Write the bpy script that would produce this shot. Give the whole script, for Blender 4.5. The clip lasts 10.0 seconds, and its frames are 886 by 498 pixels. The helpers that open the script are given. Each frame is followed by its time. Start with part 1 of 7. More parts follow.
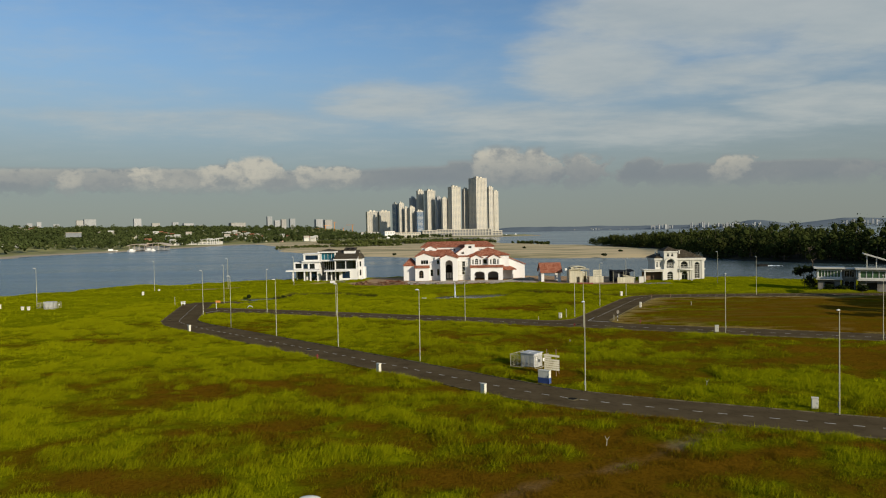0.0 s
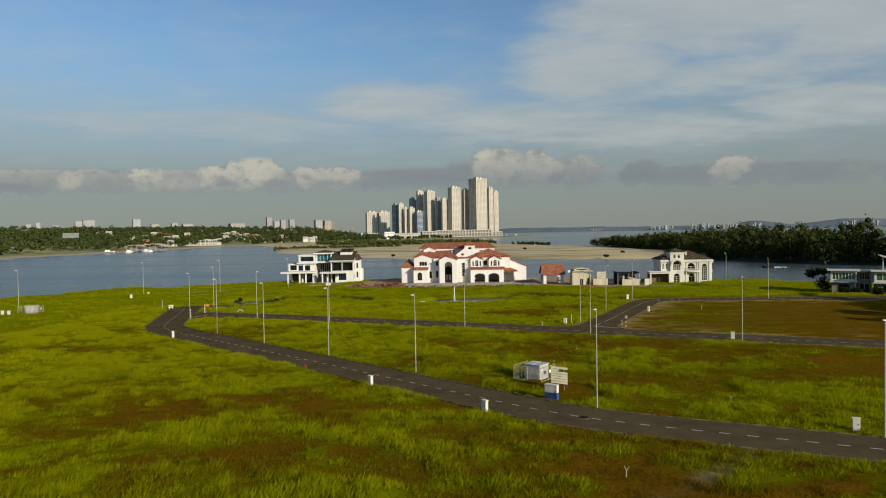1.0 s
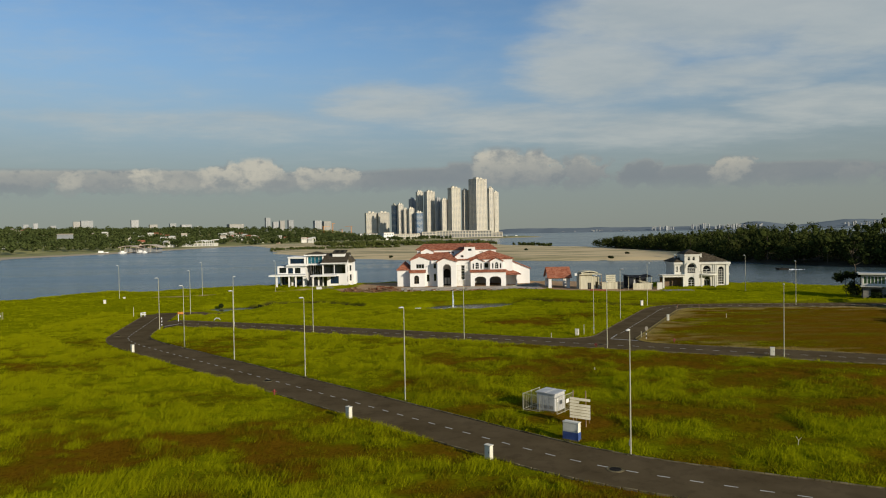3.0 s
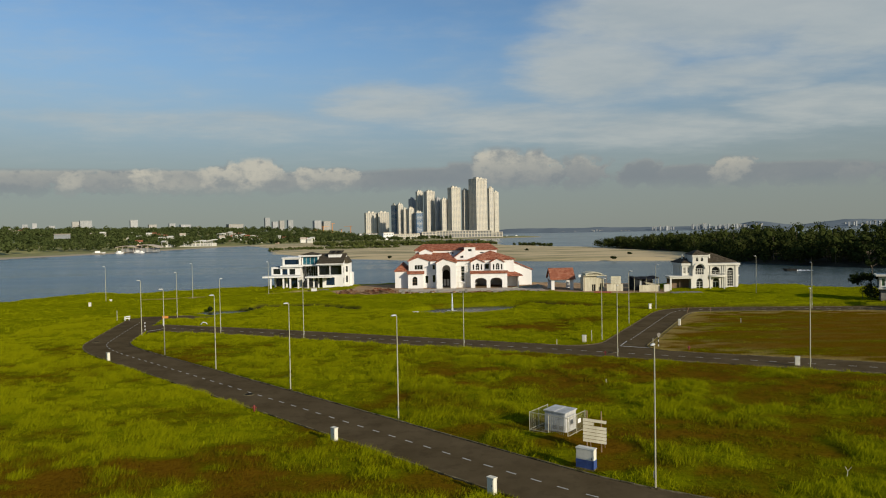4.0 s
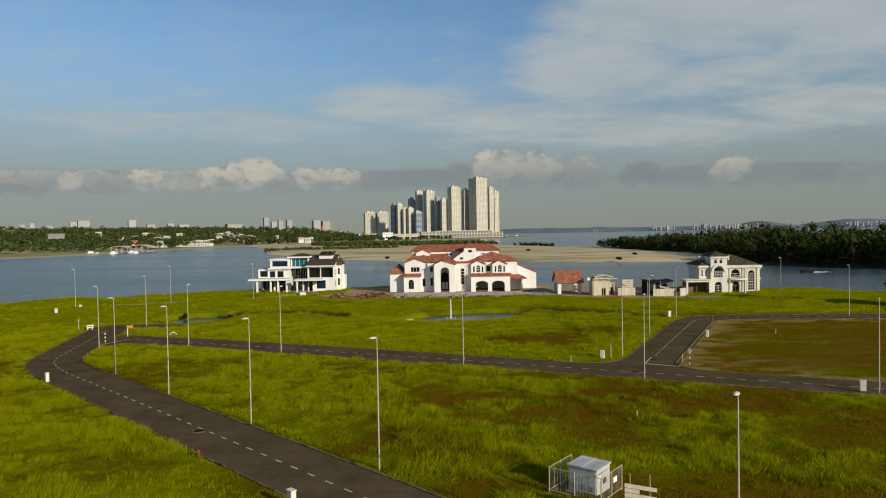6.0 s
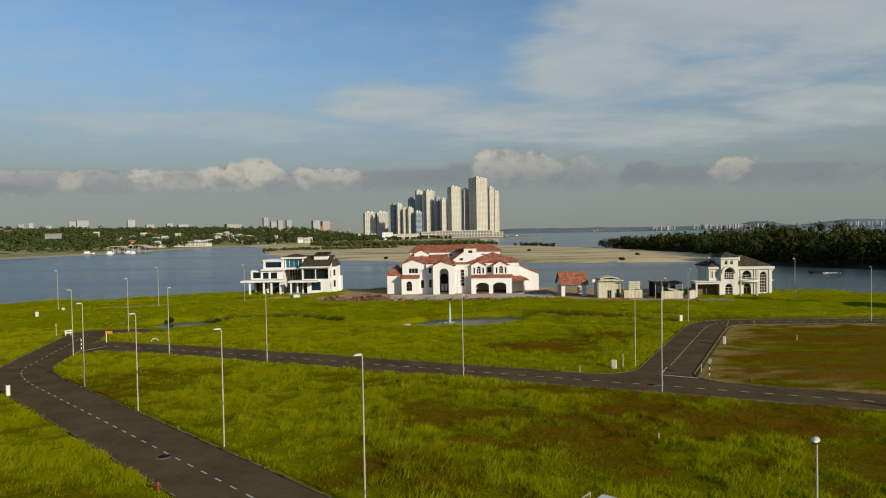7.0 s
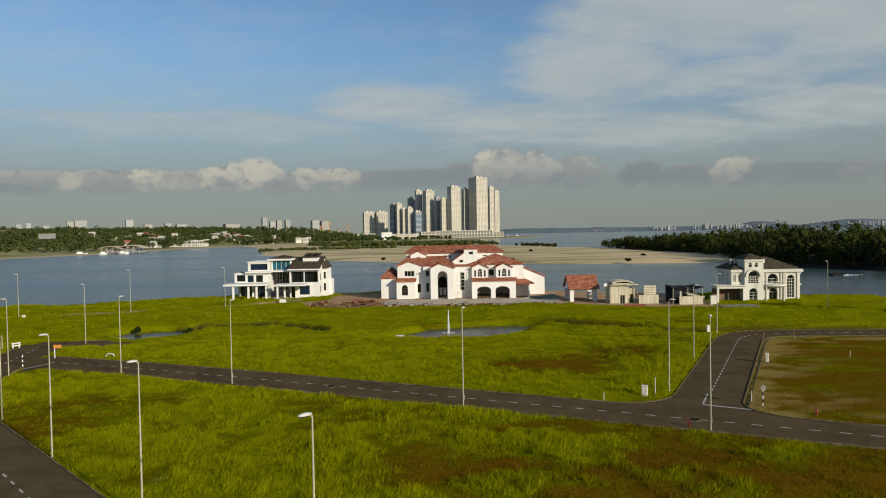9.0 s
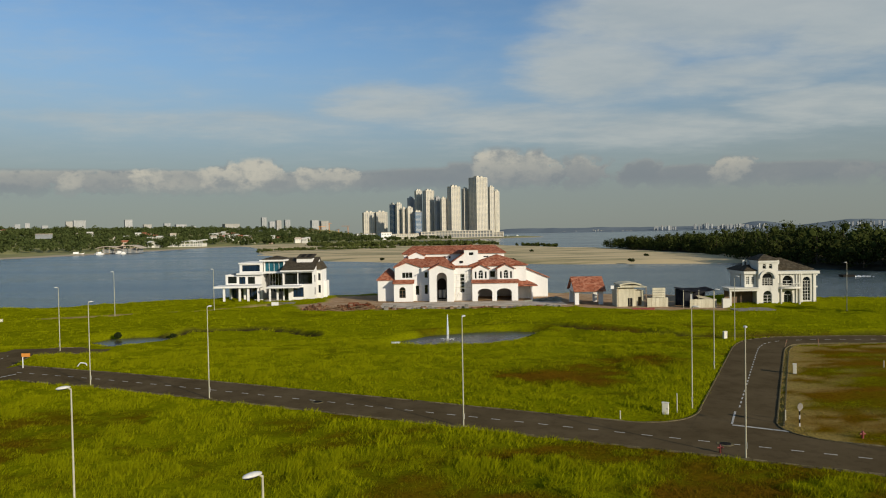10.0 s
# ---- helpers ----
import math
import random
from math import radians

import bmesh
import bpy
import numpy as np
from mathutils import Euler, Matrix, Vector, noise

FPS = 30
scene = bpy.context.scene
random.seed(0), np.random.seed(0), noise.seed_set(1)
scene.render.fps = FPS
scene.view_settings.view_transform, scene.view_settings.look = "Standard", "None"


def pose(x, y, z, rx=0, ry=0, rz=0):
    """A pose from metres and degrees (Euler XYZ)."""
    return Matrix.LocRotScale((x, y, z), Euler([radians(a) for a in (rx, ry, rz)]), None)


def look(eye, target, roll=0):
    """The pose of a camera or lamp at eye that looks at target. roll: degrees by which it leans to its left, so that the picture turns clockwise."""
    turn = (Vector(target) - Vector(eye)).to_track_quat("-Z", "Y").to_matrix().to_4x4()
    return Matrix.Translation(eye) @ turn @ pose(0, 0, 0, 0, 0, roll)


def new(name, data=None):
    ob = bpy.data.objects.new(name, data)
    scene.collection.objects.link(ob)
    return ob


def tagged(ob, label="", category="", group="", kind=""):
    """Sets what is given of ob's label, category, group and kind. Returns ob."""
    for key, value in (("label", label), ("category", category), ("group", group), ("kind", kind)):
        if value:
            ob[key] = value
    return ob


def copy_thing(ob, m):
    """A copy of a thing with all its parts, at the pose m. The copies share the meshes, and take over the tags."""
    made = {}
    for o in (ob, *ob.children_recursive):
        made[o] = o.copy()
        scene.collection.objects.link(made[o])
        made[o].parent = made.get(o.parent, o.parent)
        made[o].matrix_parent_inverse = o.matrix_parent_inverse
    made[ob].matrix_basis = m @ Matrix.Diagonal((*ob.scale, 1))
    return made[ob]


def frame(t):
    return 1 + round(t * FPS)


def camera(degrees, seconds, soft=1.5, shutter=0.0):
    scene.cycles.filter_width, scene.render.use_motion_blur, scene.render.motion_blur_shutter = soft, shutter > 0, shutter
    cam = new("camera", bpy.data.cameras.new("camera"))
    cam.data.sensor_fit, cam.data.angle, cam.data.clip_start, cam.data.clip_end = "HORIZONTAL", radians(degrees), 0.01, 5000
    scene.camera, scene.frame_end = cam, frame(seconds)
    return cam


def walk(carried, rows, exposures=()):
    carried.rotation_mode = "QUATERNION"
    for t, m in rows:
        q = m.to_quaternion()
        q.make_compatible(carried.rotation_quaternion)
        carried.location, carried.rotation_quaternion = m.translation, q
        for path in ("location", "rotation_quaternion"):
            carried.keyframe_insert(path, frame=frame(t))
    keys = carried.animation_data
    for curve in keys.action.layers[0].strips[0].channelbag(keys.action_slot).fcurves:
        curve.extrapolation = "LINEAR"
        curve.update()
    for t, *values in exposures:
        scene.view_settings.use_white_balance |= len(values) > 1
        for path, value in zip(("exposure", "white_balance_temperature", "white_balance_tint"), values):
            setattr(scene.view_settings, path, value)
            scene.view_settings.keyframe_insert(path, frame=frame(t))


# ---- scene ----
cam = camera(66.0, 10.0, soft=1.1)
ROLL = 0.97
ROWS = [
    (0.0, 0.0, 0.0, 17.0, -1.575),
    (0.5, 0.141, 3.326, 16.978, -1.556),
    (1.0, 0.279, 6.658, 16.956, -1.509),
    (1.5, 0.415, 9.996, 16.935, -1.49),
    (2.0, 0.548, 13.338, 16.913, -1.461),
    (2.5, 0.679, 16.686, 16.891, -1.452),
    (3.0, 0.807, 20.04, 16.869, -1.452),
    (3.5, 0.933, 23.399, 16.848, -1.452),
    (4.0, 1.056, 26.763, 16.826, -1.452),
    (4.5, 1.176, 30.132, 16.804, -1.452),
    (5.0, 1.294, 33.508, 16.782, -1.452),
    (5.5, 1.409, 36.888, 16.761, -1.452),
    (6.0, 1.522, 40.274, 16.739, -1.452),
    (6.5, 1.632, 43.665, 16.717, -1.452),
    (7.0, 1.74, 47.062, 16.695, -1.452),
    (7.5, 1.845, 50.464, 16.674, -1.452),
    (8.0, 1.948, 53.871, 16.652, -1.452),
    (8.5, 2.048, 57.284, 16.63, -1.452),
    (9.0, 2.146, 60.702, 16.608, -1.452),
    (9.5, 2.241, 64.126, 16.587, -1.452),
    (10.0, 2.333, 67.555, 16.565, -1.452),
]
walk(cam, [(t, pose(x, y, z, 90 + pitch, ROLL, 0.0)) for t, x, y, z, pitch in ROWS], [(0.0, 0.24, 6700, 6.5), (10.0, 0.24, 6700, 6.5)])

# ---- world and light ----
SUN_AZ = math.atan2(0.705, -0.709)      # compass angle of the sun from +y towards +x
SUN_EL = radians(18.5)
world = bpy.data.worlds.new("sky")
scene.world = world
world.use_nodes = True
wt = world.node_tree
wt.nodes.clear()


def wmath(op, a, b=None, c=None, clamp=False):
    n = wt.nodes.new("ShaderNodeMath")
    n.operation = op
    n.use_clamp = clamp
    for i, v in enumerate((a, b, c)):
        if v is None:
            continue
        if isinstance(v, (int, float)):
            n.inputs[i].default_value = v
        else:
            wt.links.new(v, n.inputs[i])
    return n.outputs[0]


def wstep(v, lo, hi):
    n = wt.nodes.new("ShaderNodeMapRange")
    n.interpolation_type = "SMOOTHSTEP"
    wt.links.new(v, n.inputs[0])
    n.inputs[1].default_value, n.inputs[2].default_value = lo, hi
    return n.outputs[0]


def wnoise(vec, scale, detail=5.0, rough=0.55):
    n = wt.nodes.new("ShaderNodeTexNoise")
    wt.links.new(vec, n.inputs["Vector"])
    n.inputs["Scale"].default_value = scale
    n.inputs["Detail"].default_value = detail
    n.inputs["Roughness"].default_value = rough
    return n.outputs[0]


def wvec(x, y, z=0.0):
    n = wt.nodes.new("ShaderNodeCombineXYZ")
    for i, v in enumerate((x, y, z)):
        if isinstance(v, (int, float)):
            n.inputs[i].default_value = v
        else:
            wt.links.new(v, n.inputs[i])
    return n.outputs[0]


def wmix(fac, a, b):
    n = wt.nodes.new("ShaderNodeMix")
    n.data_type = "RGBA"
    wt.links.new(fac, n.inputs[0])
    for i, v in ((6, a), (7, b)):
        if isinstance(v, tuple):
            n.inputs[i].default_value = (*v, 1)
        else:
            wt.links.new(v, n.inputs[i])
    return n.outputs[2]


sky = wt.nodes.new("ShaderNodeTexSky")
sky.sky_type = "NISHITA"
sky.sun_disc = False
sky.sun_elevation = SUN_EL
sky.sun_rotation = SUN_AZ
sky.air_density, sky.dust_density, sky.ozone_density = 1.0, 0.5, 3.6
SKY = 0.100
scaled = wt.nodes.new("ShaderNodeVectorMath")
scaled.operation = "MULTIPLY"
wt.links.new(sky.outputs[0], scaled.inputs[0])
scaled.inputs[1].default_value = (SKY * 0.93, SKY * 0.99, SKY * 1.03)
clear = scaled.outputs[0]
way = wt.nodes.new("ShaderNodeTexCoord").outputs["Generated"]
sep = wt.nodes.new("ShaderNodeSeparateXYZ")
wt.links.new(way, sep.inputs[0])
dx, dy, dz = sep.outputs
flat = wmath("SQRT", wmath("ADD", wmath("MULTIPLY", dx, dx), wmath("MULTIPLY", dy, dy)))
el = wmath("DIVIDE", dz, wmath("MAXIMUM", flat, 0.02))
az = wmath("ARCTAN2", dx, dy)
# moist grey air low down
haze = wmath("SUBTRACT", 1.0, wstep(el, 0.05, 0.31))
low = wmix(wmath("MULTIPLY", haze, 0.90), clear, wmix(wstep(el, 0.0, 0.16), (0.192, 0.212, 0.204), (0.222, 0.252, 0.260)))


def cloud_field(a, e, lumps):
    """Nearness to the heart of the nearest of some lumps (azimuth, height, half width, half height, weight), and the greatest weight there."""
    near, shine = None, None
    for la, le, lw, lh, weight in lumps:
        u = wmath("MULTIPLY_ADD", a, 1.0 / lw, -la / lw)
        v = wmath("MULTIPLY_ADD", e, 1.0 / lh, -le / lh)
        d = wmath("SUBTRACT", 1.0, wmath("MULTIPLY_ADD", u, u, wmath("MULTIPLY", v, v)))
        b = wmath("MULTIPLY", wmath("MAXIMUM", d, 0.0), weight)
        near = d if near is None else wmath("SMOOTH_MAX", near, d, 0.25)
        shine = b if shine is None else wmath("SMOOTH_MAX", shine, b, 0.15)
    return near, shine


# thin high cloud, a broad torn sheet to the east and wisps elsewhere
pz = wmath("MAXIMUM", wmath("ADD", dz, 0.10), 0.05)
plane = wvec(wmath("DIVIDE", dx, pz), wmath("MULTIPLY", wmath("DIVIDE", dy, pz), 1.25))
n1 = wnoise(plane, 0.85, 8.0, 0.55)
n2 = wnoise(plane, 1.6, 7.0, 0.55)
SHEETS = [(0.38, 0.315, 0.26, 0.100, 1.1), (0.60, 0.260, 0.20, 0.075, 0.9), (0.22, 0.225, 0.14, 0.070, 0.9), (0.40, 0.205, 0.22, 0.035, 0.6), (-0.06, 0.186, 0.15, 0.042, 0.7),
          (0.10, 0.155, 0.22, 0.036, 0.7), (0.32, 0.132, 0.22, 0.034, 0.7), (0.54, 0.155, 0.16, 0.034, 0.7), (-0.30, 0.150, 0.26, 0.034, 0.45)]
n3 = wnoise(wvec(wmath("MULTIPLY", wmath("DIVIDE", dx, pz), 0.7), wmath("DIVIDE", dy, pz), 4.0), 4.5, 8.0, 0.6)
ragged_a = wmath("ADD", az, wmath("MULTIPLY", wmath("SUBTRACT", n1, 0.5), 0.22))
ragged_e = wmath("ADD", el, wmath("MULTIPLY", wmath("SUBTRACT", n2, 0.5), 0.05))
shine_s = cloud_field(ragged_a, ragged_e, SHEETS)[1]
veil = wstep(wmath("ADD", shine_s, wmath("ADD", wmath("MULTIPLY", wmath("SUBTRACT", n1, 0.5), 0.75), wmath("MULTIPLY", wmath("SUBTRACT", n3, 0.5), 0.70))), -0.06, 0.80)
rest_veil = wmath("MULTIPLY", wstep(wmath("ADD", wmath("MULTIPLY", n1, 0.8), wmath("MULTIPLY", wstep(wmath("ABSOLUTE", az), 0.6, 1.0), 0.2)), 0.50, 0.85), 0.4)
veil = wmath("MULTIPLY", wmath("MAXIMUM", veil, rest_veil), wstep(el, 0.06, 0.14))
tone_v = wmix(wstep(wmath("ADD", wmath("MULTIPLY", n2, 0.5), wmath("MULTIPLY", n3, 0.5)), 0.34, 0.66), (0.318, 0.358, 0.384), (0.385, 0.412, 0.420))
high = wmix(wmath("MULTIPLY", veil, 0.84), low, tone_v)
# row of cumulus over the horizon: flat grey bases, billowing sunlit heads (azimuth, base, head, half width, sunlight)
PUFFS = [(-0.558, 0.0559, 0.0777, 0.030, 0.35), (-0.502, 0.0567, 0.0864, 0.030, 1.00), (-0.408, 0.0583, 0.0917, 0.035, 1.20), (-0.363, 0.0601, 0.0848, 0.036, 0.85), (-0.319, 0.0618, 0.0970, 0.036, 1.00),
         (-0.270, 0.0640, 0.1097, 0.040, 1.10), (-0.195, 0.0661, 0.0966, 0.030, 0.90), (-0.151, 0.0663, 0.0958, 0.038, 0.90), (-0.090, 0.0649, 0.0880, 0.045, 0.15), (-0.028, 0.0641, 0.0898, 0.045, 0.10),
         (0.026, 0.0657, 0.1021, 0.030, 0.20), (0.079, 0.0662, 0.1216, 0.040, 0.60), (0.133, 0.0658, 0.1183, 0.036, 0.55), (0.201, 0.0638, 0.1085, 0.038, 0.40), (0.291, 0.0625, 0.0990, 0.032, 0.15)]
PUFFS2 = [(0.343, 0.0597, 0.0878, 0.040, 0.20), (0.397, 0.0598, 0.0965, 0.028, 0.70), (0.453, 0.0565, 0.0803, 0.040, 0.35), (0.505, 0.0544, 0.0704, 0.032, 0.15), (0.542, 0.0522, 0.0792, 0.024, 0.40),
          (0.620, 0.0530, 0.0790, 0.05, 0.4), (0.76, 0.055, 0.090, 0.06, 0.5), (-0.66, 0.055, 0.085, 0.05, 0.6), (-0.82, 0.055, 0.095, 0.06, 0.7)]
row = wvec(az, wmath("MULTIPLY", el, 1.3))
r1 = wnoise(row, 22.0, 7.0, 0.62)
r2 = wnoise(wvec(wmath("ADD", az, 3.7), wmath("MULTIPLY", el, 1.3)), 40.0, 7.0, 0.62)
billow_a = wmath("ADD", az, wmath("MULTIPLY", wmath("SUBTRACT", r1, 0.5), 0.10))
billow_e = wmath("ADD", el, wmath("MULTIPLY", wmath("SUBTRACT", r2, 0.5), 0.028))
BAND = [(-0.34, 0.073, 0.38, 0.019, 0.55), (0.02, 0.076, 0.24, 0.020, 0.22), (0.42, 0.069, 0.19, 0.018, 0.25), (0.8, 0.07, 0.2, 0.02, 0.1), (-0.8, 0.07, 0.2, 0.02, 0.1)]
near_p, shine_p = cloud_field(billow_a, billow_e, BAND + [(a, 0.62 * b + 0.38 * h, w * 1.12, 0.66 * (h - b), s) for a, b, h, w, s in PUFFS + PUFFS2])
near_p = wmath("ADD", near_p, wmath("MULTIPLY", wmath("SUBTRACT", r2, 0.5), 2.2))
inside = wstep(near_p, -0.10, 0.50)
base = wstep(wmath("ADD", el, wmath("ADD", wmath("MULTIPLY", wmath("SUBTRACT", r1, 0.5), 0.016), wmath("MULTIPLY", wmath("ABSOLUTE", az), 0.016))), 0.052, 0.078)
cumulus = wmath("MULTIPLY", inside, base)
rise = wstep(wmath("ADD", wmath("ADD", el, wmath("MULTIPLY", wmath("ABSOLUTE", az), 0.014)), wmath("MULTIPLY", wmath("SUBTRACT", r2, 0.5), 0.12)), 0.060, 0.104)
share = wmath("DIVIDE", shine_p, wmath("MAXIMUM", near_p, 0.34))
lit = wmath("MULTIPLY", wstep(share, 0.0, 1.05), wmath("MULTIPLY_ADD", rise, 0.80, 0.20))
lit = wmath("MULTIPLY", lit, wmath("MULTIPLY_ADD", r1, 1.0, 0.55), None, True)
body = wmix(lit, (0.164, 0.188, 0.218), (0.460, 0.430, 0.372))
whole = wmix(wmath("MULTIPLY", cumulus, 0.84), high, body)
back = wt.nodes.new("ShaderNodeBackground")
wt.links.new(whole, back.inputs[0])
back.inputs[1].default_value = 1.0
wout = wt.nodes.new("ShaderNodeOutputWorld")
wt.links.new(back.outputs[0], wout.inputs[0])

sun = new("sun", bpy.data.lights.new("sun", "SUN"))
sun.data.energy, sun.data.angle, sun.data.color = 4.05, radians(0.6), (1.0, 0.89, 0.74)
sun.matrix_world = look((0, 0, 0), (-0.705 * math.cos(SUN_EL), 0.709 * math.cos(SUN_EL), -math.sin(SUN_EL)))


# ---- materials ----
class Mat:
    """A node material with short-hands."""

    def __init__(self, name, rough=0.8, metal=0.0):
        self.m = bpy.data.materials.new(name)
        self.m.use_nodes = True
        self.t = self.m.node_tree
        self.b = self.t.nodes["Principled BSDF"]
        self.b.inputs["Roughness"].default_value = rough
        self.b.inputs["Metallic"].default_value = metal

    def node(self, kind):
        return self.t.nodes.new(kind)

    def link(self, a, b):
        self.t.links.new(a, b)

    def coords(self, scale=(1, 1, 1)):
        n = self.node("ShaderNodeMapping")
        self.link(self.node("ShaderNodeTexCoord").outputs["Object"], n.inputs[0])
        n.inputs["Scale"].default_value = scale
        return n.outputs[0]

    def noise(self, scale, detail=4.0, rough=0.55, vec=None, stretch=(1, 1, 1)):
        n = self.node("ShaderNodeTexNoise")
        self.link(vec or self.coords(stretch), n.inputs["Vector"])
        n.inputs["Scale"].default_value = scale
        n.inputs["Detail"].default_value = detail
        n.inputs["Roughness"].default_value = rough
        return n.outputs[0]

    def ramp(self, fac, stops):
        n = self.node("ShaderNodeValToRGB")
        self.link(fac, n.inputs[0])
        e = n.color_ramp.elements
        while len(e) < len(stops):
            e.new(0.5)
        for k, (p, c) in zip(e, stops):
            k.position, k.color = p, (*c, 1)
        return n.outputs[0]

    def mix(self, fac, a, b, kind="MIX"):
        n = self.node("ShaderNodeMix")
        n.data_type, n.blend_type = "RGBA", kind
        for i, v in ((0, fac), (6, a), (7, b)):
            if isinstance(v, tuple):
                n.inputs[i].default_value = (*v, 1)
            elif isinstance(v, (int, float)):
                n.inputs[i].default_value = v
            else:
                self.link(v, n.inputs[i])
        return n.outputs[2]

    def math(self, op, a, b=0.0):
        n = self.node("ShaderNodeMath")
        n.operation = op
        for i, v in ((0, a), (1, b)):
            if isinstance(v, (int, float)):
                n.inputs[i].default_value = v
            else:
                self.link(v, n.inputs[i])
        return n.outputs[0]

    def attr(self, name):
        n = self.node("ShaderNodeAttribute")
        n.attribute_name = name
        return n.outputs["Fac"]

    def color(self, v):
        if isinstance(v, tuple):
            self.b.inputs["Base Color"].default_value = (*v, 1)
        else:
            self.link(v, self.b.inputs["Base Color"])
        return self

    def bump(self, height, strength=0.4, distance=0.05):
        n = self.node("ShaderNodeBump")
        self.link(height, n.inputs["Height"])
        n.inputs["Strength"].default_value = strength
        n.inputs["Distance"].default_value = distance
        self.link(n.outputs[0], self.b.inputs["Normal"])
        return self


def worn(name, a, b, scale=0.6, rough=0.8, fine=9.0, metal=0.0, bump=0.15, streak=1.0):
    """Two tones mixed by a coarse and a fine noise, with a little relief."""
    m = Mat(name, rough, metal)
    big = m.noise(scale, 5.0, 0.6, stretch=(1, 1, streak))
    small = m.noise(fine, 3.0)
    fac = m.math("ADD", m.math("MULTIPLY", big, 0.75), m.math("MULTIPLY", small, 0.25))
    m.color(m.ramp(fac, [(0.38, a), (0.62, b)]))
    if rough >= 0.85:
        m.b.inputs["Specular IOR Level"].default_value = 0.0
    if bump:
        m.bump(small, bump, 0.02)
    return m.m


def soil_colors(m):
    """Grass and soil tones by how dry the ground is; returns the colour."""
    dry = m.attr("dry")
    fine = m.noise(1.3, 5.0, 0.65)
    mid = m.noise(0.16, 4.0, 0.6)
    d = m.math("ADD", dry, m.math("MULTIPLY", m.math("SUBTRACT", fine, 0.5), 0.45))
    return d, mid


LUSH, GREEN, OLIVE, RUST = (0.272, 0.282, 0.005), (0.172, 0.172, 0.004), (0.142, 0.114, 0.004), (0.146, 0.080, 0.005)
gm = Mat("meadow_soil", 0.95)
d_, mid_ = soil_colors(gm)
col_ = gm.ramp(d_, [(0.0, (0.190, 0.200, 0.003)), (0.30, (0.130, 0.134, 0.003)), (0.55, (0.118, 0.086, 0.003)), (0.90, (0.142, 0.074, 0.005))])
gm.b.inputs["Specular IOR Level"].default_value = 0.0
earth_ = gm.ramp(gm.noise(0.35, 5.0, 0.65), [(0.35, (0.30, 0.18, 0.095)), (0.7, (0.46, 0.33, 0.205))])
col_ = gm.mix(gm.attr("straw"), col_, (0.36, 0.26, 0.085))
col_ = gm.mix(gm.attr("bare"), col_, earth_)
# Dark mud colour that also paints the undercut shade of the banks.
col_ = gm.mix(gm.attr("mud_shade"), col_, (0.030, 0.024, 0.012))
sward_ = gm.noise(3.2, 6.0, 0.72)
# Hollows of the sward noise are darkened, painting shade between the tufts.
col_ = gm.mix(gm.math("MULTIPLY", gm.math("SUBTRACT", 1.0, gm.attr("bare")), 0.62), col_, gm.ramp(sward_, [(0.36, (0.30, 0.30, 0.30)), (0.52, (0.9, 0.9, 0.9)), (0.66, (1.0, 1.0, 1.0))]), "MULTIPLY")
gm.color(col_)
gm.bump(sward_, 0.7, 0.16)
M_SOIL = gm.m

gb = Mat("grass_blade", 0.75)
d_, mid_ = soil_colors(gb)
isl = gb.node("ShaderNodeNewGeometry").outputs["Random Per Island"]
d2_ = gb.math("ADD", gb.attr("dry"), gb.math("MULTIPLY", gb.math("SUBTRACT", isl, 0.5), 0.45))
d2_ = gb.math("ADD", d2_, gb.math("MULTIPLY", gb.math("SUBTRACT", 0.5, gb.attr("tone")), 0.70))
d2_ = gb.math("ADD", d2_, gb.math("MULTIPLY", gb.math("SUBTRACT", mid_, 0.5), 0.35))
c_ = gb.ramp(d2_, [(0.0, LUSH), (0.30, GREEN), (0.55, OLIVE), (0.90, RUST)])
c_ = gb.mix(gb.attr("straw"), c_, (0.38, 0.28, 0.085))
gb.color(c_)
tr = gb.node("ShaderNodeBsdfTranslucent")
gb.link(c_, tr.inputs[0])
mx = gb.node("ShaderNodeMixShader")
mx.inputs[0].default_value = 0.30
gb.link(gb.b.outputs[0], mx.inputs[1])
gb.link(tr.outputs[0], mx.inputs[2])
gb.link(mx.outputs[0], gb.t.nodes["Material Output"].inputs[0])
gb.b.inputs["Specular IOR Level"].default_value = 0.0
M_BLADE = gb.m

am = Mat("asphalt", 0.85)
f_ = am.noise(0.25, 5.0, 0.6)
g_ = am.noise(14.0, 3.0, 0.7)
s_ = am.noise(0.9, 4.0, 0.6)
a_ = am.ramp(f_, [(0.3, (0.063, 0.045, 0.022)), (0.7, (0.112, 0.083, 0.045))])
a_ = am.mix(am.math("MULTIPLY", g_, 0.35), a_, (0.120, 0.092, 0.056))
a_ = am.mix(am.math("MULTIPLY", am.math("GREATER_THAN", s_, 0.56), 0.15), a_, (0.030, 0.022, 0.014))
am.b.inputs["Specular IOR Level"].default_value = 0.0
am.color(a_).bump(g_, 0.3, 0.01)
M_ASPHALT = am.m
M_PAINT = worn("road_paint", (0.30, 0.28, 0.24), (0.50, 0.48, 0.42), 2.5, 0.7, 20.0)
M_KERB = worn("kerb_concrete", (0.050, 0.042, 0.020), (0.20, 0.165, 0.095), 0.9, 0.95, 12.0)
M_CONC = worn("concrete", (0.36, 0.30, 0.23), (0.54, 0.47, 0.38), 0.35, 0.9, 7.0)
M_CONC_DARK = worn("weathered_concrete", (0.16, 0.145, 0.12), (0.28, 0.26, 0.22), 0.8, 0.9, 7.0)
M_WHITE = worn("white_render", (0.66, 0.645, 0.61), (0.76, 0.75, 0.72), 0.25, 0.85, 4.0, streak=0.3)
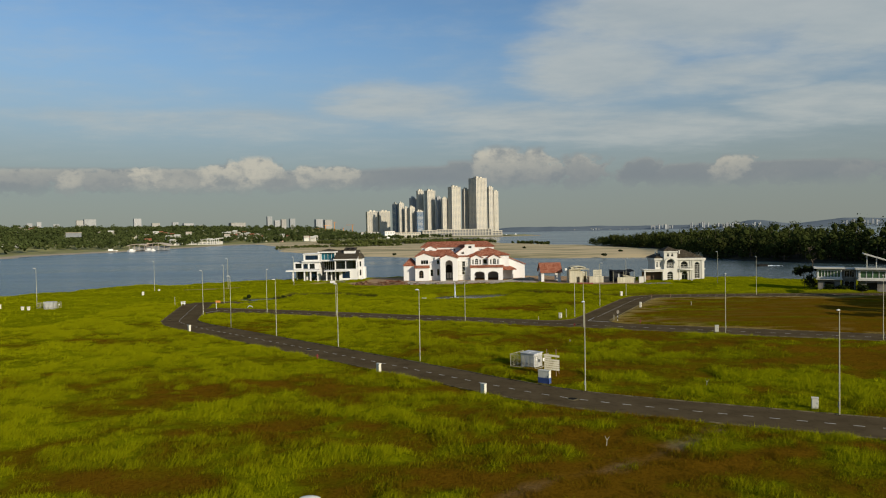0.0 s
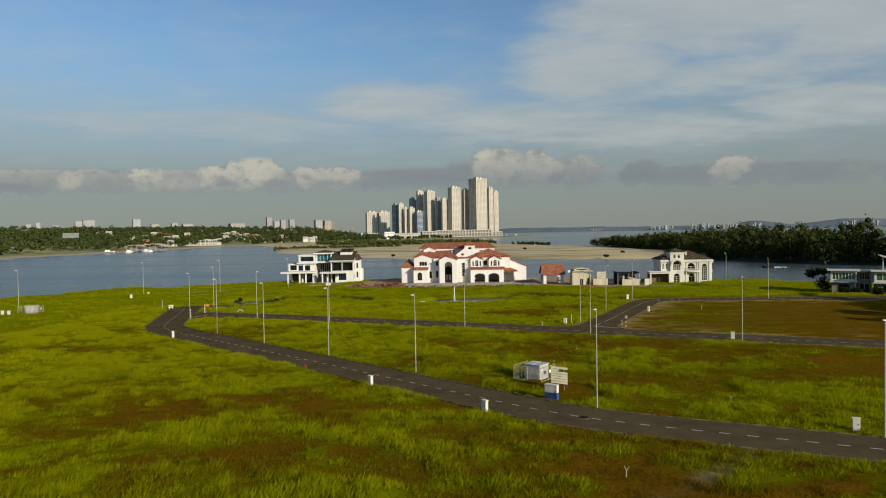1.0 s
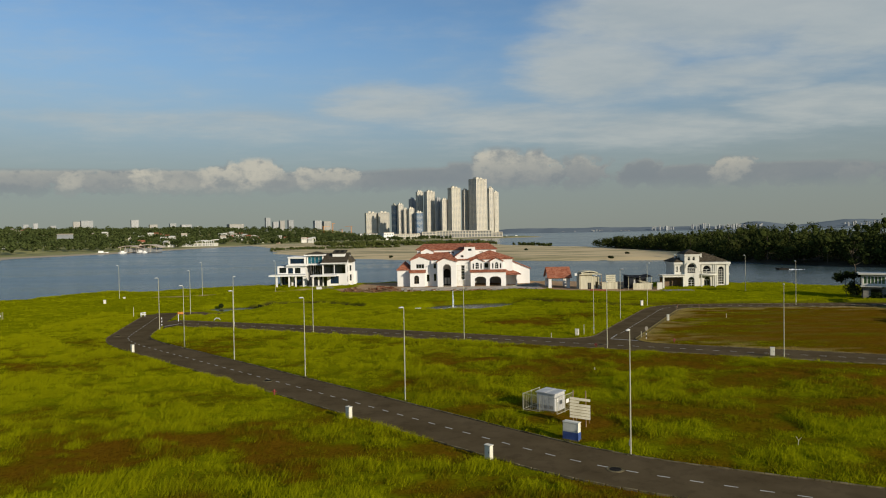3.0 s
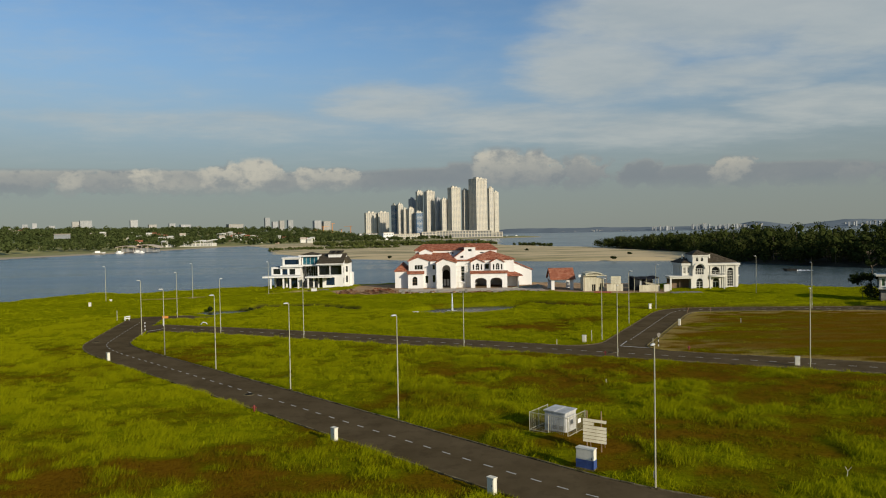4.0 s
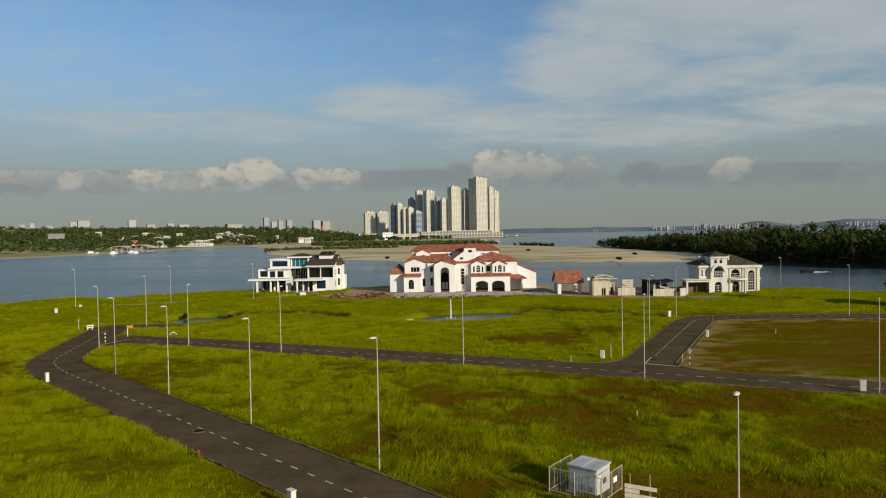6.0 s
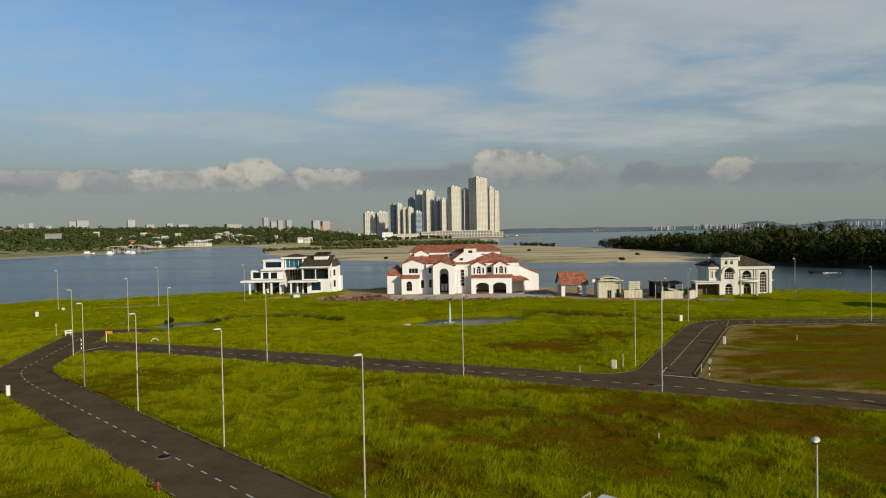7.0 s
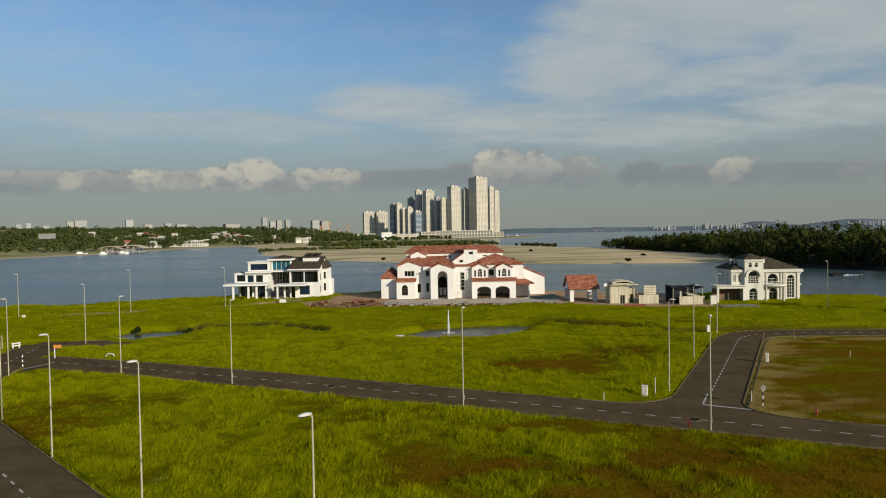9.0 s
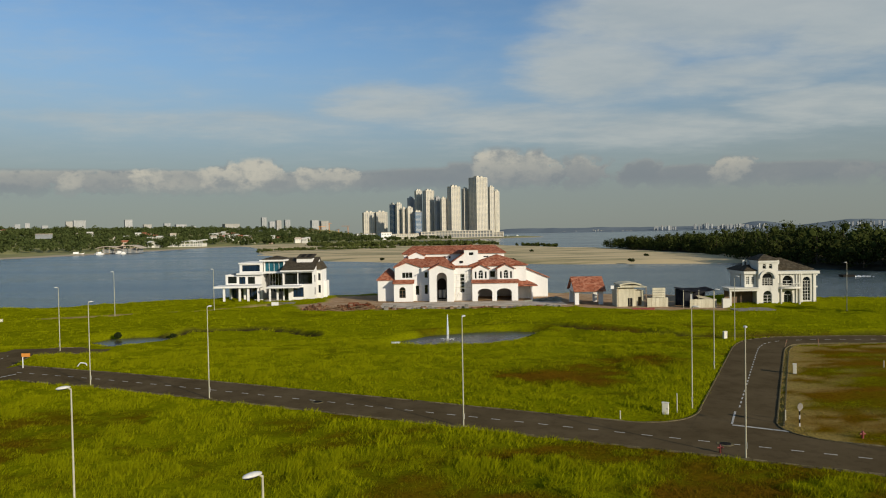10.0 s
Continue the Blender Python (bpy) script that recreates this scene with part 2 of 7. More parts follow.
M_CREAM = worn("cream_render", (0.54, 0.52, 0.45), (0.64, 0.62, 0.55), 0.3, 0.85, 4.0, streak=0.3)
M_OFFWHITE = worn("stained_white_board", (0.40, 0.365, 0.26), (0.58, 0.54, 0.41), 0.7, 0.85, 5.0, streak=0.25)
M_PILLAR = worn("cream_enamelled_steel", (0.60, 0.57, 0.46), (0.71, 0.68, 0.57), 0.9, 0.85, 6.0, streak=0.3)
M_RUST = worn("rusted_steel", (0.10, 0.026, 0.014), (0.20, 0.065, 0.035), 1.5, 0.9, 8.0)
M_POLE = worn("galvanised_steel", (0.36, 0.335, 0.23), (0.46, 0.43, 0.31), 0.8, 0.7, 8.0, 0.0, 0.05)
M_LAMPHEAD = worn("lamp_housing", (0.50, 0.49, 0.44), (0.62, 0.61, 0.56), 3.0, 0.4, 9.0, 0.0, 0.03)
M_STEEL = worn("painted_steel_panel", (0.34, 0.335, 0.31), (0.58, 0.575, 0.55), 1.2, 0.6, 9.0, 0.1, 0.08, 0.3)
M_BLUE = worn("blue_paint", (0.025, 0.05, 0.16), (0.04, 0.08, 0.24), 1.5, 0.6)
M_RED = worn("red_paint", (0.15, 0.018, 0.010), (0.22, 0.032, 0.02), 2.0, 0.6)
M_ORANGE = worn("orange_paint", (0.55, 0.20, 0.03), (0.68, 0.28, 0.05), 2.0, 0.6)
M_BLACK = worn("black_paint", (0.016, 0.015, 0.013), (0.03, 0.028, 0.025), 2.0, 0.9)
M_NET = worn("black_shade_net", (0.012, 0.013, 0.015), (0.035, 0.037, 0.042), 1.0, 0.9)
M_WOOD = worn("old_timber", (0.17, 0.11, 0.065), (0.30, 0.21, 0.13), 1.0, 0.85, 10.0)
M_RUBBLE = worn("broken_brick", (0.085, 0.034, 0.018), (0.23, 0.135, 0.075), 0.8, 0.95, 4.0)
M_BRONZE = worn("bronze_garage_door", (0.11, 0.065, 0.03), (0.18, 0.11, 0.055), 0.8, 0.6, 8.0)
M_BARK = worn("bark", (0.07, 0.055, 0.04), (0.15, 0.12, 0.09), 1.5, 0.95, 8.0, streak=0.2)
sm = Mat("sand", 0.95)
p_ = sm.noise(0.012, 5.0, 0.6, stretch=(1, 3, 1))
q_ = sm.noise(0.15, 5.0, 0.65)
k_ = sm.ramp(p_, [(0.38, (0.62, 0.47, 0.24)), (0.50, (0.52, 0.395, 0.195)), (0.58, (0.20, 0.18, 0.06))])
sm.color(sm.mix(sm.math("MULTIPLY", q_, 0.4), k_, (0.45, 0.34, 0.17))).bump(q_, 0.4, 0.3)
M_SAND = sm.m
hm = Mat("shore_grass", 0.95)
h_ = hm.ramp(hm.noise(0.03, 5.0, 0.6), [(0.35, (0.150, 0.152, 0.028)), (0.65, (0.290, 0.262, 0.080))])
zs = hm.node("ShaderNodeSeparateXYZ")
hm.link(hm.node("ShaderNodeTexCoord").outputs["Object"], zs.inputs[0])
low_ = hm.node("ShaderNodeMapRange")
hm.link(zs.outputs[2], low_.inputs[0])
low_.inputs[1].default_value, low_.inputs[2].default_value, low_.inputs[3].default_value, low_.inputs[4].default_value = -0.1, 0.12, 1.0, 0.0
hm.color(hm.mix(low_.outputs[0], h_, (0.34, 0.27, 0.17)))
M_SHORE = hm.m
M_MUD = worn("dark_shore_mud", (0.035, 0.032, 0.022), (0.07, 0.062, 0.042), 0.05, 0.95, 0.5)
# Wall tone of far buildings with the distance haze mixed into the colour.
M_TOWN = worn("hazed_town_render", (0.25, 0.265, 0.272), (0.32, 0.335, 0.338), 0.03, 0.9, 0.3, bump=0)

# Beige counterpart, likewise muted by haze in the base colour.
M_TOWN_WARM = worn("hazed_beige_render", (0.30, 0.285, 0.25), (0.37, 0.35, 0.31), 0.03, 0.9, 0.3, bump=0)


def tile_material(name, a, b, c):
    m = Mat(name, 0.8)
    w = m.node("ShaderNodeTexWave")
    w.wave_type, w.bands_direction = "BANDS", "X"
    m.link(m.coords(), w.inputs["Vector"])
    w.inputs["Scale"].default_value = 1.3
    w.inputs["Distortion"].default_value = 0.4
    course = m.node("ShaderNodeTexWave")
    course.wave_type, course.bands_direction = "BANDS", "Y"
    m.link(m.coords(), course.inputs["Vector"])
    course.inputs["Scale"].default_value = 0.95
    cell = m.node("ShaderNodeTexVoronoi")
    m.link(m.coords((2.6, 2.6, 2.6)), cell.inputs["Vector"])
    cell.inputs["Scale"].default_value = 1.0
    big = m.noise(0.35, 4.0, 0.6)
    s = m.node("ShaderNodeSeparateColor")
    m.link(cell.outputs["Color"], s.inputs[0])
    fac = m.math("ADD", m.math("MULTIPLY", s.outputs[0], 0.55), m.math("MULTIPLY", big, 0.5))
    m.color(m.ramp(fac, [(0.25, a), (0.5, b), (0.85, c)]))
    m.b.inputs["Specular IOR Level"].default_value = 0.05
    m.bump(m.math("ADD", w.outputs["Fac"], m.math("MULTIPLY", course.outputs["Fac"], 0.6)), 0.7, 0.08)
    return m.m


M_TILE = tile_material("terracotta_tiles", (0.20, 0.062, 0.035), (0.31, 0.105, 0.058), (0.43, 0.20, 0.125))
M_DARKTILE = tile_material("dark_roof_tiles", (0.046, 0.037, 0.024), (0.066, 0.053, 0.035), (0.095, 0.079, 0.055))


def glass_material(name, tint, rough=0.06):
    m = Mat(name, rough)
    n = m.noise(0.5, 2.0)
    m.color(m.ramp(n, [(0.35, tuple(0.6 * k for k in tint)), (0.65, tint)]))
    m.b.inputs["Specular IOR Level"].default_value = 0.8
    return m.m


M_GLASS = glass_material("dark_window_glass", (0.012, 0.016, 0.018))
M_BLUEGLASS = glass_material("navy_tinted_glass", (0.010, 0.028, 0.062))
M_CYANGLASS = glass_material("cyan_tinted_glass", (0.020, 0.12, 0.17))
M_GREENGLASS = glass_material("green_tinted_glass", (0.09, 0.17, 0.085))

wm = Mat("sea_water", 0.16)
v_ = wm.noise(0.02, 4.0, 0.6, stretch=(0.5, 1.6, 1))
wm.color(wm.ramp(v_, [(0.35, (0.046, 0.072, 0.076)), (0.65, (0.062, 0.090, 0.092))]))
wm.b.inputs["IOR"].default_value = 1.33
lane = wm.node("ShaderNodeMapRange")
wm.link(wm.noise(0.01, 4.0, 0.6, stretch=(0.35, 2.2, 1)), lane.inputs[0])
lane.inputs[1].default_value, lane.inputs[2].default_value, lane.inputs[3].default_value, lane.inputs[4].default_value = 0.38, 0.62, 0.14, 0.24
wm.link(lane.outputs[0], wm.b.inputs["Roughness"])
wv = wm.math("ADD", wm.noise(0.5, 5.0, 0.65, stretch=(0.7, 1.3, 1)), wm.math("MULTIPLY", wm.noise(0.05, 3.0), 1.5))
wm.bump(wv, 0.55, 0.5)
M_WATER = wm.m
pm = Mat("pond_water", 0.22)
pm.color((0.050, 0.046, 0.030))
pm.b.inputs["IOR"].default_value = 1.27
pm.bump(pm.noise(1.5, 3.0), 0.22, 0.1)
M_POND = pm.m
fm = Mat("fountain_spray", 0.4)
fm.color((0.85, 0.87, 0.88))
M_SPRAY = fm.m


def leaf_material(name, a, b, c, clump=0.35):
    m = Mat(name, 0.6)
    r = m.node("ShaderNodeNewGeometry").outputs["Random Per Island"]
    n = m.noise(clump, 3.0)
    fac = m.math("ADD", m.math("MULTIPLY", r, 0.22), m.math("MULTIPLY", n, 0.80))
    col = m.ramp(fac, [(0.2, a), (0.5, b), (0.85, c)])
    m.color(col)
    t = m.node("ShaderNodeBsdfTranslucent")
    m.link(col, t.inputs[0])
    x = m.node("ShaderNodeMixShader")
    x.inputs[0].default_value = 0.22
    m.link(m.b.outputs[0], x.inputs[1])
    m.link(t.outputs[0], x.inputs[2])
    m.link(x.outputs[0], m.t.nodes["Material Output"].inputs[0])
    m.b.inputs["Specular IOR Level"].default_value = 0.0
    return m.m


M_LEAF = leaf_material("mangrove_leaves", (0.030, 0.041, 0.011), (0.046, 0.058, 0.015), (0.072, 0.074, 0.022), 0.09)
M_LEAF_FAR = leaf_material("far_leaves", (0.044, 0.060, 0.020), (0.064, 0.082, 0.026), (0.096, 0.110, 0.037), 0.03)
M_LEAF_DARK = leaf_material("dark_leaves", (0.014, 0.022, 0.007), (0.024, 0.034, 0.010), (0.042, 0.052, 0.016), 0.3)
M_SHRUB = leaf_material("shrub_leaves", (0.055, 0.070, 0.018), (0.085, 0.10, 0.028), (0.12, 0.13, 0.04), 0.1)
M_TOWER = worn("tower_render", (0.53, 0.485, 0.385), (0.62, 0.57, 0.465), 0.03, 0.8, 0.3, bump=0)
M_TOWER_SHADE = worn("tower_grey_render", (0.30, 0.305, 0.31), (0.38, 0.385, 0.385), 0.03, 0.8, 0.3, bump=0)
# Glass tint lifted to grey: haze and shade fill put into the colour.
M_TOWER_WIN = glass_material("hazed_tower_glazing", (0.31, 0.315, 0.31), 0.35)
M_TOWER_BLUE = glass_material("tower_blue_glazing", (0.055, 0.13, 0.24), 0.2)
# Blue-grey of the hills is air haze painted into their colour.
M_HILL = worn("hazed_wooded_hill", (0.120, 0.148, 0.172), (0.160, 0.190, 0.212), 0.004, 0.95, 0.03, bump=0)
M_PEACH = worn("far_coloured_render", (0.42, 0.30, 0.22), (0.55, 0.42, 0.33), 0.05, 0.85, 0.4, bump=0)


# ---- mesh helpers ----
def part(name, bm, mat, parent=None, label="", smooth=False):
    """Links a bmesh as one mesh object, under a thing or a part where one is given."""
    bmesh.ops.recalc_face_normals(bm, faces=bm.faces)
    me = bpy.data.meshes.new(name)
    bm.to_mesh(me)
    bm.free()
    me.materials.append(mat)
    if smooth:
        me.polygons.foreach_set("use_smooth", [True] * len(me.polygons))
    ob = new(name, me)
    if parent:
        ob.parent = parent
    if label:
        ob["label"] = label
    return ob


def thing(name, x, y, z, label, category, group="", turn=0.0, kind=""):
    ob = new(name)
    ob.empty_display_size = 0.3
    ob.matrix_world = pose(x, y, z, 0, 0, turn)
    return tagged(ob, label, category, group, kind)


def box(bm, x0, x1, y0, y1, z0, z1):
    v = [bm.verts.new(p) for p in ((x0, y0, z0), (x1, y0, z0), (x1, y1, z0), (x0, y1, z0),
                                   (x0, y0, z1), (x1, y0, z1), (x1, y1, z1), (x0, y1, z1))]
    for f in ((3, 2, 1, 0), (4, 5, 6, 7), (0, 1, 5, 4), (1, 2, 6, 5), (2, 3, 7, 6), (3, 0, 4, 7)):
        bm.faces.new([v[i] for i in f])
    return bm


def bx(*a):
    return box(bmesh.new(), *a)


def rod(bm, p, q, r0, r1=None, sides=8):
    """A tapered rod from p to q."""
    p, q = Vector(p), Vector(q)
    r1 = r0 if r1 is None else r1
    turn = (q - p).to_track_quat("Z", "Y").to_matrix()
    rings = []
    for c, r in ((p, r0), (q, r1)):
        rings.append([bm.verts.new(c + turn @ Vector((r * math.cos(k * math.tau / sides), r * math.sin(k * math.tau / sides), 0))) for k in range(sides)])
    for k in range(sides):
        j = (k + 1) % sides
        bm.faces.new((rings[0][k], rings[0][j], rings[1][j], rings[1][k]))
    bm.faces.new(rings[0][::-1])
    bm.faces.new(rings[1])
    return bm


def solid(bm, base, tops):
    """A closed solid between two rings of as many points."""
    a, b = [bm.verts.new(p) for p in base], [bm.verts.new(p) for p in tops]
    n = len(a)
    bm.faces.new(a[::-1])
    bm.faces.new(b)
    for k in range(n):
        j = (k + 1) % n
        bm.faces.new((a[k], a[j], b[j], b[k]))
    return bm


def sheet(bm, outline, holes, thick, m=None):
    """A wall: an outline in x and z with holes, its face at y = 0, thick towards +y, set at m."""
    m = m or Matrix()
    loops = []
    for loop in (outline, *holes):
        vs = [bm.verts.new((x, 0, z)) for x, z in loop]
        loops += [bm.edges.new((vs[i], vs[(i + 1) % len(vs)])) for i in range(len(vs))]
    made = bmesh.ops.triangle_fill(bm, edges=loops, use_beauty=True, use_dissolve=False)
    faces = [f for f in made["geom"] if isinstance(f, bmesh.types.BMFace)]
    ext = bmesh.ops.extrude_face_region(bm, geom=faces)
    moved = [v for v in ext["geom"] if isinstance(v, bmesh.types.BMVert)]
    bmesh.ops.translate(bm, vec=(0, thick, 0), verts=moved)
    front = {v for e in loops for v in e.verts}
    bmesh.ops.transform(bm, matrix=m, verts=list(front | set(moved)))
    return bm


def rect(x0, x1, z0, z1):
    return [(x0, z0), (x1, z0), (x1, z1), (x0, z1)]


def arch(x0, x1, z0, z1, rise=None, n=8):
    """An opening with a round or, with a small rise, a flat-arched head."""
    w = (x1 - x0) / 2
    rise = w if rise is None else rise
    return [(x0, z0), (x1, z0)] + [((x0 + x1) / 2 + w * math.cos(math.pi * k / n), z1 - rise + rise * math.sin(math.pi * k / n)) for k in range(n + 1)]


def gable_wall(x0, x1, z0, eave, apex_x, apex_z):
    return [(x0, z0), (x1, z0), (x1, eave), (apex_x, apex_z), (x0, eave)]


def block(parent, x0, x1, y0, y1, z0, z1, mat, front=(), left=(), right=(), apex=None, thick=0.25, name="wall"):
    """Four walls round a plan, with openings; with apex (x, z) the front and back walls are gabled."""
    bm = bmesh.new()
    out = gable_wall(x0, x1, z0, z1, *apex) if apex else rect(x0, x1, z0, z1)
    sheet(bm, out, list(front), thick, pose(0, y0, 0))
    sheet(bm, out, [], thick, pose(0, y1 - thick, 0))
    a, b = y0 + thick + 0.002, y1 - thick - 0.002
    sheet(bm, rect(a, b, z0, z1 - 0.002), list(right), thick, pose(x1 - 0.002, 0, 0, 0, 0, 90))
    sheet(bm, rect(a, b, z0, z1 - 0.002), list(left), thick, pose(x0 + thick + 0.002, 0, 0, 0, 0, 90))
    return part(name, bm, mat, parent)


def gable_roof(parent, x0, x1, y0, y1, eave, apex_x, apex_z, mat, thick=0.22, over=0.35):
    """A roof whose ridge runs along y."""
    bm = bmesh.new()
    sl, sr = (apex_z - eave) / (apex_x - x0), (apex_z - eave) / (x1 - apex_x)
    pts = [(x0 - over, eave - over * sl), (apex_x, apex_z), (x1 + over, eave - over * sr)]
    ring = pts + [(x, z + thick) for x, z in pts[::-1]]
    solid(bm, [(x, y0 - over, z + 0.01) for x, z in ring], [(x, y1, z + 0.01) for x, z in ring])
    return part("roof", bm, mat, parent)


def hip_roof(parent, x0, x1, y0, y1, z, h, mat, over=0.4, ridge=None, thick=0.2):
    """A hipped roof; ridge: the inset of its ridge's ends."""
    x0, x1, y0, y1 = x0 - over, x1 + over, y0 - over, y1 + over
    bm = bmesh.new()
    box(bm, x0, x1, y0, y1, z, z + thick)
    w, d = x1 - x0, y1 - y0
    if w >= d:
        ins = ridge if ridge is not None else d / 2
        a, b = Vector((x0 + ins, (y0 + y1) / 2, z + h)), Vector((x1 - ins, (y0 + y1) / 2, z + h))
    else:
        ins = ridge if ridge is not None else w / 2
        a, b = Vector(((x0 + x1) / 2, y0 + ins, z + h)), Vector(((x0 + x1) / 2, y1 - ins, z + h))
    c = [bm.verts.new(p) for p in ((x0, y0, z + thick + 0.003), (x1, y0, z + thick + 0.003), (x1, y1, z + thick + 0.003), (x0, y1, z + thick + 0.003))]
    if (b - a).length < 0.05:
        t = bm.verts.new(a)
        for k in range(4):
            bm.faces.new((c[k], c[(k + 1) % 4], t))
    else:
        a, b = bm.verts.new(a), bm.verts.new(b)
        if w >= d:
            for f in ((c[0], c[1], b, a), (c[1], c[2], b), (c[2], c[3], a, b), (c[3], c[0], a)):
                bm.faces.new(f)
        else:
            for f in ((c[0], c[1], a), (c[1], c[2], b, a), (c[2], c[3], b), (c[3], c[0], a, b)):
                bm.faces.new(f)
    return part("roof", bm, mat, parent)


def window(parent, x0, x1, z0, z1, y, glass, frame_mat, cols=2, rows=1, round_head=False, m=None, bar=0.07):
    """A frame with bars and a pane, set into an opening whose face is at y; m turns it to another wall."""
    bm = bmesh.new()
    spring = z1 - (x1 - x0) / 2 if round_head else z1
    cw, ch = (x1 - x0 - bar) / cols, (spring - z0 - bar) / rows
    holes = [rect(x0 + bar + cw * i, x0 + cw * (i + 1), z0 + bar + ch * j, z0 + ch * (j + 1)) for i in range(cols) for j in range(rows) if cw > 2 * bar and ch > 2 * bar]
    if round_head:
        holes.append(arch(x0 + bar, x1 - bar, spring + 0.01, z1 - bar, n=8)[2:])
    sheet(bm, arch(x0, x1, z0, z1) if round_head else rect(x0, x1, z0, z1), holes, 0.08, pose(0, y + 0.10, 0))
    if m:
        bmesh.ops.transform(bm, matrix=m, verts=bm.verts)
    fr = part("window", bm, frame_mat, parent)
    loop = arch(x0, x1, z0, z1) if round_head else rect(x0, x1, z0, z1)
    pane = bmesh.new()
    sheet(pane, loop, [], 0.02, (m or Matrix()) @ pose(0, y + 0.19, 0))
    part("pane", pane, glass, fr)
    return fr


# ---- ground, by plain functions of the plan ----
def lattice(ix, iy, seed):
    h = (ix * 374761393 + iy * 668265263 + seed * 1442695041) & 0xFFFFFFFF
    h = ((h ^ (h >> 13)) * 1274126177) & 0xFFFFFFFF
    return ((h ^ (h >> 16)) & 0xFFFF) / 65535.0


def value_noise(x, y, seed=0):
    x, y = np.asarray(x, float), np.asarray(y, float)
    ix, iy = np.floor(x).astype(np.int64), np.floor(y).astype(np.int64)
    fx, fy = x - ix, y - iy
    fx, fy = fx * fx * (3 - 2 * fx), fy * fy * (3 - 2 * fy)
    a = lattice(ix, iy, seed) * (1 - fx) + lattice(ix + 1, iy, seed) * fx
    b = lattice(ix, iy + 1, seed) * (1 - fx) + lattice(ix + 1, iy + 1, seed) * fx
    return a * (1 - fy) + b * fy


def fbm(x, y, seed=0, octaves=4):
    s, w = 0.0, 0.5
    for k in range(octaves):
        s = s + w * value_noise(x * 2 ** k, y * 2 ** k, seed + k)
        w *= 0.5
    return s / (1 - 0.5 ** octaves)


def along(x, y, line):
    """Distance of points from a polyline."""
    best = np.full(np.shape(x), 1e9)
    for (ax, ay), (bx_, by) in zip(line[:-1], line[1:]):
        ux, uy = bx_ - ax, by - ay
        if ux * ux + uy * uy < 1e-6:
            continue
        t = np.clip(((x - ax) * ux + (y - ay) * uy) / (ux * ux + uy * uy), 0, 1)
        best = np.minimum(best, np.hypot(x - ax - t * ux, y - ay - t * uy))
    return best


def inside_plan(x, y, poly):
    """Signed distance from a closed plan, positive inside."""
    hit = np.zeros(np.shape(x), bool)
    for (ax, ay), (bx_, by) in zip(poly, poly[1:] + poly[:1]):
        cross = (ay > y) != (by > y)
        with np.errstate(divide="ignore", invalid="ignore"):
            hit ^= cross & (x < (bx_ - ax) * (y - ay) / (by - ay) + ax)
    d = along(x, y, poly + poly[:1])
    return np.where(hit, d, -d)


def smooth_line(line, step=1.0):
    """A rounded copy of a polyline (two rounds of corner cutting), resampled."""
    for _ in range(3):
        cut = [line[0]]
        for (ax, ay), (bx_, by) in zip(line[:-1], line[1:]):
            cut += [(0.75 * ax + 0.25 * bx_, 0.75 * ay + 0.25 * by), (0.25 * ax + 0.75 * bx_, 0.25 * ay + 0.75 * by)]
        line = cut + [line[-1]]
    p = np.array(line)
    s = np.r_[0, np.cumsum(np.hypot(*np.diff(p, axis=0).T))]
    q = np.arange(0, s[-1], step)
    return [(float(np.interp(k, s, p[:, 0])), float(np.interp(k, s, p[:, 1]))) for k in q] + [line[-1]]


NEAR_ROAD = smooth_line([(130, 13), (60, 45), (35.5, 56.3), (18.2, 64.3), (11.2, 68.3), (5.3, 73.8), (-9.3, 88.7), (-36.5, 115.7), (-51.5, 130.5), (-54.0, 140.5), (-60.5, 167.5)])
CROSS_ROAD = smooth_line([(-54.5, 153.0), (-45.4, 149.7), (-31.1, 144.1), (2.0, 129.2), (32.7, 115.2), (62, 102), (130, 71)])
SIDE_ROAD = smooth_line([(24.0, 119.7), (26.5, 124.4), (41.5, 153.4), (46.8, 163.5), (52, 166.4), (68, 165.2), (150, 158)])
STUB_ROAD = smooth_line([(-62, 166.5), (-47, 167.5)])


def fillet(a, c, b, n=14):
    """A paved corner: the curve from a to b that the corner c draws in, closed through c."""
    arc = [tuple((1 - t) ** 2 * p + 2 * t * (1 - t) * q + t * t * r for p, q, r in zip(a, c, b)) for t in [k / n for k in range(n + 1)]]
    return arc


WEST_ARC = fillet((16.6, 126.15), (22.54, 123.45), (25.5, 129.2))
EAST_ARC = fillet((33.6, 118.4), (28.17, 120.88), (30.4, 125.2))
BEND_ARC = fillet((-46.3, 146.5), (-51.6, 148.6), (-50.3, 143.2))
ARCS = ((WEST_ARC, (26.0, 119.5)), (EAST_ARC, (26.5, 119.5)), (BEND_ARC, (-52.5, 150.0)))
ROADS = ((NEAR_ROAD, 3.25), (CROSS_ROAD, 3.3), (SIDE_ROAD, 3.1), (STUB_ROAD, 2.8))
SHORE = [(-420, -140), (-260, -30), (-185, 110), (-150, 175), (-130, 199), (-114, 217), (-95, 235), (-76, 242), (-62, 245.5), (-54, 252), (-20, 254), (30, 250), (62, 238),
         (85, 227), (103, 219), (135, 211), (200, 196), (330, 150), (420, 60), (420, -140)]
BIG_POND = [(-6.4, 170.5), (-1, 168.2), (7.6, 168.4), (12.5, 171.0), (17.8, 179.6), (13, 181.4), (7, 180.5), (0, 177.8)]
SMALL_POND = [(-54, 176), (-48.5, 171.8), (-43, 176.4), (-41.8, 180.2), (-47, 181.5), (-53, 180)]
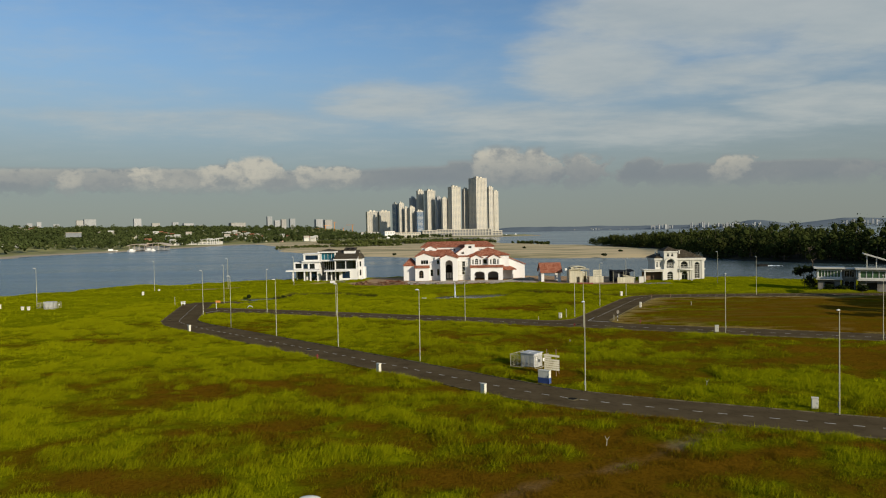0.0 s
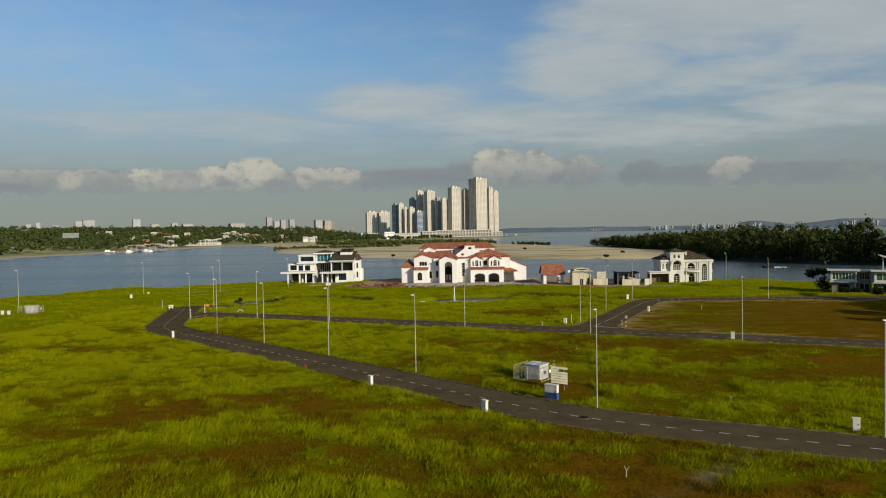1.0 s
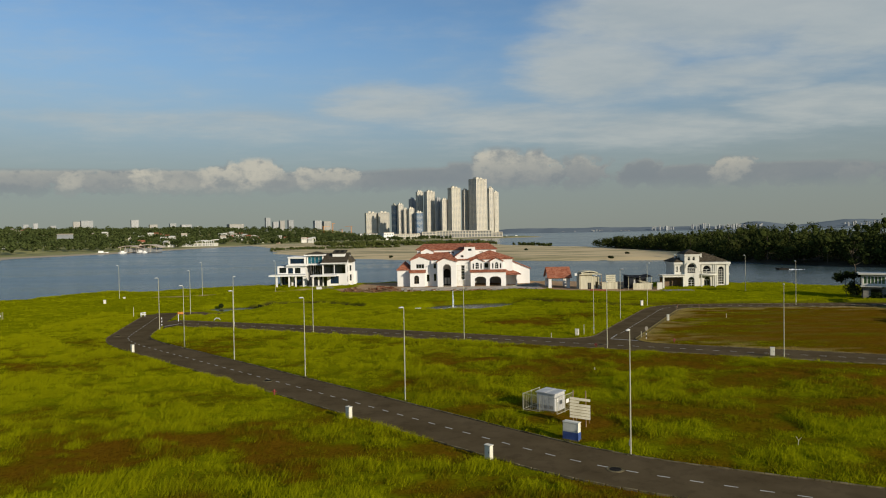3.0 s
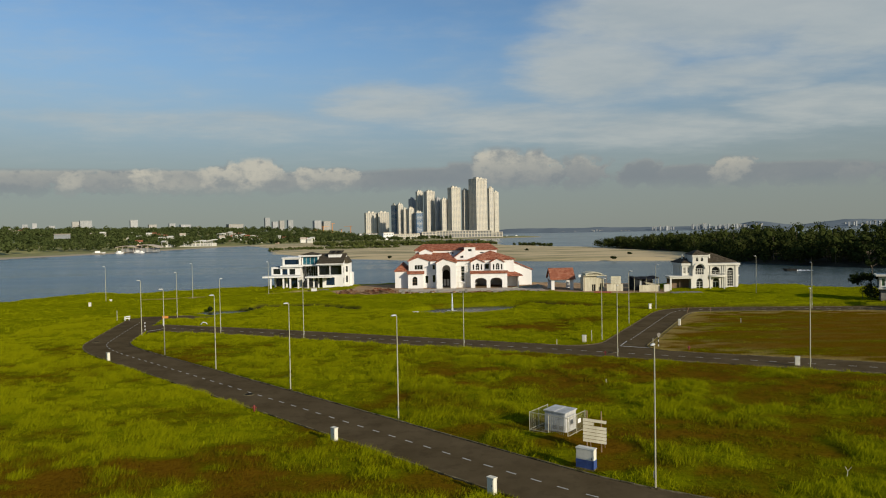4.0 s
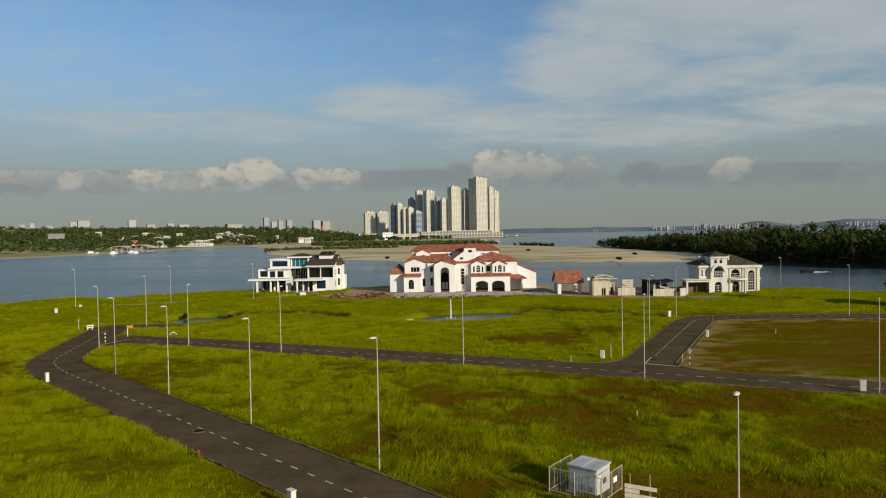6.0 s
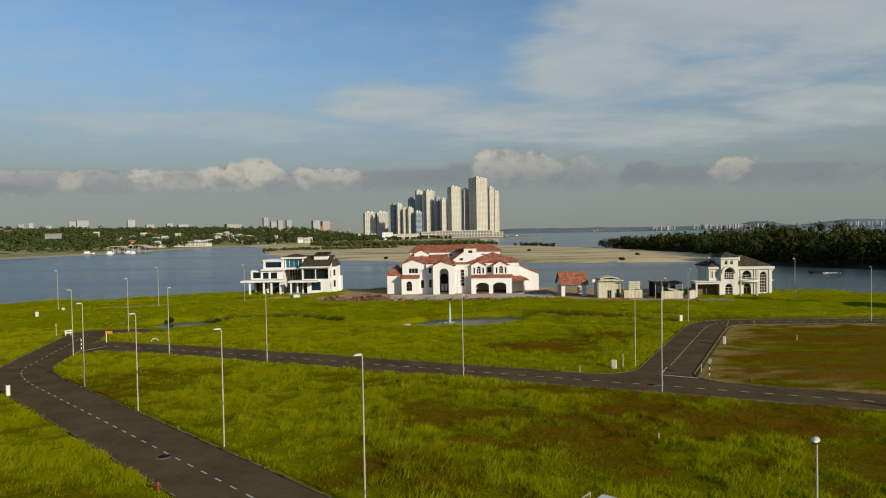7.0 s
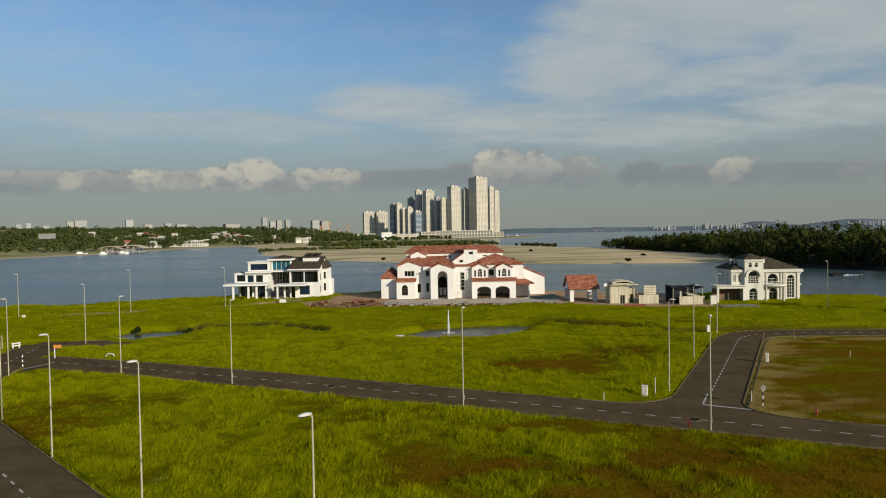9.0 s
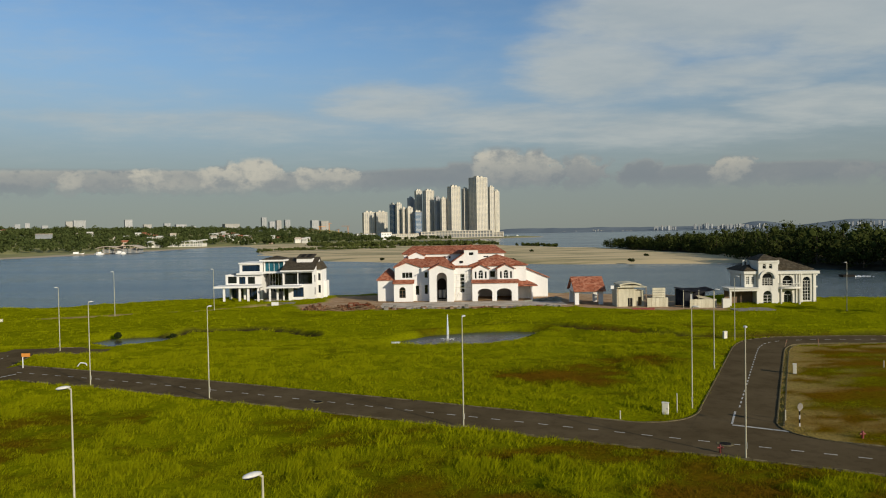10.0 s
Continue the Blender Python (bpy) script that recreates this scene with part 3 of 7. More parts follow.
DITCH = smooth_line([(-43, 180), (-37, 183.5), (-30, 184.5), (-24, 182.5), (-19, 178)], 3.0)
GULLY = smooth_line([(14, 200.5), (20, 200.2), (26, 199.3), (33, 195.2), (41, 192.4), (50, 190.2)], 3.0)
DRAIN = smooth_line([(12, 188), (23, 182.6), (36.8, 171.6), (45, 169.9), (52, 170.6), (68, 169.4), (150, 162.5)], 3.0)
TRACK = smooth_line([(-80, 205), (-58, 213), (-40, 222), (-36, 226)], 4.0)


COARSE = [(line[::4] + [line[-1]], half) for line, half in ROADS]


def road_gap(x, y):
    """How far beyond the nearest road's edge."""
    gap = np.min([along(x, y, line) - half for line, half in COARSE], axis=0)
    for arc, heart in ARCS:
        gap = np.minimum(gap, -inside_plan(x, y, arc[::2] + [heart]))
    return gap


def bare_ground(x, y):
    site = inside_plan(x, y, [(-31, 217), (-27, 212.5), (26, 212), (33, 209.5), (48, 205.5), (60, 203), (61, 240), (30, 247), (-26, 247), (-27, 232), (-33, 226)])
    n = fbm(x / 3.0, y / 3.0, 31, 3)
    b = np.clip((site + (n - 0.5) * 4.0) / 1.2, 0, 1)
    track = along(x, y, TRACK)
    b = np.maximum(b, 0.75 * np.clip((1.5 - track + (n - 0.5) * 1.4) / 0.6, 0, 1))
    path = along(x, y, [(2, 42), (12, 47.5), (19, 52.5), (25, 58)])
    b = np.maximum(b, 0.36 * np.clip((0.9 - path + (n - 0.5) * 3.6) / 1.4, 0, 1))
    for cx, cy, r in ((-2.7, 100.0, 1.7), (-17, 107.0, 0.8)):
        b = np.maximum(b, 0.38 * np.clip((r - np.hypot(x - cx, (y - cy) * 1.3) + (n - 0.5) * 3.0) / 1.2, 0, 1))
    return b


def straw_cover(x, y):
    """Bleached dead grass, thickest along the edges of the mown plot."""
    plot = inside_plan(x, y, PLOT)
    s = np.clip((fbm(x / 4.0, y / 1.3, 43, 4) - 0.52 + 0.26 * np.clip(1 - plot / 3.5, 0, 1)) / 0.12, 0, 1) * np.clip(1.05 - plot / 9.0, 0.10, 1)
    s = np.maximum(s, 0.9 * np.clip((fbm(x / 2.5, y / 1.0, 45, 3) - 0.46) / 0.1, 0, 1) * np.exp(-((x - 37.0) / 5.0) ** 2 - ((y - 125.5) / 2.2) ** 2))
    return np.where(plot > 0, 0.8 * s, 0.0)


# The spot at (-36, 45) darkens the near left to imitate lens vignetting.
DRY_SPOTS = ((-19, 73, 10, 4.5, 0.85), (-13, 79, 7, 3, 0.6), (-34, 76, 9, 4, 0.6), (4, 60, 11, 4, 0.6), (10, 46, 13, 7, 0.8), (-20, 49, 12, 4, 0.35), (-7, 66, 8, 3, 0.6), (-24, 79, 8, 4, 0.7), (22, 54, 13, 7, 0.8), (-14, 57, 9, 3, 0.45), (-36, 45, 13, 6, 0.4), (-6, 43, 12, 4, 0.3),
             (-26, 92, 5, 3, 0.5), (30, 104, 16, 6, 0.38), (42, 92, 15, 8, 0.38), (16, 106, 10, 5, 0.35), (60, 88, 16, 9, 0.5), (22, 92, 10, 5, 0.3), (2, 98, 8, 4, 0.35), (14.5, 144, 7, 4.5, 0.85), (27, 151, 6, 4, 0.8), (-53, 109, 10, 4, 0.3), (13, 79, 4, 3.5, 0.6), (8.5, 80.5, 3, 2, 0.45))
PLOT = [(30.5, 125.5), (48.5, 160.5), (52, 162.6), (150, 155), (150, 64.5), (62, 104.0), (34, 116.8), (29, 121)]


def clumps(x, y):
    """Islands of taller, lusher grass."""
    c = np.clip((fbm(x / 6.5, y / 4.2, 13, 4) - 0.44) / 0.14, 0, 1)
    return c * c * (3 - 2 * c)


def dryness(x, y):
    d = 0.37 + 1.0 * (fbm(x / 17.0, y / 9.0, 5, 4) - 0.46) + 0.95 * (fbm(x / 3.2, y / 1.9, 17, 4) - 0.5) - 0.42 * clumps(x, y)
    warp = 5.0 * (fbm(x / 7.0, y / 7.0, 23, 3) - 0.5)
    patchy = 0.25 + 1.1 * np.clip((fbm(x / 3.2, y / 1.9, 29, 4) - 0.43) / 0.12, 0, 1)
    for cx, cy, rx, ry, s in DRY_SPOTS:
        d = d + 0.62 * s * patchy * np.exp(-(((x - cx + warp) / rx) ** 2 + ((y - cy + warp) / ry) ** 2))
    d = d - 0.36 * np.clip((y - 125) / 35, 0, 1) + 0.12 * np.clip((112 - y) / 10, 0, 1) * np.clip((x + 18) / 10, 0, 1) + 0.10 * np.clip((82 - y) / 18, 0, 1)
    d = d - 0.16 * np.clip((-3 - x) / 10, 0, 1) * np.clip((y - 82) / 8, 0, 1)
    d = np.maximum(d, 0.0)
    for cx, cy, rx, ry, w in ((14.5, 144, 8, 5, 0.60), (27, 151, 6, 4, 0.60)):
        d = d + w * np.exp(-(((x - cx + warp) / rx) ** 2 + ((y - cy + warp) / ry) ** 2))
    # Not drier here: the darker tone paints the shade line of each ditch.
    for line in (GULLY, DITCH, DRAIN):
        d = d + 0.45 * np.clip((1.4 - along(x, y, line)) / 0.8, 0, 1)
    plot = inside_plan(x, y, PLOT)
    d = np.where(plot > 0, 0.80 + 0.25 * (d - 0.3) + 1.25 * (fbm(x / 16.0, y / 2.6, 41, 4) - 0.48), d)
    return np.clip(d, 0.0, 1.1)


def mud_and_shade(x, y):
    """Dark wet earth, with bank shade painted in, in the ditches and round the ponds."""
    m = np.zeros(np.shape(x))
    for line, reach in ((DITCH, 1.5), (DRAIN, 1.15), (GULLY, 1.1)):
        m = np.maximum(m, np.clip((reach - along(x, y, line)) / 0.7, 0, 1))
    for poly in (BIG_POND, SMALL_POND):
        m = np.maximum(m, np.clip((inside_plan(x, y, poly) + 0.6) / 0.6, 0, 1))
    return m


def ground_height(x, y):
    gap = road_gap(x, y)
    mown = np.clip(-inside_plan(x, y, PLOT) / 2.0, 0, 1)
    z = 0.05 + (0.22 * (fbm(x / 9.0, y / 9.0, 3, 3) - 0.5) + mown * 0.55 * np.clip(fbm(x / 3.4, y / 2.8, 9, 3) - 0.42, 0, 1) + mown * 0.18 * clumps(x, y)) * np.clip(gap / 4.0, 0, 1)
    z = z + 1.3 * (fbm(x / 20.0, y / 7.0, 7, 4) - 0.45) * np.clip(gap / 12.0, 0, 1) * np.clip((y - 150) / 20, 0, 1)
    z = np.where(gap < 0.35, -0.10, z)
    bare = bare_ground(x, y)
    z = z * (1 - bare) + 0.02 * bare
    for poly in (BIG_POND, SMALL_POND):
        p = inside_plan(x, y, poly)
        z = z * np.clip((-p - 1.0) / 5.0, 0, 1)
        north = np.clip((y - min(q[1] for q in poly) - 4.0) / 4.0, 0, 1)
        z = z + (0.18 + 0.42 * north) * np.exp(-((p + 2.6) / 1.3) ** 2) - 0.75 * np.clip((p + 1.3) / 1.6, 0, 1)
    for line in (DITCH, DRAIN):
        far_side = np.clip((y - np.interp(x, [q[0] for q in line], [q[1] for q in line])) / 1.0, 0, 1)
        z = z - 0.75 * np.clip((1.3 - along(x, y, line)) / 0.8, 0, 1) + 0.50 * far_side * np.exp(-((along(x, y, line) - 2.0) / 1.1) ** 2)
    z = z - 1.1 * np.clip((1.7 - along(x, y, GULLY)) / 1.2, 0, 1) + 0.5 * np.exp(-((along(x, y, GULLY) - 2.8) / 1.2) ** 2)
    edge = inside_plan(x, y, SHORE) + 3.0 * (fbm(x / 14.0, y / 14.0, 51, 3) - 0.5)
    return z - 3.6 * np.clip((4.0 - edge) / 9.0, 0, 1) ** 1.3


def grid_sheet(name, xs, ys, height, mats, attrs=()):
    """A height field on a grid of plan lines."""
    gx, gy = np.meshgrid(xs, ys)
    gz = height(gx, gy)
    co = np.stack([gx, gy, gz], -1).reshape(-1, 3)
    nx, ny = len(xs), len(ys)
    i = (np.arange(ny - 1)[:, None] * nx + np.arange(nx - 1)[None, :]).reshape(-1)
    quads = np.stack([i, i + 1, i + 1 + nx, i + nx], -1)
    me = bpy.data.meshes.new(name)
    me.vertices.add(len(co))
    me.vertices.foreach_set("co", co.astype(np.float32).reshape(-1))
    me.loops.add(quads.size)
    me.loops.foreach_set("vertex_index", quads.astype(np.int32).reshape(-1))
    me.polygons.add(len(quads))
    me.polygons.foreach_set("loop_start", np.arange(0, quads.size, 4, dtype=np.int32))
    me.polygons.foreach_set("use_smooth", np.ones(len(quads), bool))
    me.update(calc_edges=True)
    for key, fn in attrs:
        a = me.attributes.new(key, "FLOAT", "POINT")
        a.data.foreach_set("value", fn(gx, gy).astype(np.float32).reshape(-1))
    for m in mats:
        me.materials.append(m)
    return new(name, me)


XS = np.r_[np.arange(-420, -140, 14.0), np.arange(-140, 130, 1.05), np.arange(130, 421, 14.0)]
YS = np.r_[np.arange(-140, 36, 8.0), np.arange(36, 262, 1.0)]
ground = tagged(grid_sheet("ground", XS, YS, ground_height, [M_SOIL], (("dry", dryness), ("bare", bare_ground), ("straw", straw_cover), ("mud_shade", mud_and_shade))),
                "rough coastal meadow, green and rust patches, bare building site", "ground", kind="structure")


def flat_plan(name, poly, z, mat, parent=None):
    bm = bmesh.new()
    vs = [bm.verts.new((x, y, z)) for x, y in poly]
    f = bm.faces.new(vs)
    bmesh.ops.triangulate(bm, faces=[f])
    return part(name, bm, mat, parent)


water = tagged(flat_plan("water", [(-4900, -400), (4900, -400), (4900, 4900), (-4900, 4900)], -1.2, M_WATER), "grey-blue rippled estuary water reaching the horizon", "water", kind="structure")
tagged(flat_plan("pond", BIG_POND, -0.30, M_POND), "still pond with a fountain in the meadow", "pond", kind="structure")
tagged(flat_plan("pond", SMALL_POND, -0.30, M_POND), "small still pond in the meadow", "pond", kind="structure")


def strip(bm, line, a, b, z, lift=0.0):
    """A ribbon between two offsets from a line."""
    p = np.array(line)
    t = np.gradient(p, axis=0)
    t /= np.linalg.norm(t, axis=1)[:, None]
    n = np.stack([-t[:, 1], t[:, 0]], -1)
    l, r = p + n * a, p + n * b
    pair = [(bm.verts.new((*l[k], z)), bm.verts.new((*r[k], z + lift))) for k in range(len(p))]
    for k in range(len(p) - 1):
        bm.faces.new((pair[k][0], pair[k + 1][0], pair[k + 1][1], pair[k][1]))
    return bm


roads = []
for i, ((line, half), label) in enumerate(zip(ROADS, ("worn asphalt estate road with dashed centre line", "asphalt cross road through the meadow", "asphalt side road with a stop line", "short asphalt road stub"))):
    r = tagged(part("road", strip(bmesh.new(), line, half, -half, 0.02 + 0.004 * i), M_ASPHALT), label, "road", kind="structure")
    roads.append(r)
for arc, heart in ARCS:
    tagged(flat_plan("road", arc + [heart], 0.016, M_ASPHALT), "asphalt rounding of a road junction", "road", kind="structure")


def dashes(parent, line, start, stop, pitch, length, width, z):
    p = np.array(line)
    s = np.r_[0, np.cumsum(np.hypot(*np.diff(p, axis=0).T))]
    k = start
    while k < min(stop, s[-1] - length):
        at = lambda d: Vector((np.interp(d, s, p[:, 0]), np.interp(d, s, p[:, 1]), z))
        a, b = at(k), at(k + length)
        n = Vector((-(b - a).y, (b - a).x, 0)).normalized() * width / 2
        bm = bmesh.new()
        solid(bm, [a - n, b - n, b + n, a + n], [q + Vector((0, 0, 0.006)) for q in (a - n, b - n, b + n, a + n)])
        part("dash", bm, M_PAINT, parent)
        k += pitch


dashes(roads[0], NEAR_ROAD, 60.0, 262, 2.12, 0.85, 0.13, 0.024)
dashes(roads[1], CROSS_ROAD, 4.0, 190, 2.14, 0.85, 0.13, 0.028)
dashes(roads[2], SIDE_ROAD, 11.2, 54, 1.65, 0.80, 0.13, 0.032)
dashes(roads[2], SIDE_ROAD, 56.0, 140, 2.1, 0.85, 0.13, 0.032)


def paint_line(parent, a, b, width, z=0.04):
    a, b = Vector((*a, z)), Vector((*b, z))
    n = Vector((-(b - a).y, (b - a).x, 0)).normalized() * width / 2
    bm = bmesh.new()
    solid(bm, [a - n, b - n, b + n, a + n], [q + Vector((0, 0, 0.006)) for q in (a - n, b - n, b + n, a + n)])
    return part("road_line", bm, M_PAINT, parent)


paint_line(roads[2], (26.2, 124.1), (29.9, 122.0), 0.30)
paint_line(roads[2], (26.3, 124.4), (28.2, 128.2), 0.16)
paint_line(roads[1], (-51.6, 147.2), (-50.2, 150.6), 0.25)


def clear_of(x, y, skip):
    px, py = np.array([x]), np.array([y])
    gap = min(float(along(px, py, line)[0]) - half for k, (line, half) in enumerate(ROADS) if k != skip)
    return min([gap] + [-float(inside_plan(px, py, arc + [heart])[0]) + 0.25 for arc, heart in ARCS])


# kerb stones, one metre each; a stretch near the junction as single stones
stone = bmesh.new()
box(stone, -0.48, 0.48, -0.07, 0.07, -0.08, 0.10)
bmesh.ops.bevel(stone, geom=stone.edges[:], offset=0.02, segments=1, affect="EDGES")
stone_mesh = bpy.data.meshes.new("kerb_stone")
stone.to_mesh(stone_mesh)
stone.free()
stone_mesh.materials.append(M_KERB)
random.seed(4)
for i, (line, half) in enumerate(ROADS):
    rest = bmesh.new()
    for (ax, ay), (cx, cy) in zip(line[:-1], line[1:]):
        d = Vector((cx - ax, cy - ay))
        if d.length < 0.5:
            continue
        n = Vector((-d.y, d.x)).normalized()
        for side in (1, -1):
            p = Vector(((ax + cx) / 2, (ay + cy) / 2)) + n * side * (half + 0.08)
            if clear_of(p.x, p.y, i) < 0.3 or not (-110 < p.x < 90):
                continue
            m = pose(p.x, p.y, random.uniform(-0.02, 0.015), 0, 0, math.degrees(math.atan2(d.y, d.x)) + random.uniform(-0.6, 0.6))
            if i == 2 and p.x < 60:
                k = new("kerb_stone", stone_mesh)
                k.matrix_world = m
                k.parent = roads[i]
            else:
                v0 = len(rest.verts)
                rest.from_mesh(stone_mesh)
                rest.verts.ensure_lookup_table()
                bmesh.ops.transform(rest, matrix=m, verts=rest.verts[v0:])
    if i == 2:
        p_ = np.array(line)
        t_ = np.gradient(p_, axis=0)
        t_ /= np.linalg.norm(t_, axis=1)[:, None]
        for k_, ((ax, ay), (tx, ty)) in enumerate(zip(line, t_)):
            px_, py_ = ax + ty * (half + 0.62), ay - tx * (half + 0.62)
            if 6 < k_ and px_ < 62 and clear_of(px_, py_, 2) > 0.5:
                k = new("kerb_stone", stone_mesh)
                k.matrix_world = pose(px_, py_, random.uniform(-0.03, 0.02), 0, 0, math.degrees(math.atan2(ty, tx)))
                k.parent = roads[i]
    if i in (1, 2):
        arc = smooth_line((WEST_ARC, EAST_ARC)[i - 1], 0.97)
        for (ax, ay), (cx, cy) in zip(arc[:-1], arc[1:]):
            k = new("kerb_stone", stone_mesh)
            k.matrix_world = pose((ax + cx) / 2, (ay + cy) / 2, random.uniform(-0.03, 0.0), 0, 0, math.degrees(math.atan2(cy - ay, cx - ax)))
            k.parent = roads[i]
    if len(rest.verts):
        tagged(part("kerb", rest, M_KERB, roads[i]), kind="stuff")
    else:
        rest.free()


# ---- grass ----
def tufts(name, count, xr, yr, blades, hmin, hmax, wide, seed, keep=None):
    """Tapered leaning blades, thrown over a stretch of the plan; one object."""
    rng = np.random.default_rng(seed)
    x, y = rng.uniform(*xr, count), rng.uniform(*yr, count)
    ok = (fbm(x / 1.25, y / 1.0, 63, 3) + rng.uniform(-0.16, 0.16, count) > 0.42)
    ok &= (road_gap(x, y) > rng.uniform(0.02, 0.30, count)) & (bare_ground(x, y) < 0.35) & (along(x, y, GULLY) > 0.8) & (along(x, y, DITCH) > 1.1) & (along(x, y, DRAIN) > 0.9) & (inside_plan(x, y, SHORE) > 0.5)
    for poly in (BIG_POND, SMALL_POND):
        ok &= inside_plan(x, y, poly) < 0.1
    if keep is not None:
        ok &= keep(x, y)
    x, y = x[ok], y[ok]
    d = dryness(x, y)
    plot = inside_plan(x, y, PLOT) > 0
    lump = np.clip((fbm(x / 1.25, y / 1.0, 63, 3) - 0.40) / 0.24, 0, 1)
    tall = (0.13 + 0.27 * lump) * (0.72 + 0.75 * clumps(x, y)) * np.clip(1.12 - 0.36 * d, 0.4, 1.2) * np.where(plot, 0.28, 1.0) * np.clip(0.55 + 0.3 * road_gap(x, y), 0.55, 1.0)
    tone = np.clip(0.30 + 0.45 * lump + rng.normal(0, 0.16, len(x)), 0, 1)
    for cx, cy, cr in ((10.2, 82.4, 3.6), (11.5, 75.4, 2.6)):
        tall = tall * np.where(np.hypot(x - cx, y - cy) < cr, 0.4, 1.0)
    n = len(x)
    bx_ = np.repeat(x, blades) + rng.normal(0, 0.16, n * blades)
    by = np.repeat(y, blades) + rng.normal(0, 0.16, n * blades)
    h = np.repeat(tall, blades) * rng.uniform(hmin, hmax, n * blades)
    w = wide * rng.uniform(0.7, 1.3, n * blades)
    a = rng.uniform(0, math.tau, n * blades)
    lean = h * rng.uniform(0.25, 1.05, n * blades)
    la = rng.normal(0.5, 1.1, n * blades)
    z = np.repeat(ground_height(x, y), blades) - 0.03
    co = np.empty((n * blades, 3, 3), np.float32)
    co[:, 0] = np.stack([bx_ - np.cos(a) * w, by - np.sin(a) * w, z], -1)
    co[:, 1] = np.stack([bx_ + np.cos(a) * w, by + np.sin(a) * w, z], -1)
    co[:, 2] = np.stack([bx_ + np.cos(la) * lean, by + np.sin(la) * lean, z + h], -1)
    me = bpy.data.meshes.new(name)
    m = n * blades
    me.vertices.add(m * 3)
    me.vertices.foreach_set("co", co.reshape(-1))
    me.loops.add(m * 3)
    me.loops.foreach_set("vertex_index", np.arange(m * 3, dtype=np.int32))
    me.polygons.add(m)
    me.polygons.foreach_set("loop_start", np.arange(0, m * 3, 3, dtype=np.int32))
    me.update(calc_edges=True)
    at = me.attributes.new("dry", "FLOAT", "POINT")
    at.data.foreach_set("value", np.repeat(d, blades * 3).astype(np.float32))
    st = me.attributes.new("straw", "FLOAT", "POINT")
    st.data.foreach_set("value", np.repeat(straw_cover(x, y), blades * 3).astype(np.float32))
    tn = me.attributes.new("tone", "FLOAT", "POINT")
    tn.data.foreach_set("value", np.repeat(tone, blades * 3).astype(np.float32))
    me.materials.append(M_BLADE)
    return tagged(new(name, me), "long wind-bent grass, green with rusty patches", "grass", kind="stuff")


tufts("grass", 225000, (-52, 44), (38, 118), 5, 0.4, 1.15, 0.021, 1)
tufts("grass", 175000, (-75, 60), (112, 172), 4, 0.35, 1.0, 0.028, 2)
tufts("grass", 225000, (-132, 128), (60, 250), 3, 0.3, 0.8, 0.034, 3, lambda x, y: (y > 168) | (x < -50) | (x > 43))

tufts("grass", 45000, (28, 76), (95, 162), 3, 0.5, 1.2, 0.035, 6, lambda x, y: inside_plan(x, y, PLOT) > 0)
tufts("grass", 40000, (-100, -50), (52, 128), 4, 0.35, 0.9, 0.04, 5)
tufts("grass", 12000, (-70, 60), (-30, 40), 2, 0.4, 1.0, 0.05, 4)

# ---- street lamps ----
def street_lamp(x, y, face, height=9.3):
    lamp = thing("street_lamp", x, y, 0.0, "slim galvanised street lamp with a white head beside the road", "street lamp", "street lamps")
    bm = bmesh.new()
    rod(bm, (0, 0, -0.1), (0, 0, height * 0.5), 0.060, 0.050, 10)
    rod(bm, (0, 0, height * 0.5), (0, 0, height), 0.050, 0.033, 10)
    part("pole", bm, M_POLE, lamp)
    part("base_plate", bx(-0.22, 0.22, -0.22, 0.22, 0.0, 0.06), M_KERB, lamp)
    part("service_door", bx(-0.05, 0.05, -0.105, -0.07, 0.7, 1.15), M_STEEL, lamp)
    arm = bmesh.new()
    rod(arm, (0, 0, height - 0.05), (0.12, 0, height + 0.05), 0.04, 0.035, 8)
    part("arm", arm, M_POLE, lamp)
    head = bmesh.new()
    bmesh.ops.create_uvsphere(head, u_segments=12, v_segments=8, radius=1.0)
    for v in head.verts:
        v.co = Vector((0.34 + v.co.x * 0.34, v.co.y * 0.14, height + 0.08 + (v.co.z * 0.10 if v.co.z > 0 else v.co.z * 0.045)))
    hd = part("lamp_head", head, M_LAMPHEAD, lamp, smooth=True)
    part("lens", bx(0.2, 0.6, -0.09, 0.09, height + 0.015, height + 0.032), M_GLASS, hd)
    lamp.matrix_world = pose(x, y, 0, 0, 0, face)
    return lamp


first = street_lamp(34.9, 60.1, 225)
for x, y, face in ((14.5, 70.4, 235), (-3.25, 88.0, 225), (-15.75, 100.3, 225), (-27.7, 111.9, 225), (-38.6, 122.9, 225), (-50.6, 142.7, 190), (-37.4, 143.5, 66), (-21.7, 136.5, 66),
                   (3.8, 124.9, 66), (23.7, 115.9, 66), (44.3, 107.2, 66), (63.5, 98.4, 66), (24.8, 129.4, -28), (33.4, 146.0, -28), (44.5, 166.4, -40), (-54.0, 167.0, 250),
                   (-66.4, 209.5, 200), (-47.0, 213.5, 230), (-85.0, 200.0, 220), (-99.6, 166.4, 220), (75.5, 164.6, 90), (79.8, 198.5, 200), (-3.6, 19.3, 180)):
    copy_thing(first, pose(x, y, 0, 0, 0, face))


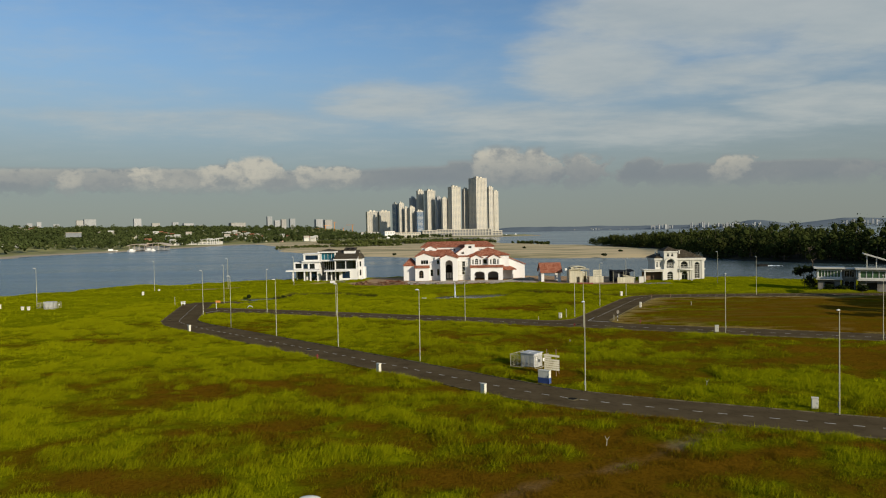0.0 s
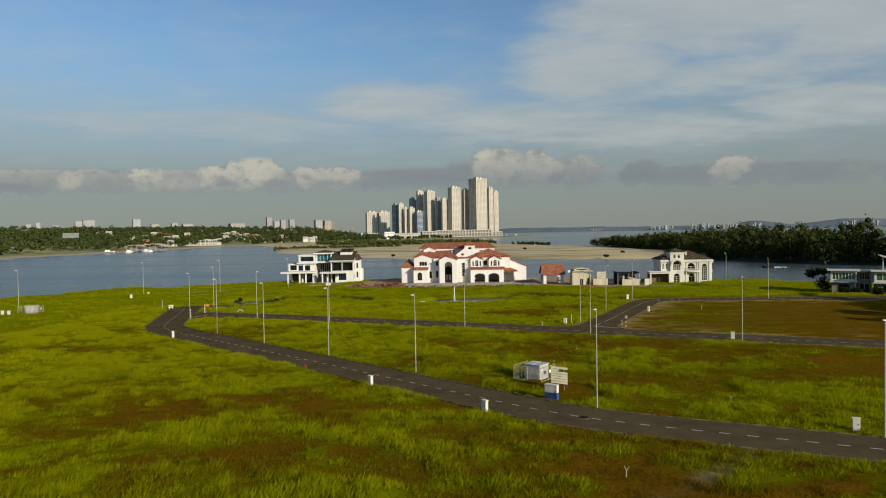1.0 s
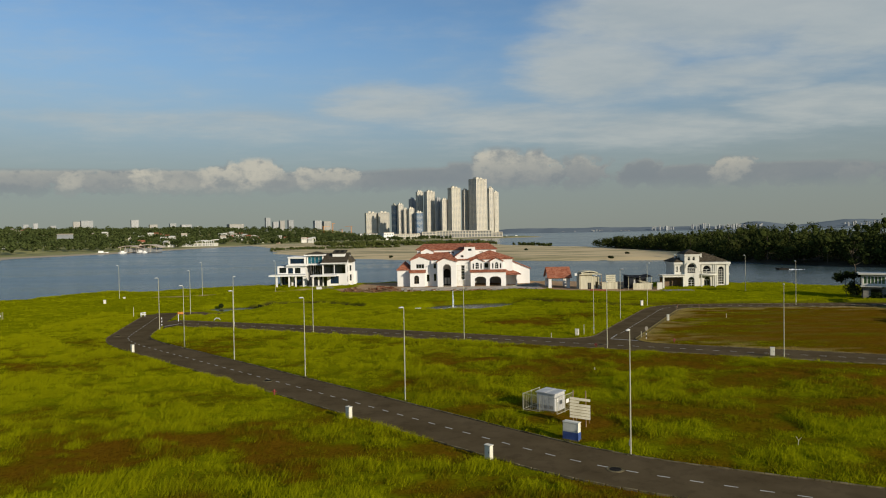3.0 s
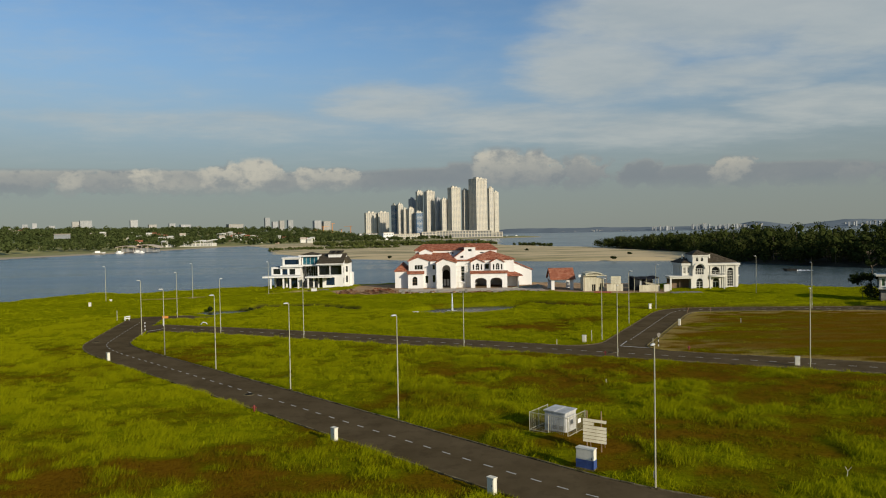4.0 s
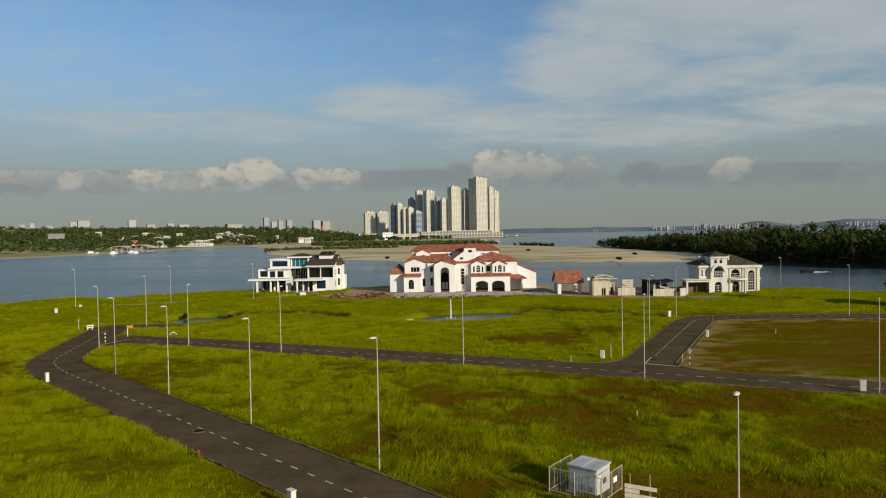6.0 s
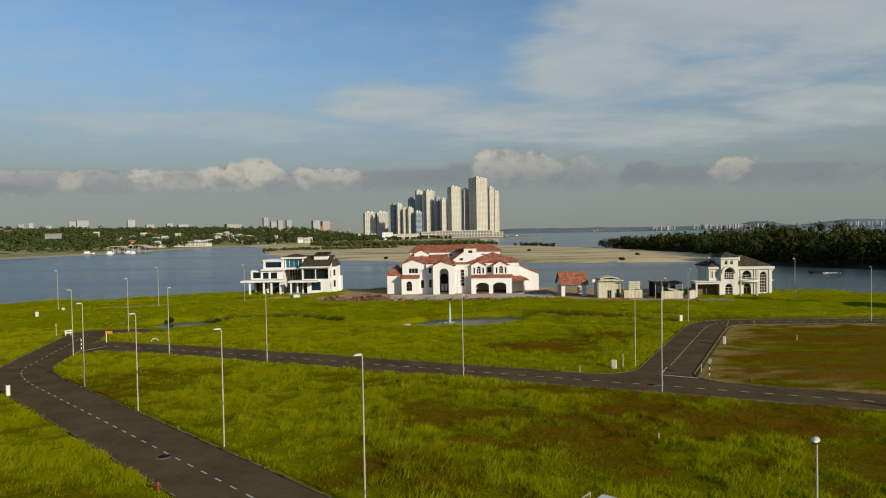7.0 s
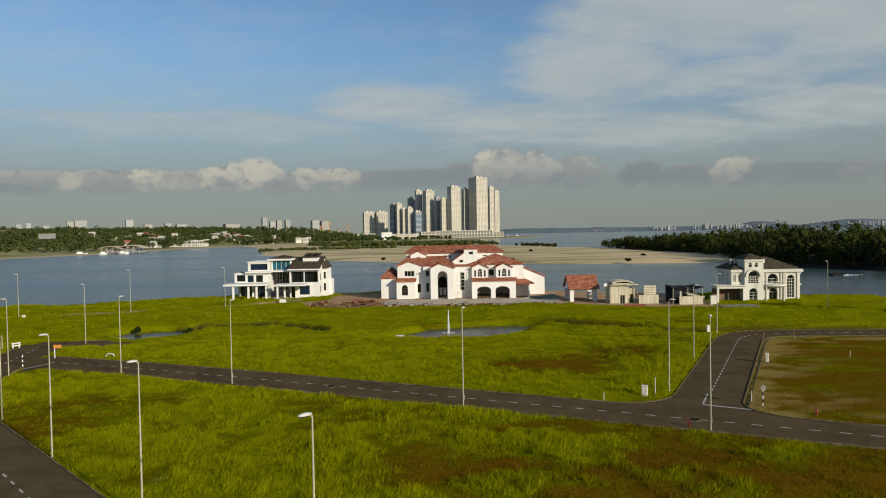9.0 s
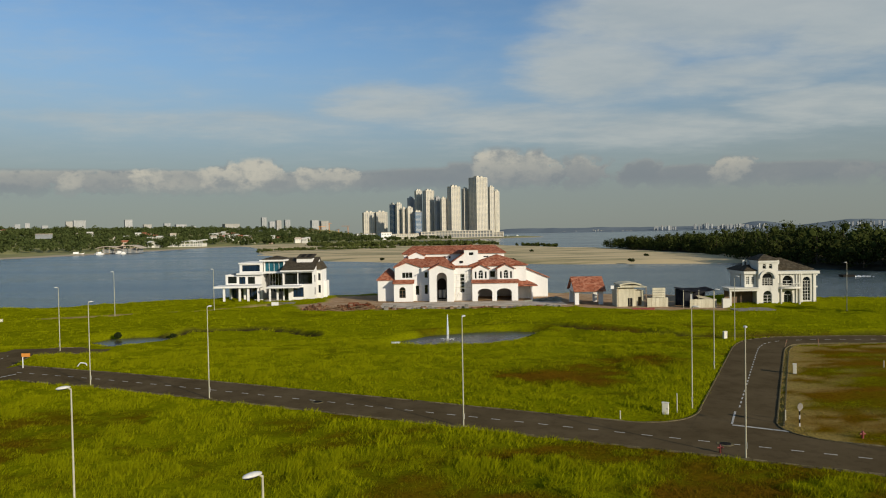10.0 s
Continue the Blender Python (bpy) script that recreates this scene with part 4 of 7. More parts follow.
# ---- white villa with terracotta roofs ----
def villa():
    v = thing("villa", 0, 0, 0.05, "large white villa with stepped terracotta roofs, under construction", "house")
    W, T, G = M_WHITE, M_TILE, M_GLASS
    # low west wing
    block(v, -13.6, -9.65, 231.8, 246, 0, 5.0, W)
    hip_roof(v, -13.6, -9.75, 231.8, 246, 5.0, 2.4, T, 0.3)
    # west block, gabled
    block(v, -9.4, -3.0, 231, 245, 0, 8.0, W, [rect(-7.7, -5.2, 5.5, 6.9), rect(-4.5, -3.55, 1.4, 3.7)], apex=(-6.4, 9.2))
    window(v, -7.7, -5.2, 5.5, 6.9, 231, G, W, 3)
    window(v, -4.5, -3.55, 1.4, 3.7, 231, G, W, 1)
    gable_roof(v, -9.4, -3.0, 231, 238, 8.0, -6.4, 9.2, T)
    block(v, -9.6, -5.0, 229.6, 230.99, 0, 4.3, W, [arch(-8.3, -6.8, 0.9, 3.5)])
    window(v, -8.3, -6.8, 0.9, 3.5, 229.6, G, M_BRONZE, 2, 2, True)
    bm = bmesh.new()
    solid(bm, [(-9.9, 229.2, 4.3), (-4.7, 229.2, 4.3), (-4.7, 230.98, 4.9), (-9.9, 230.98, 4.9)], [(-9.9, 229.2, 4.5), (-4.7, 229.2, 4.5), (-4.7, 230.98, 5.15), (-9.9, 230.98, 5.15)])
    part("roof", bm, T, v)
    # recess beside the porch
    block(v, -2.98, 4.6, 234, 245, 0, 7.9, W)
    block(v, -2.98, -1.12, 230.4, 233.98, 0, 7.9, W, [rect(-2.3, -1.45, 5.5, 7.0), rect(-2.3, -1.45, 1.6, 3.9)])
    window(v, -2.3, -1.45, 5.5, 7.0, 230.4, G, W, 1)
    window(v, -2.3, -1.45, 1.6, 3.9, 230.4, G, W, 1)
    # tall porch
    block(v, -1.1, 4.7, 228, 233.98, 0, 7.6, W, [arch(0.65, 3.05, 0.0, 6.9)], apex=(1.2, 8.7))
    gable_roof(v, -1.1, 4.7, 228, 237, 7.6, 1.2, 8.7, T)
    # Black door added in the arch; its colour stands for the interior's shade.
    door = bmesh.new()
    sheet(door, arch(0.75, 2.95, 0.1, 5.2), [rect(1.0, 1.75, 0.4, 2.4), rect(1.95, 2.7, 0.4, 2.4)], 0.1, pose(0, 233.5, 0))
    part("door", door, M_BLACK, v, "black door sheet standing in for the porch's dark interior")
    part("floor_slab", bx(-1.0, 4.6, 228.1, 234, 0.0, 0.06), M_CONC, v)
    # stair wall
    block(v, 4.72, 9.0, 230.4, 245, 0, 7.9, W, [rect(6.2, 7.3, 1.9, 6.4)])
    window(v, 6.2, 7.3, 1.9, 6.4, 230.4, G, W, 1, 5)
    bm = bmesh.new()
    for x in (5.0, 6.4, 7.8, 8.9):
        rod(bm, (x, 229.4, 0), (x, 229.4, 6.6), 0.03, 0.03, 5)
    for z in (1.6, 3.2, 4.8, 6.3):
        rod(bm, (4.9, 229.4, z), (9.0, 229.4, z), 0.03, 0.03, 5)
    rod(bm, (5.0, 229.38, 0.1), (6.4, 229.38, 3.2), 0.025, 0.025, 5)
    rod(bm, (7.8, 229.38, 3.2), (8.9, 229.38, 6.3), 0.025, 0.025, 5)
    part("scaffold", bm, M_POLE, v, "steel tube scaffold")
    # east block
    block(v, 9.02, 19.8, 228, 240, 0, 4.3, W, [arch(10.3, 13.7, 0.0, 2.95, 0.9), arch(14.8, 18.3, 0.0, 2.95, 0.9)])
    bm = bmesh.new()
    solid(bm, [(8.8, 227.6, 4.25), (20.1, 227.6, 4.25), (20.1, 229.5, 4.75), (8.8, 229.5, 4.75)], [(8.8, 227.6, 4.45), (20.1, 227.6, 4.45), (20.1, 229.5, 5.0), (8.8, 229.5, 5.0)])
    part("roof", bm, T, v)
    for x0 in (9.1, 15.1):
        c = x0 + 2.0
        block(v, x0, x0 + 4.0, 229.52, 231.98, 4.4, 7.5, W, [arch(c - 0.55, c + 0.55, 5.2, 7.2), rect(c - 1.45, c - 0.95, 5.2, 6.9), rect(c + 0.95, c + 1.45, 5.2, 6.9)], apex=(c, 8.5))
        window(v, c - 0.55, c + 0.55, 5.2, 7.2, 229.52, G, W, 2, 2, True)
        window(v, c - 1.45, c - 0.95, 5.2, 6.9, 229.52, G, W, 1)
        window(v, c + 0.95, c + 1.45, 5.2, 6.9, 229.52, G, W, 1)
        gable_roof(v, x0, x0 + 4.0, 229.52, 235, 7.5, c, 8.5, T)
    block(v, 9.05, 22.2, 232, 245, 4.35, 8.1, W, [rect(13.5, 14.8, 5.3, 6.9)])
    window(v, 13.5, 14.8, 5.3, 6.9, 232, G, W, 1)
    part("wall", bx(19.82, 22.2, 234, 245, 0, 4.34), W, v)
    bm = bmesh.new()
    solid(bm, [(19.82, 228.6, 3.3), (24.5, 228.6, 3.3), (24.5, 234.0, 3.3), (19.82, 234.0, 3.3)], [(19.82, 228.6, 3.6), (24.5, 228.6, 3.5), (24.5, 234.0, 3.6), (19.82, 234.0, 5.6)])
    part("roof", bm, T, v)
    part("wall", box(bx(20.0, 23.4, 233.2, 233.45, 0, 3.5), 23.15, 23.4, 229.4, 233.19, 0, 3.3), W, v)
    # main roofs
    hip_roof(v, -9.4, 4.7, 233.5, 246, 8.05, 2.7, T, 0.4, 3.4)
    hip_roof(v, 9.0, 22.2, 232, 246, 8.12, 2.6, T, 0.5, 4.5)
    part("roof", bx(4.3, 9.6, 230.0, 246, 7.91, 8.2), T, v)
    # top storey
    block(v, -7.6, 17.6, 238.5, 246.5, 8.2, 11.1, W, [rect(-6.2, -5.0, 9.9, 10.4), rect(2.3, 2.9, 9.7, 10.4), rect(3.6, 4.2, 9.7, 10.4), rect(12.3, 13.6, 9.9, 10.3)])
    for x0, x1, z0, z1 in ((-6.2, -5.0, 9.9, 10.4), (2.3, 2.9, 9.7, 10.4), (3.6, 4.2, 9.7, 10.4), (12.3, 13.6, 9.9, 10.3)):
        window(v, x0, x1, z0, z1, 238.5, G, W, 1)
    hip_roof(v, -7.6, 17.6, 238.5, 246.5, 11.0, 1.95, T, 0.5, 2.6)
    block(v, -6.4, -2.4, 237.4, 238.48, 8.2, 10.6, W, [rect(-4.9, -3.8, 9.5, 10.1)], apex=(-4.4, 11.5))
    window(v, -4.9, -3.8, 9.5, 10.1, 237.4, G, W, 1)
    gable_roof(v, -6.4, -2.4, 237.4, 241, 10.6, -4.4, 11.5, T, over=0.25)
    # look-out tower with a raking wall
    block(v, 7.4, 10.8, 234.4, 238.3, 7.9, 12.0, W, [rect(8.5, 9.7, 10.6, 11.4)])
    window(v, 8.5, 9.7, 10.6, 11.4, 234.4, G, W, 1)
    hip_roof(v, 7.4, 10.8, 234.4, 238.3, 12.0, 1.3, T, 0.3)
    bm = bmesh.new()
    sheet(bm, [(4.4, 8.2), (7.39, 8.2), (7.39, 11.0), (4.4, 8.9)], [rect(6.2, 7.1, 8.7, 9.3)], 0.3, pose(0, 234.3, 0))
    part("wall", bm, W, v)
    bm = bmesh.new()
    solid(bm, [(4.2, 234.0, 8.85), (7.39, 234.0, 11.05), (7.39, 238.0, 11.05), (4.2, 238.0, 8.85)], [(4.2, 234.0, 9.05), (7.39, 234.0, 11.25), (7.39, 238.0, 11.25), (4.2, 238.0, 9.05)])
    part("roof", bm, T, v)
    # east wing under a lean-to roof
    bm = bmesh.new()
    sheet(bm, [(22.22, 0), (28.2, 0), (28.2, 4.7), (22.22, 7.2)], [], 9.0, pose(0, 237, 0))
    part("wall", bm, W, v)
    bm = bmesh.new()
    solid(bm, [(22.22, 236.6, 7.25), (28.6, 236.6, 4.6), (28.6, 246.3, 4.6), (22.22, 246.3, 7.25)], [(22.22, 236.6, 7.5), (28.6, 236.6, 4.85), (28.6, 246.3, 4.85), (22.22, 246.3, 7.5)])
    part("roof", bm, T, v)


villa()


def modern_house():
    h = thing("house", 0, 6.5, 0.05, "white flat-slab modern house with blue glass and dark pitched roof", "house", "houses on the shore")
    W, B, G = M_WHITE, M_BLUEGLASS, M_GLASS
    # west block
    block(h, -52.0, -43.6, 233.5, 243, 0, 4.0, W, [rect(-51.6, -48.4, 0.1, 3.4), rect(-47.8, -44.2, 0.1, 3.4)])
    window(h, -51.6, -48.4, 0.1, 3.4, 234.6, B, G, 4)
    window(h, -47.8, -44.2, 0.1, 3.4, 234.6, B, G, 4)
    part("canopy", bx(-54.6, -43.2, 229.0, 233.48, 3.45, 3.9), W, h)
    for x in (-52.2, -48.3, -46.2, -43.7):
        part("column", bx(x - 0.22, x + 0.22, 229.6, 230.1, -0.1, 3.44), W, h)
    block(h, -52.6, -43.6, 232.5, 243, 4.02, 6.55, W, [rect(-52.0, -49.8, 4.4, 6.1), rect(-47.0, -45.2, 4.2, 6.0), rect(-49.2, -47.6, 4.2, 6.0)])
    window(h, -52.0, -49.8, 4.4, 6.1, 232.5, G, G, 2)
    window(h, -47.0, -45.2, 4.2, 6.0, 232.5, G, G, 2)
    window(h, -49.2, -47.6, 4.2, 6.0, 232.5, B, G, 2)
    part("slab", bx(-49.6, -43.0, 231.6, 243, 6.57, 6.95), W, h)
    block(h, -49.3, -43.8, 233.5, 243, 6.97, 9.2, W, [rect(-48.7, -44.2, 7.3, 8.9)])
    window(h, -48.7, -44.2, 7.3, 8.9, 233.7, B, G, 6)
    part("slab", bx(-49.5, -43.7, 233.2, 243, 9.22, 9.5), W, h)
    # glazed stair hall
    part("wall", bx(-43.58, -38.0, 240, 243, 0, 9.9), M_CONC_DARK, h)
    window(h, -43.4, -38.2, 0.1, 6.6, 237.0, G, W, 7, 1)
    part("slab", bx(-43.9, -37.8, 233.4, 240, 6.7, 7.05), W, h)
    window(h, -43.5, -38.4, 7.1, 9.6, 235.0, M_CYANGLASS, W, 4)
    part("column", bx(-43.55, -43.2, 235.0, 235.4, 7.06, 9.7), W, h)
    part("column", bx(-38.6, -38.2, 235.0, 235.4, 0, 9.7), W, h)
    part("slab", bx(-44.4, -37.9, 234.0, 243, 9.7, 10.1), W, h)
    hip_roof(h, -43.6, -38.7, 234.8, 242, 10.1, 0.9, M_DARKTILE, 0.3)
    # east block
    part("wall", bx(-43.0, -38.4, 235.0, 235.9, 0, 1.9), M_CONC_DARK, h)
    block(h, -38.0, -30.2, 231.5, 243, 0, 7.2, W, [rect(-37.6, -36.4, 0.1, 3.2), rect(-35.4, -32.8, 0.8, 3.2), rect(-37.8, -34.3, 4.0, 6.8), rect(-34.1, -30.6, 4.0, 6.8)],
          right=[rect(232.5, 234.0, 1.2, 3.0), rect(232.5, 234.0, 4.4, 6.2), rect(236, 238, 1.2, 3.0), rect(236, 238, 4.4, 6.2)])
    window(h, -37.6, -36.4, 0.1, 3.2, 231.5, G, G, 1)
    window(h, -35.4, -32.8, 0.8, 3.2, 231.5, B, G, 3)
    window(h, -37.8, -34.3, 4.0, 6.8, 232.6, G, G, 3)
    window(h, -34.1, -30.6, 4.0, 6.8, 232.6, G, G, 3)
    turn = pose(-30.2, 0, 0, 0, 0, 90)
    for y0, y1 in ((232.5, 234.0), (236, 238)):
        window(h, y0, y1, 1.2, 3.0, 0.0, B, G, 2, m=turn)
        window(h, y0, y1, 4.4, 6.2, 0.0, G, G, 2, m=turn)
    part("canopy", bx(-41.0, -33.0, 226.8, 231.48, 3.4, 3.8), W, h)
    for x, y in ((-40.2, 227.2), (-38.9, 229.5), (-36.2, 230.6)):
        part("column", bx(x - 0.2, x + 0.2, y, y + 0.4, -0.1, 3.39), W, h)
    part("slab", bx(-38.4, -29.9, 230.6, 232.0, 7.22, 7.5), W, h)
    bm = bmesh.new()
    solid(bm, [(-38.2, 231.2, 7.5), (-30.0, 231.2, 7.5), (-30.0, 240, 10.2), (-38.2, 240, 10.2)], [(-38.2, 231.2, 7.7), (-30.0, 231.2, 7.7), (-30.0, 240, 10.45), (-38.2, 240, 10.45)])
    solid(bm, [(-38.2, 240.01, 10.2), (-30.0, 240.01, 10.2), (-30.0, 243.3, 7.5), (-38.2, 243.3, 7.5)], [(-38.2, 240.01, 10.45), (-30.0, 240.01, 10.45), (-30.0, 243.3, 7.75), (-38.2, 243.3, 7.75)])
    part("roof", bm, M_DARKTILE, h)
    for x in (-38.0, -30.4):
        bm = bmesh.new()
        sheet(bm, [(231.6, 7.22), (242.9, 7.22), (240.0, 10.15)], [], 0.2, pose(x + 0.2, 0, 0, 0, 0, 90))
        part("wall", bm, W, h)
    mon = part("roof_lantern", bx(-35.4, -31.4, 236.2, 241.5, 8.8, 10.2), W, h)
    bm = bmesh.new()
    solid(bm, [(-35.6, 236.0, 10.21), (-31.2, 236.0, 10.21), (-31.2, 241.8, 11.1), (-35.6, 241.8, 11.1)], [(-35.6, 236.0, 10.4), (-31.2, 236.0, 10.4), (-31.2, 241.8, 11.3), (-35.6, 241.8, 11.3)])
    part("roof", bm, M_DARKTILE, mon)
    for x in (-34.6, -33.0):
        bm = bmesh.new()
        solid(bm, [(x, 237.0, 10.57), (x + 0.9, 237.0, 10.57), (x + 0.9, 240.8, 11.16), (x, 240.8, 11.16)], [(x, 237.0, 10.65), (x + 0.9, 237.0, 10.65), (x + 0.9, 240.8, 11.24), (x, 240.8, 11.24)])
        part("skylight", bm, M_BLACK, mon)
    # east wing
    block(h, -30.18, -29.0, 236, 243, 0, 7.4, W, [rect(-29.9, -29.3, 1.4, 3.4), rect(-29.9, -29.3, 4.6, 6.4)])
    window(h, -29.9, -29.3, 1.4, 3.4, 236, G, G, 1)
    window(h, -29.9, -29.3, 4.6, 6.4, 236, G, G, 1)
    block(h, -28.98, -28.3, 239, 243, 0, 4.2, W)
    bm = bmesh.new()
    solid(bm, [(-30.4, 235.4, 7.42), (-28.7, 235.4, 7.42), (-28.7, 243.3, 7.42), (-30.4, 243.3, 7.42)], [(-30.3, 235.6, 9.3), (-29.9, 235.6, 9.3), (-29.9, 243.1, 9.3), (-30.3, 243.1, 9.3)])
    part("roof", bm, M_DARKTILE, h)
    part("gate_post", bx(-37.4, -35.9, 217.6, 218.1, -0.1, 0.95), W, h)
    part("step", bx(-42.5, -38.5, 229.5, 234.9, -0.1, 0.25), M_CONC_DARK, h)


modern_house()


def classical_house():
    h = thing("house", 0, 0, 0.05, "cream classical house with dark hipped roof and arched windows", "house", "houses on the shore")
    C, G = M_CREAM, M_GLASS
    block(h, 64.9, 67.44, 211.5, 216.5, 0, 6.6, C, [rect(65.2, 65.8, 4.4, 6.0), rect(66.4, 67.0, 4.4, 6.0)])
    window(h, 65.2, 65.8, 4.4, 6.0, 211.5, G, C, 2, 4)
    window(h, 66.4, 67.0, 4.4, 6.0, 211.5, G, C, 2, 4)
    part("cornice", bx(64.6, 67.44, 211.1, 216.8, 6.62, 7.2), C, h)
    part("cornice", bx(64.7, 67.44, 211.2, 211.48, 4.0, 4.35), C, h)
    hip_roof(h, 64.8, 67.6, 211.2, 216, 7.22, 1.1, M_DARKTILE, 0.2)
    block(h, 64.9, 67.43, 209.3, 211.08, 3.92, 6.6, C, [rect(65.25, 65.85, 4.5, 6.1), rect(66.35, 66.95, 4.5, 6.1)])
    window(h, 65.25, 65.85, 4.5, 6.1, 209.3, G, C, 2, 4)
    window(h, 66.35, 66.95, 4.5, 6.1, 209.3, G, C, 2, 4)
    part("cornice", bx(64.6, 67.43, 208.9, 211.09, 6.62, 7.2), C, h)
    hip_roof(h, 64.9, 67.3, 209.2, 212.6, 7.21, 1.0, M_DARKTILE, 0.15)
    # middle bay and its turret
    block(h, 67.45, 71.5, 208.5, 214, 0, 8.95, C, [arch(68.2, 70.4, 4.2, 6.9), arch(68.4, 70.2, 0.3, 3.2), arch(68.3, 69.0, 7.7, 8.75), arch(69.6, 70.3, 7.7, 8.75)])
    window(h, 68.2, 70.4, 4.2, 6.9, 208.5, G, C, 4, 4, True)
    window(h, 68.4, 70.2, 0.3, 3.2, 208.5, G, C, 2, 3, True)
    window(h, 68.3, 69.0, 7.7, 8.75, 208.5, G, C, 1, 1, True)
    window(h, 69.6, 70.3, 7.7, 8.75, 208.5, G, C, 1, 1, True)
    part("cornice", bx(67.3, 71.65, 208.25, 214.3, 8.97, 9.4), C, h)
    hip_roof(h, 67.4, 71.6, 208.4, 214, 9.47, 1.25, M_DARKTILE, 0.1)
    bm = bmesh.new()
    n = 10
    for k in range(n):
        a0, a1 = math.pi * k / n, math.pi * (k + 1) / n
        pts = []
        for r, a in ((1.35, a0), (1.75, a0), (1.75, a1), (1.35, a1)):
            pts.append((69.3 + r * math.cos(a), 5.75 + r * math.sin(a)))
        solid(bm, [(x, 208.2, z) for x, z in pts], [(x, 208.49, z) for x, z in pts])
    part("moulding", bm, C, h)
    # east block with balcony
    block(h, 71.52, 79.9, 209.5, 219, 0, 6.5, C, [arch(72.9, 75.1, 4.1, 6.2), arch(73.2, 75.0, 0.1, 3.1), arch(77.1, 78.7, 0.9, 5.9)],
          right=[rect(211, 212.5, 4.2, 5.8), rect(211, 212.5, 1.2, 3.2)])
    window(h, 72.9, 75.1, 4.1, 6.2, 209.8, G, C, 2, 1, True)
    window(h, 73.2, 75.0, 0.1, 3.1, 209.8, G, C, 2, 1, True)
    window(h, 77.1, 78.7, 0.9, 5.9, 209.5, G, C, 3, 6, True)
    part("cornice", bx(71.52, 80.4, 209.0, 219.4, 6.52, 7.1), C, h)
    hip_roof(h, 64.9, 80.2, 211.5, 217.5, 7.21, 2.5, M_DARKTILE, 0.25, 5.5)
    for x in (71.7, 72.4, 75.6, 76.2, 76.6, 79.2):
        part("pilaster", bx(x, x + 0.3, 209.3, 209.49, 0.0, 6.5), C, h)
    bm = bmesh.new()
    ring = [(73.9 + 2.7 * math.cos(a), 209.49 - 1.9 * math.sin(a)) for a in [math.pi * k / 12 for k in range(13)]]
    solid(bm, [(x, y, 3.55) for x, y in ring], [(x, y, 3.95) for x, y in ring])
    part("balcony", bm, C, h)
    for k in range(1, 12):
        a = math.pi * k / 12
        b = bmesh.new()
        rod(b, (73.9 + 2.6 * math.cos(a), 209.45 - 1.8 * math.sin(a), 3.95), (73.9 + 2.6 * math.cos(a), 209.45 - 1.8 * math.sin(a), 4.6), 0.05, 0.05, 6)
        part("baluster", b, C, h)
    bm = bmesh.new()
    for k in range(12):
        a0, a1 = math.pi * k / 12, math.pi * (k + 1) / 12
        rod(bm, (73.9 + 2.6 * math.cos(a0), 209.45 - 1.8 * math.sin(a0), 4.62), (73.9 + 2.6 * math.cos(a1), 209.45 - 1.8 * math.sin(a1), 4.62), 0.06, 0.06, 6)
    part("handrail", bm, C, h)
    for x, y in ((72.0, 208.3), (75.8, 208.3)):
        b = bmesh.new()
        rod(b, (x, y, 0), (x, y, 3.54), 0.2, 0.17, 10)
        part("column", b, C, h)
    # car port
    part("canopy", bx(61.2, 67.44, 208.0, 211.48, 3.2, 3.7), C, h)
    part("cornice", bx(60.9, 67.44, 207.7, 211.4, 3.71, 3.9), C, h)
    for x in (61.3, 66.9):
        part("column", bx(x, x + 0.4, 208.1, 208.5, -0.1, 3.19), C, h)
    part("garage_door", bx(61.4, 67.3, 211.0, 211.3, 0.0, 3.19), M_BRONZE, h, "bronze-brown roller garage door")
    for x in (66.0, 66.9, 73.4):
        part("chimney", box(bx(x, x + 0.32, 212.6, 212.9, 7.6, 9.3), x - 0.05, x + 0.37, 212.55, 212.95, 9.301, 9.4), C, h)
    bay = part("bay", bx(79.92, 80.7, 211.0, 214.5, 0.0, 6.4), C, h)
    for z in (0.8, 1.7, 2.6, 4.0, 4.9):
        part("window", bx(80.702, 80.74, 211.5, 214.0, z, z + 0.65), G, bay)
    for z in (3.5, 6.0):
        part("moulding", bx(79.92, 80.9, 210.8, 214.7, z, z + 0.3), C, bay)
    part("gate_post", bx(59.2, 60.6, 206.4, 207.0, -0.1, 1.9), C, h)


classical_house()


def garage():
    g = thing("garage", 0, 0, 0.05, "open white garage with mottled terracotta tiled roof", "garage")
    for x in (31.1, 36.4):
        part("pier", bx(x, x + 0.9, 217.2, 218.0, -0.1, 2.6), M_WHITE, g)
        part("pier", bx(x, x + 0.9, 223.2, 224.0, -0.1, 2.6), M_WHITE, g)
    part("beam", bx(31.05, 37.35, 217.15, 218.05, 2.61, 3.1), M_WHITE, g)
    part("beam", bx(31.05, 37.35, 223.15, 224.05, 2.61, 3.1), M_WHITE, g)
    for x in (31.1, 37.0):
        bm = bmesh.new()
        sheet(bm, [(218.06, 2.7), (223.14, 2.7), (223.14, 3.1), (220.6, 5.55), (218.06, 3.1)], [], 0.3, pose(x + 0.3, 0, 0, 0, 0, 90))
        part("wall", bm, M_WHITE, g)
    bm = bmesh.new()
    prof = [(216.6, 2.85), (220.6, 5.7), (224.6, 2.85), (224.6, 3.1), (220.6, 5.95), (216.6, 3.1)]
    solid(bm, [(30.7, y, z) for y, z in prof], [(37.8, y, z) for y, z in prof])
    part("roof", bm, M_TILE, g)


garage()
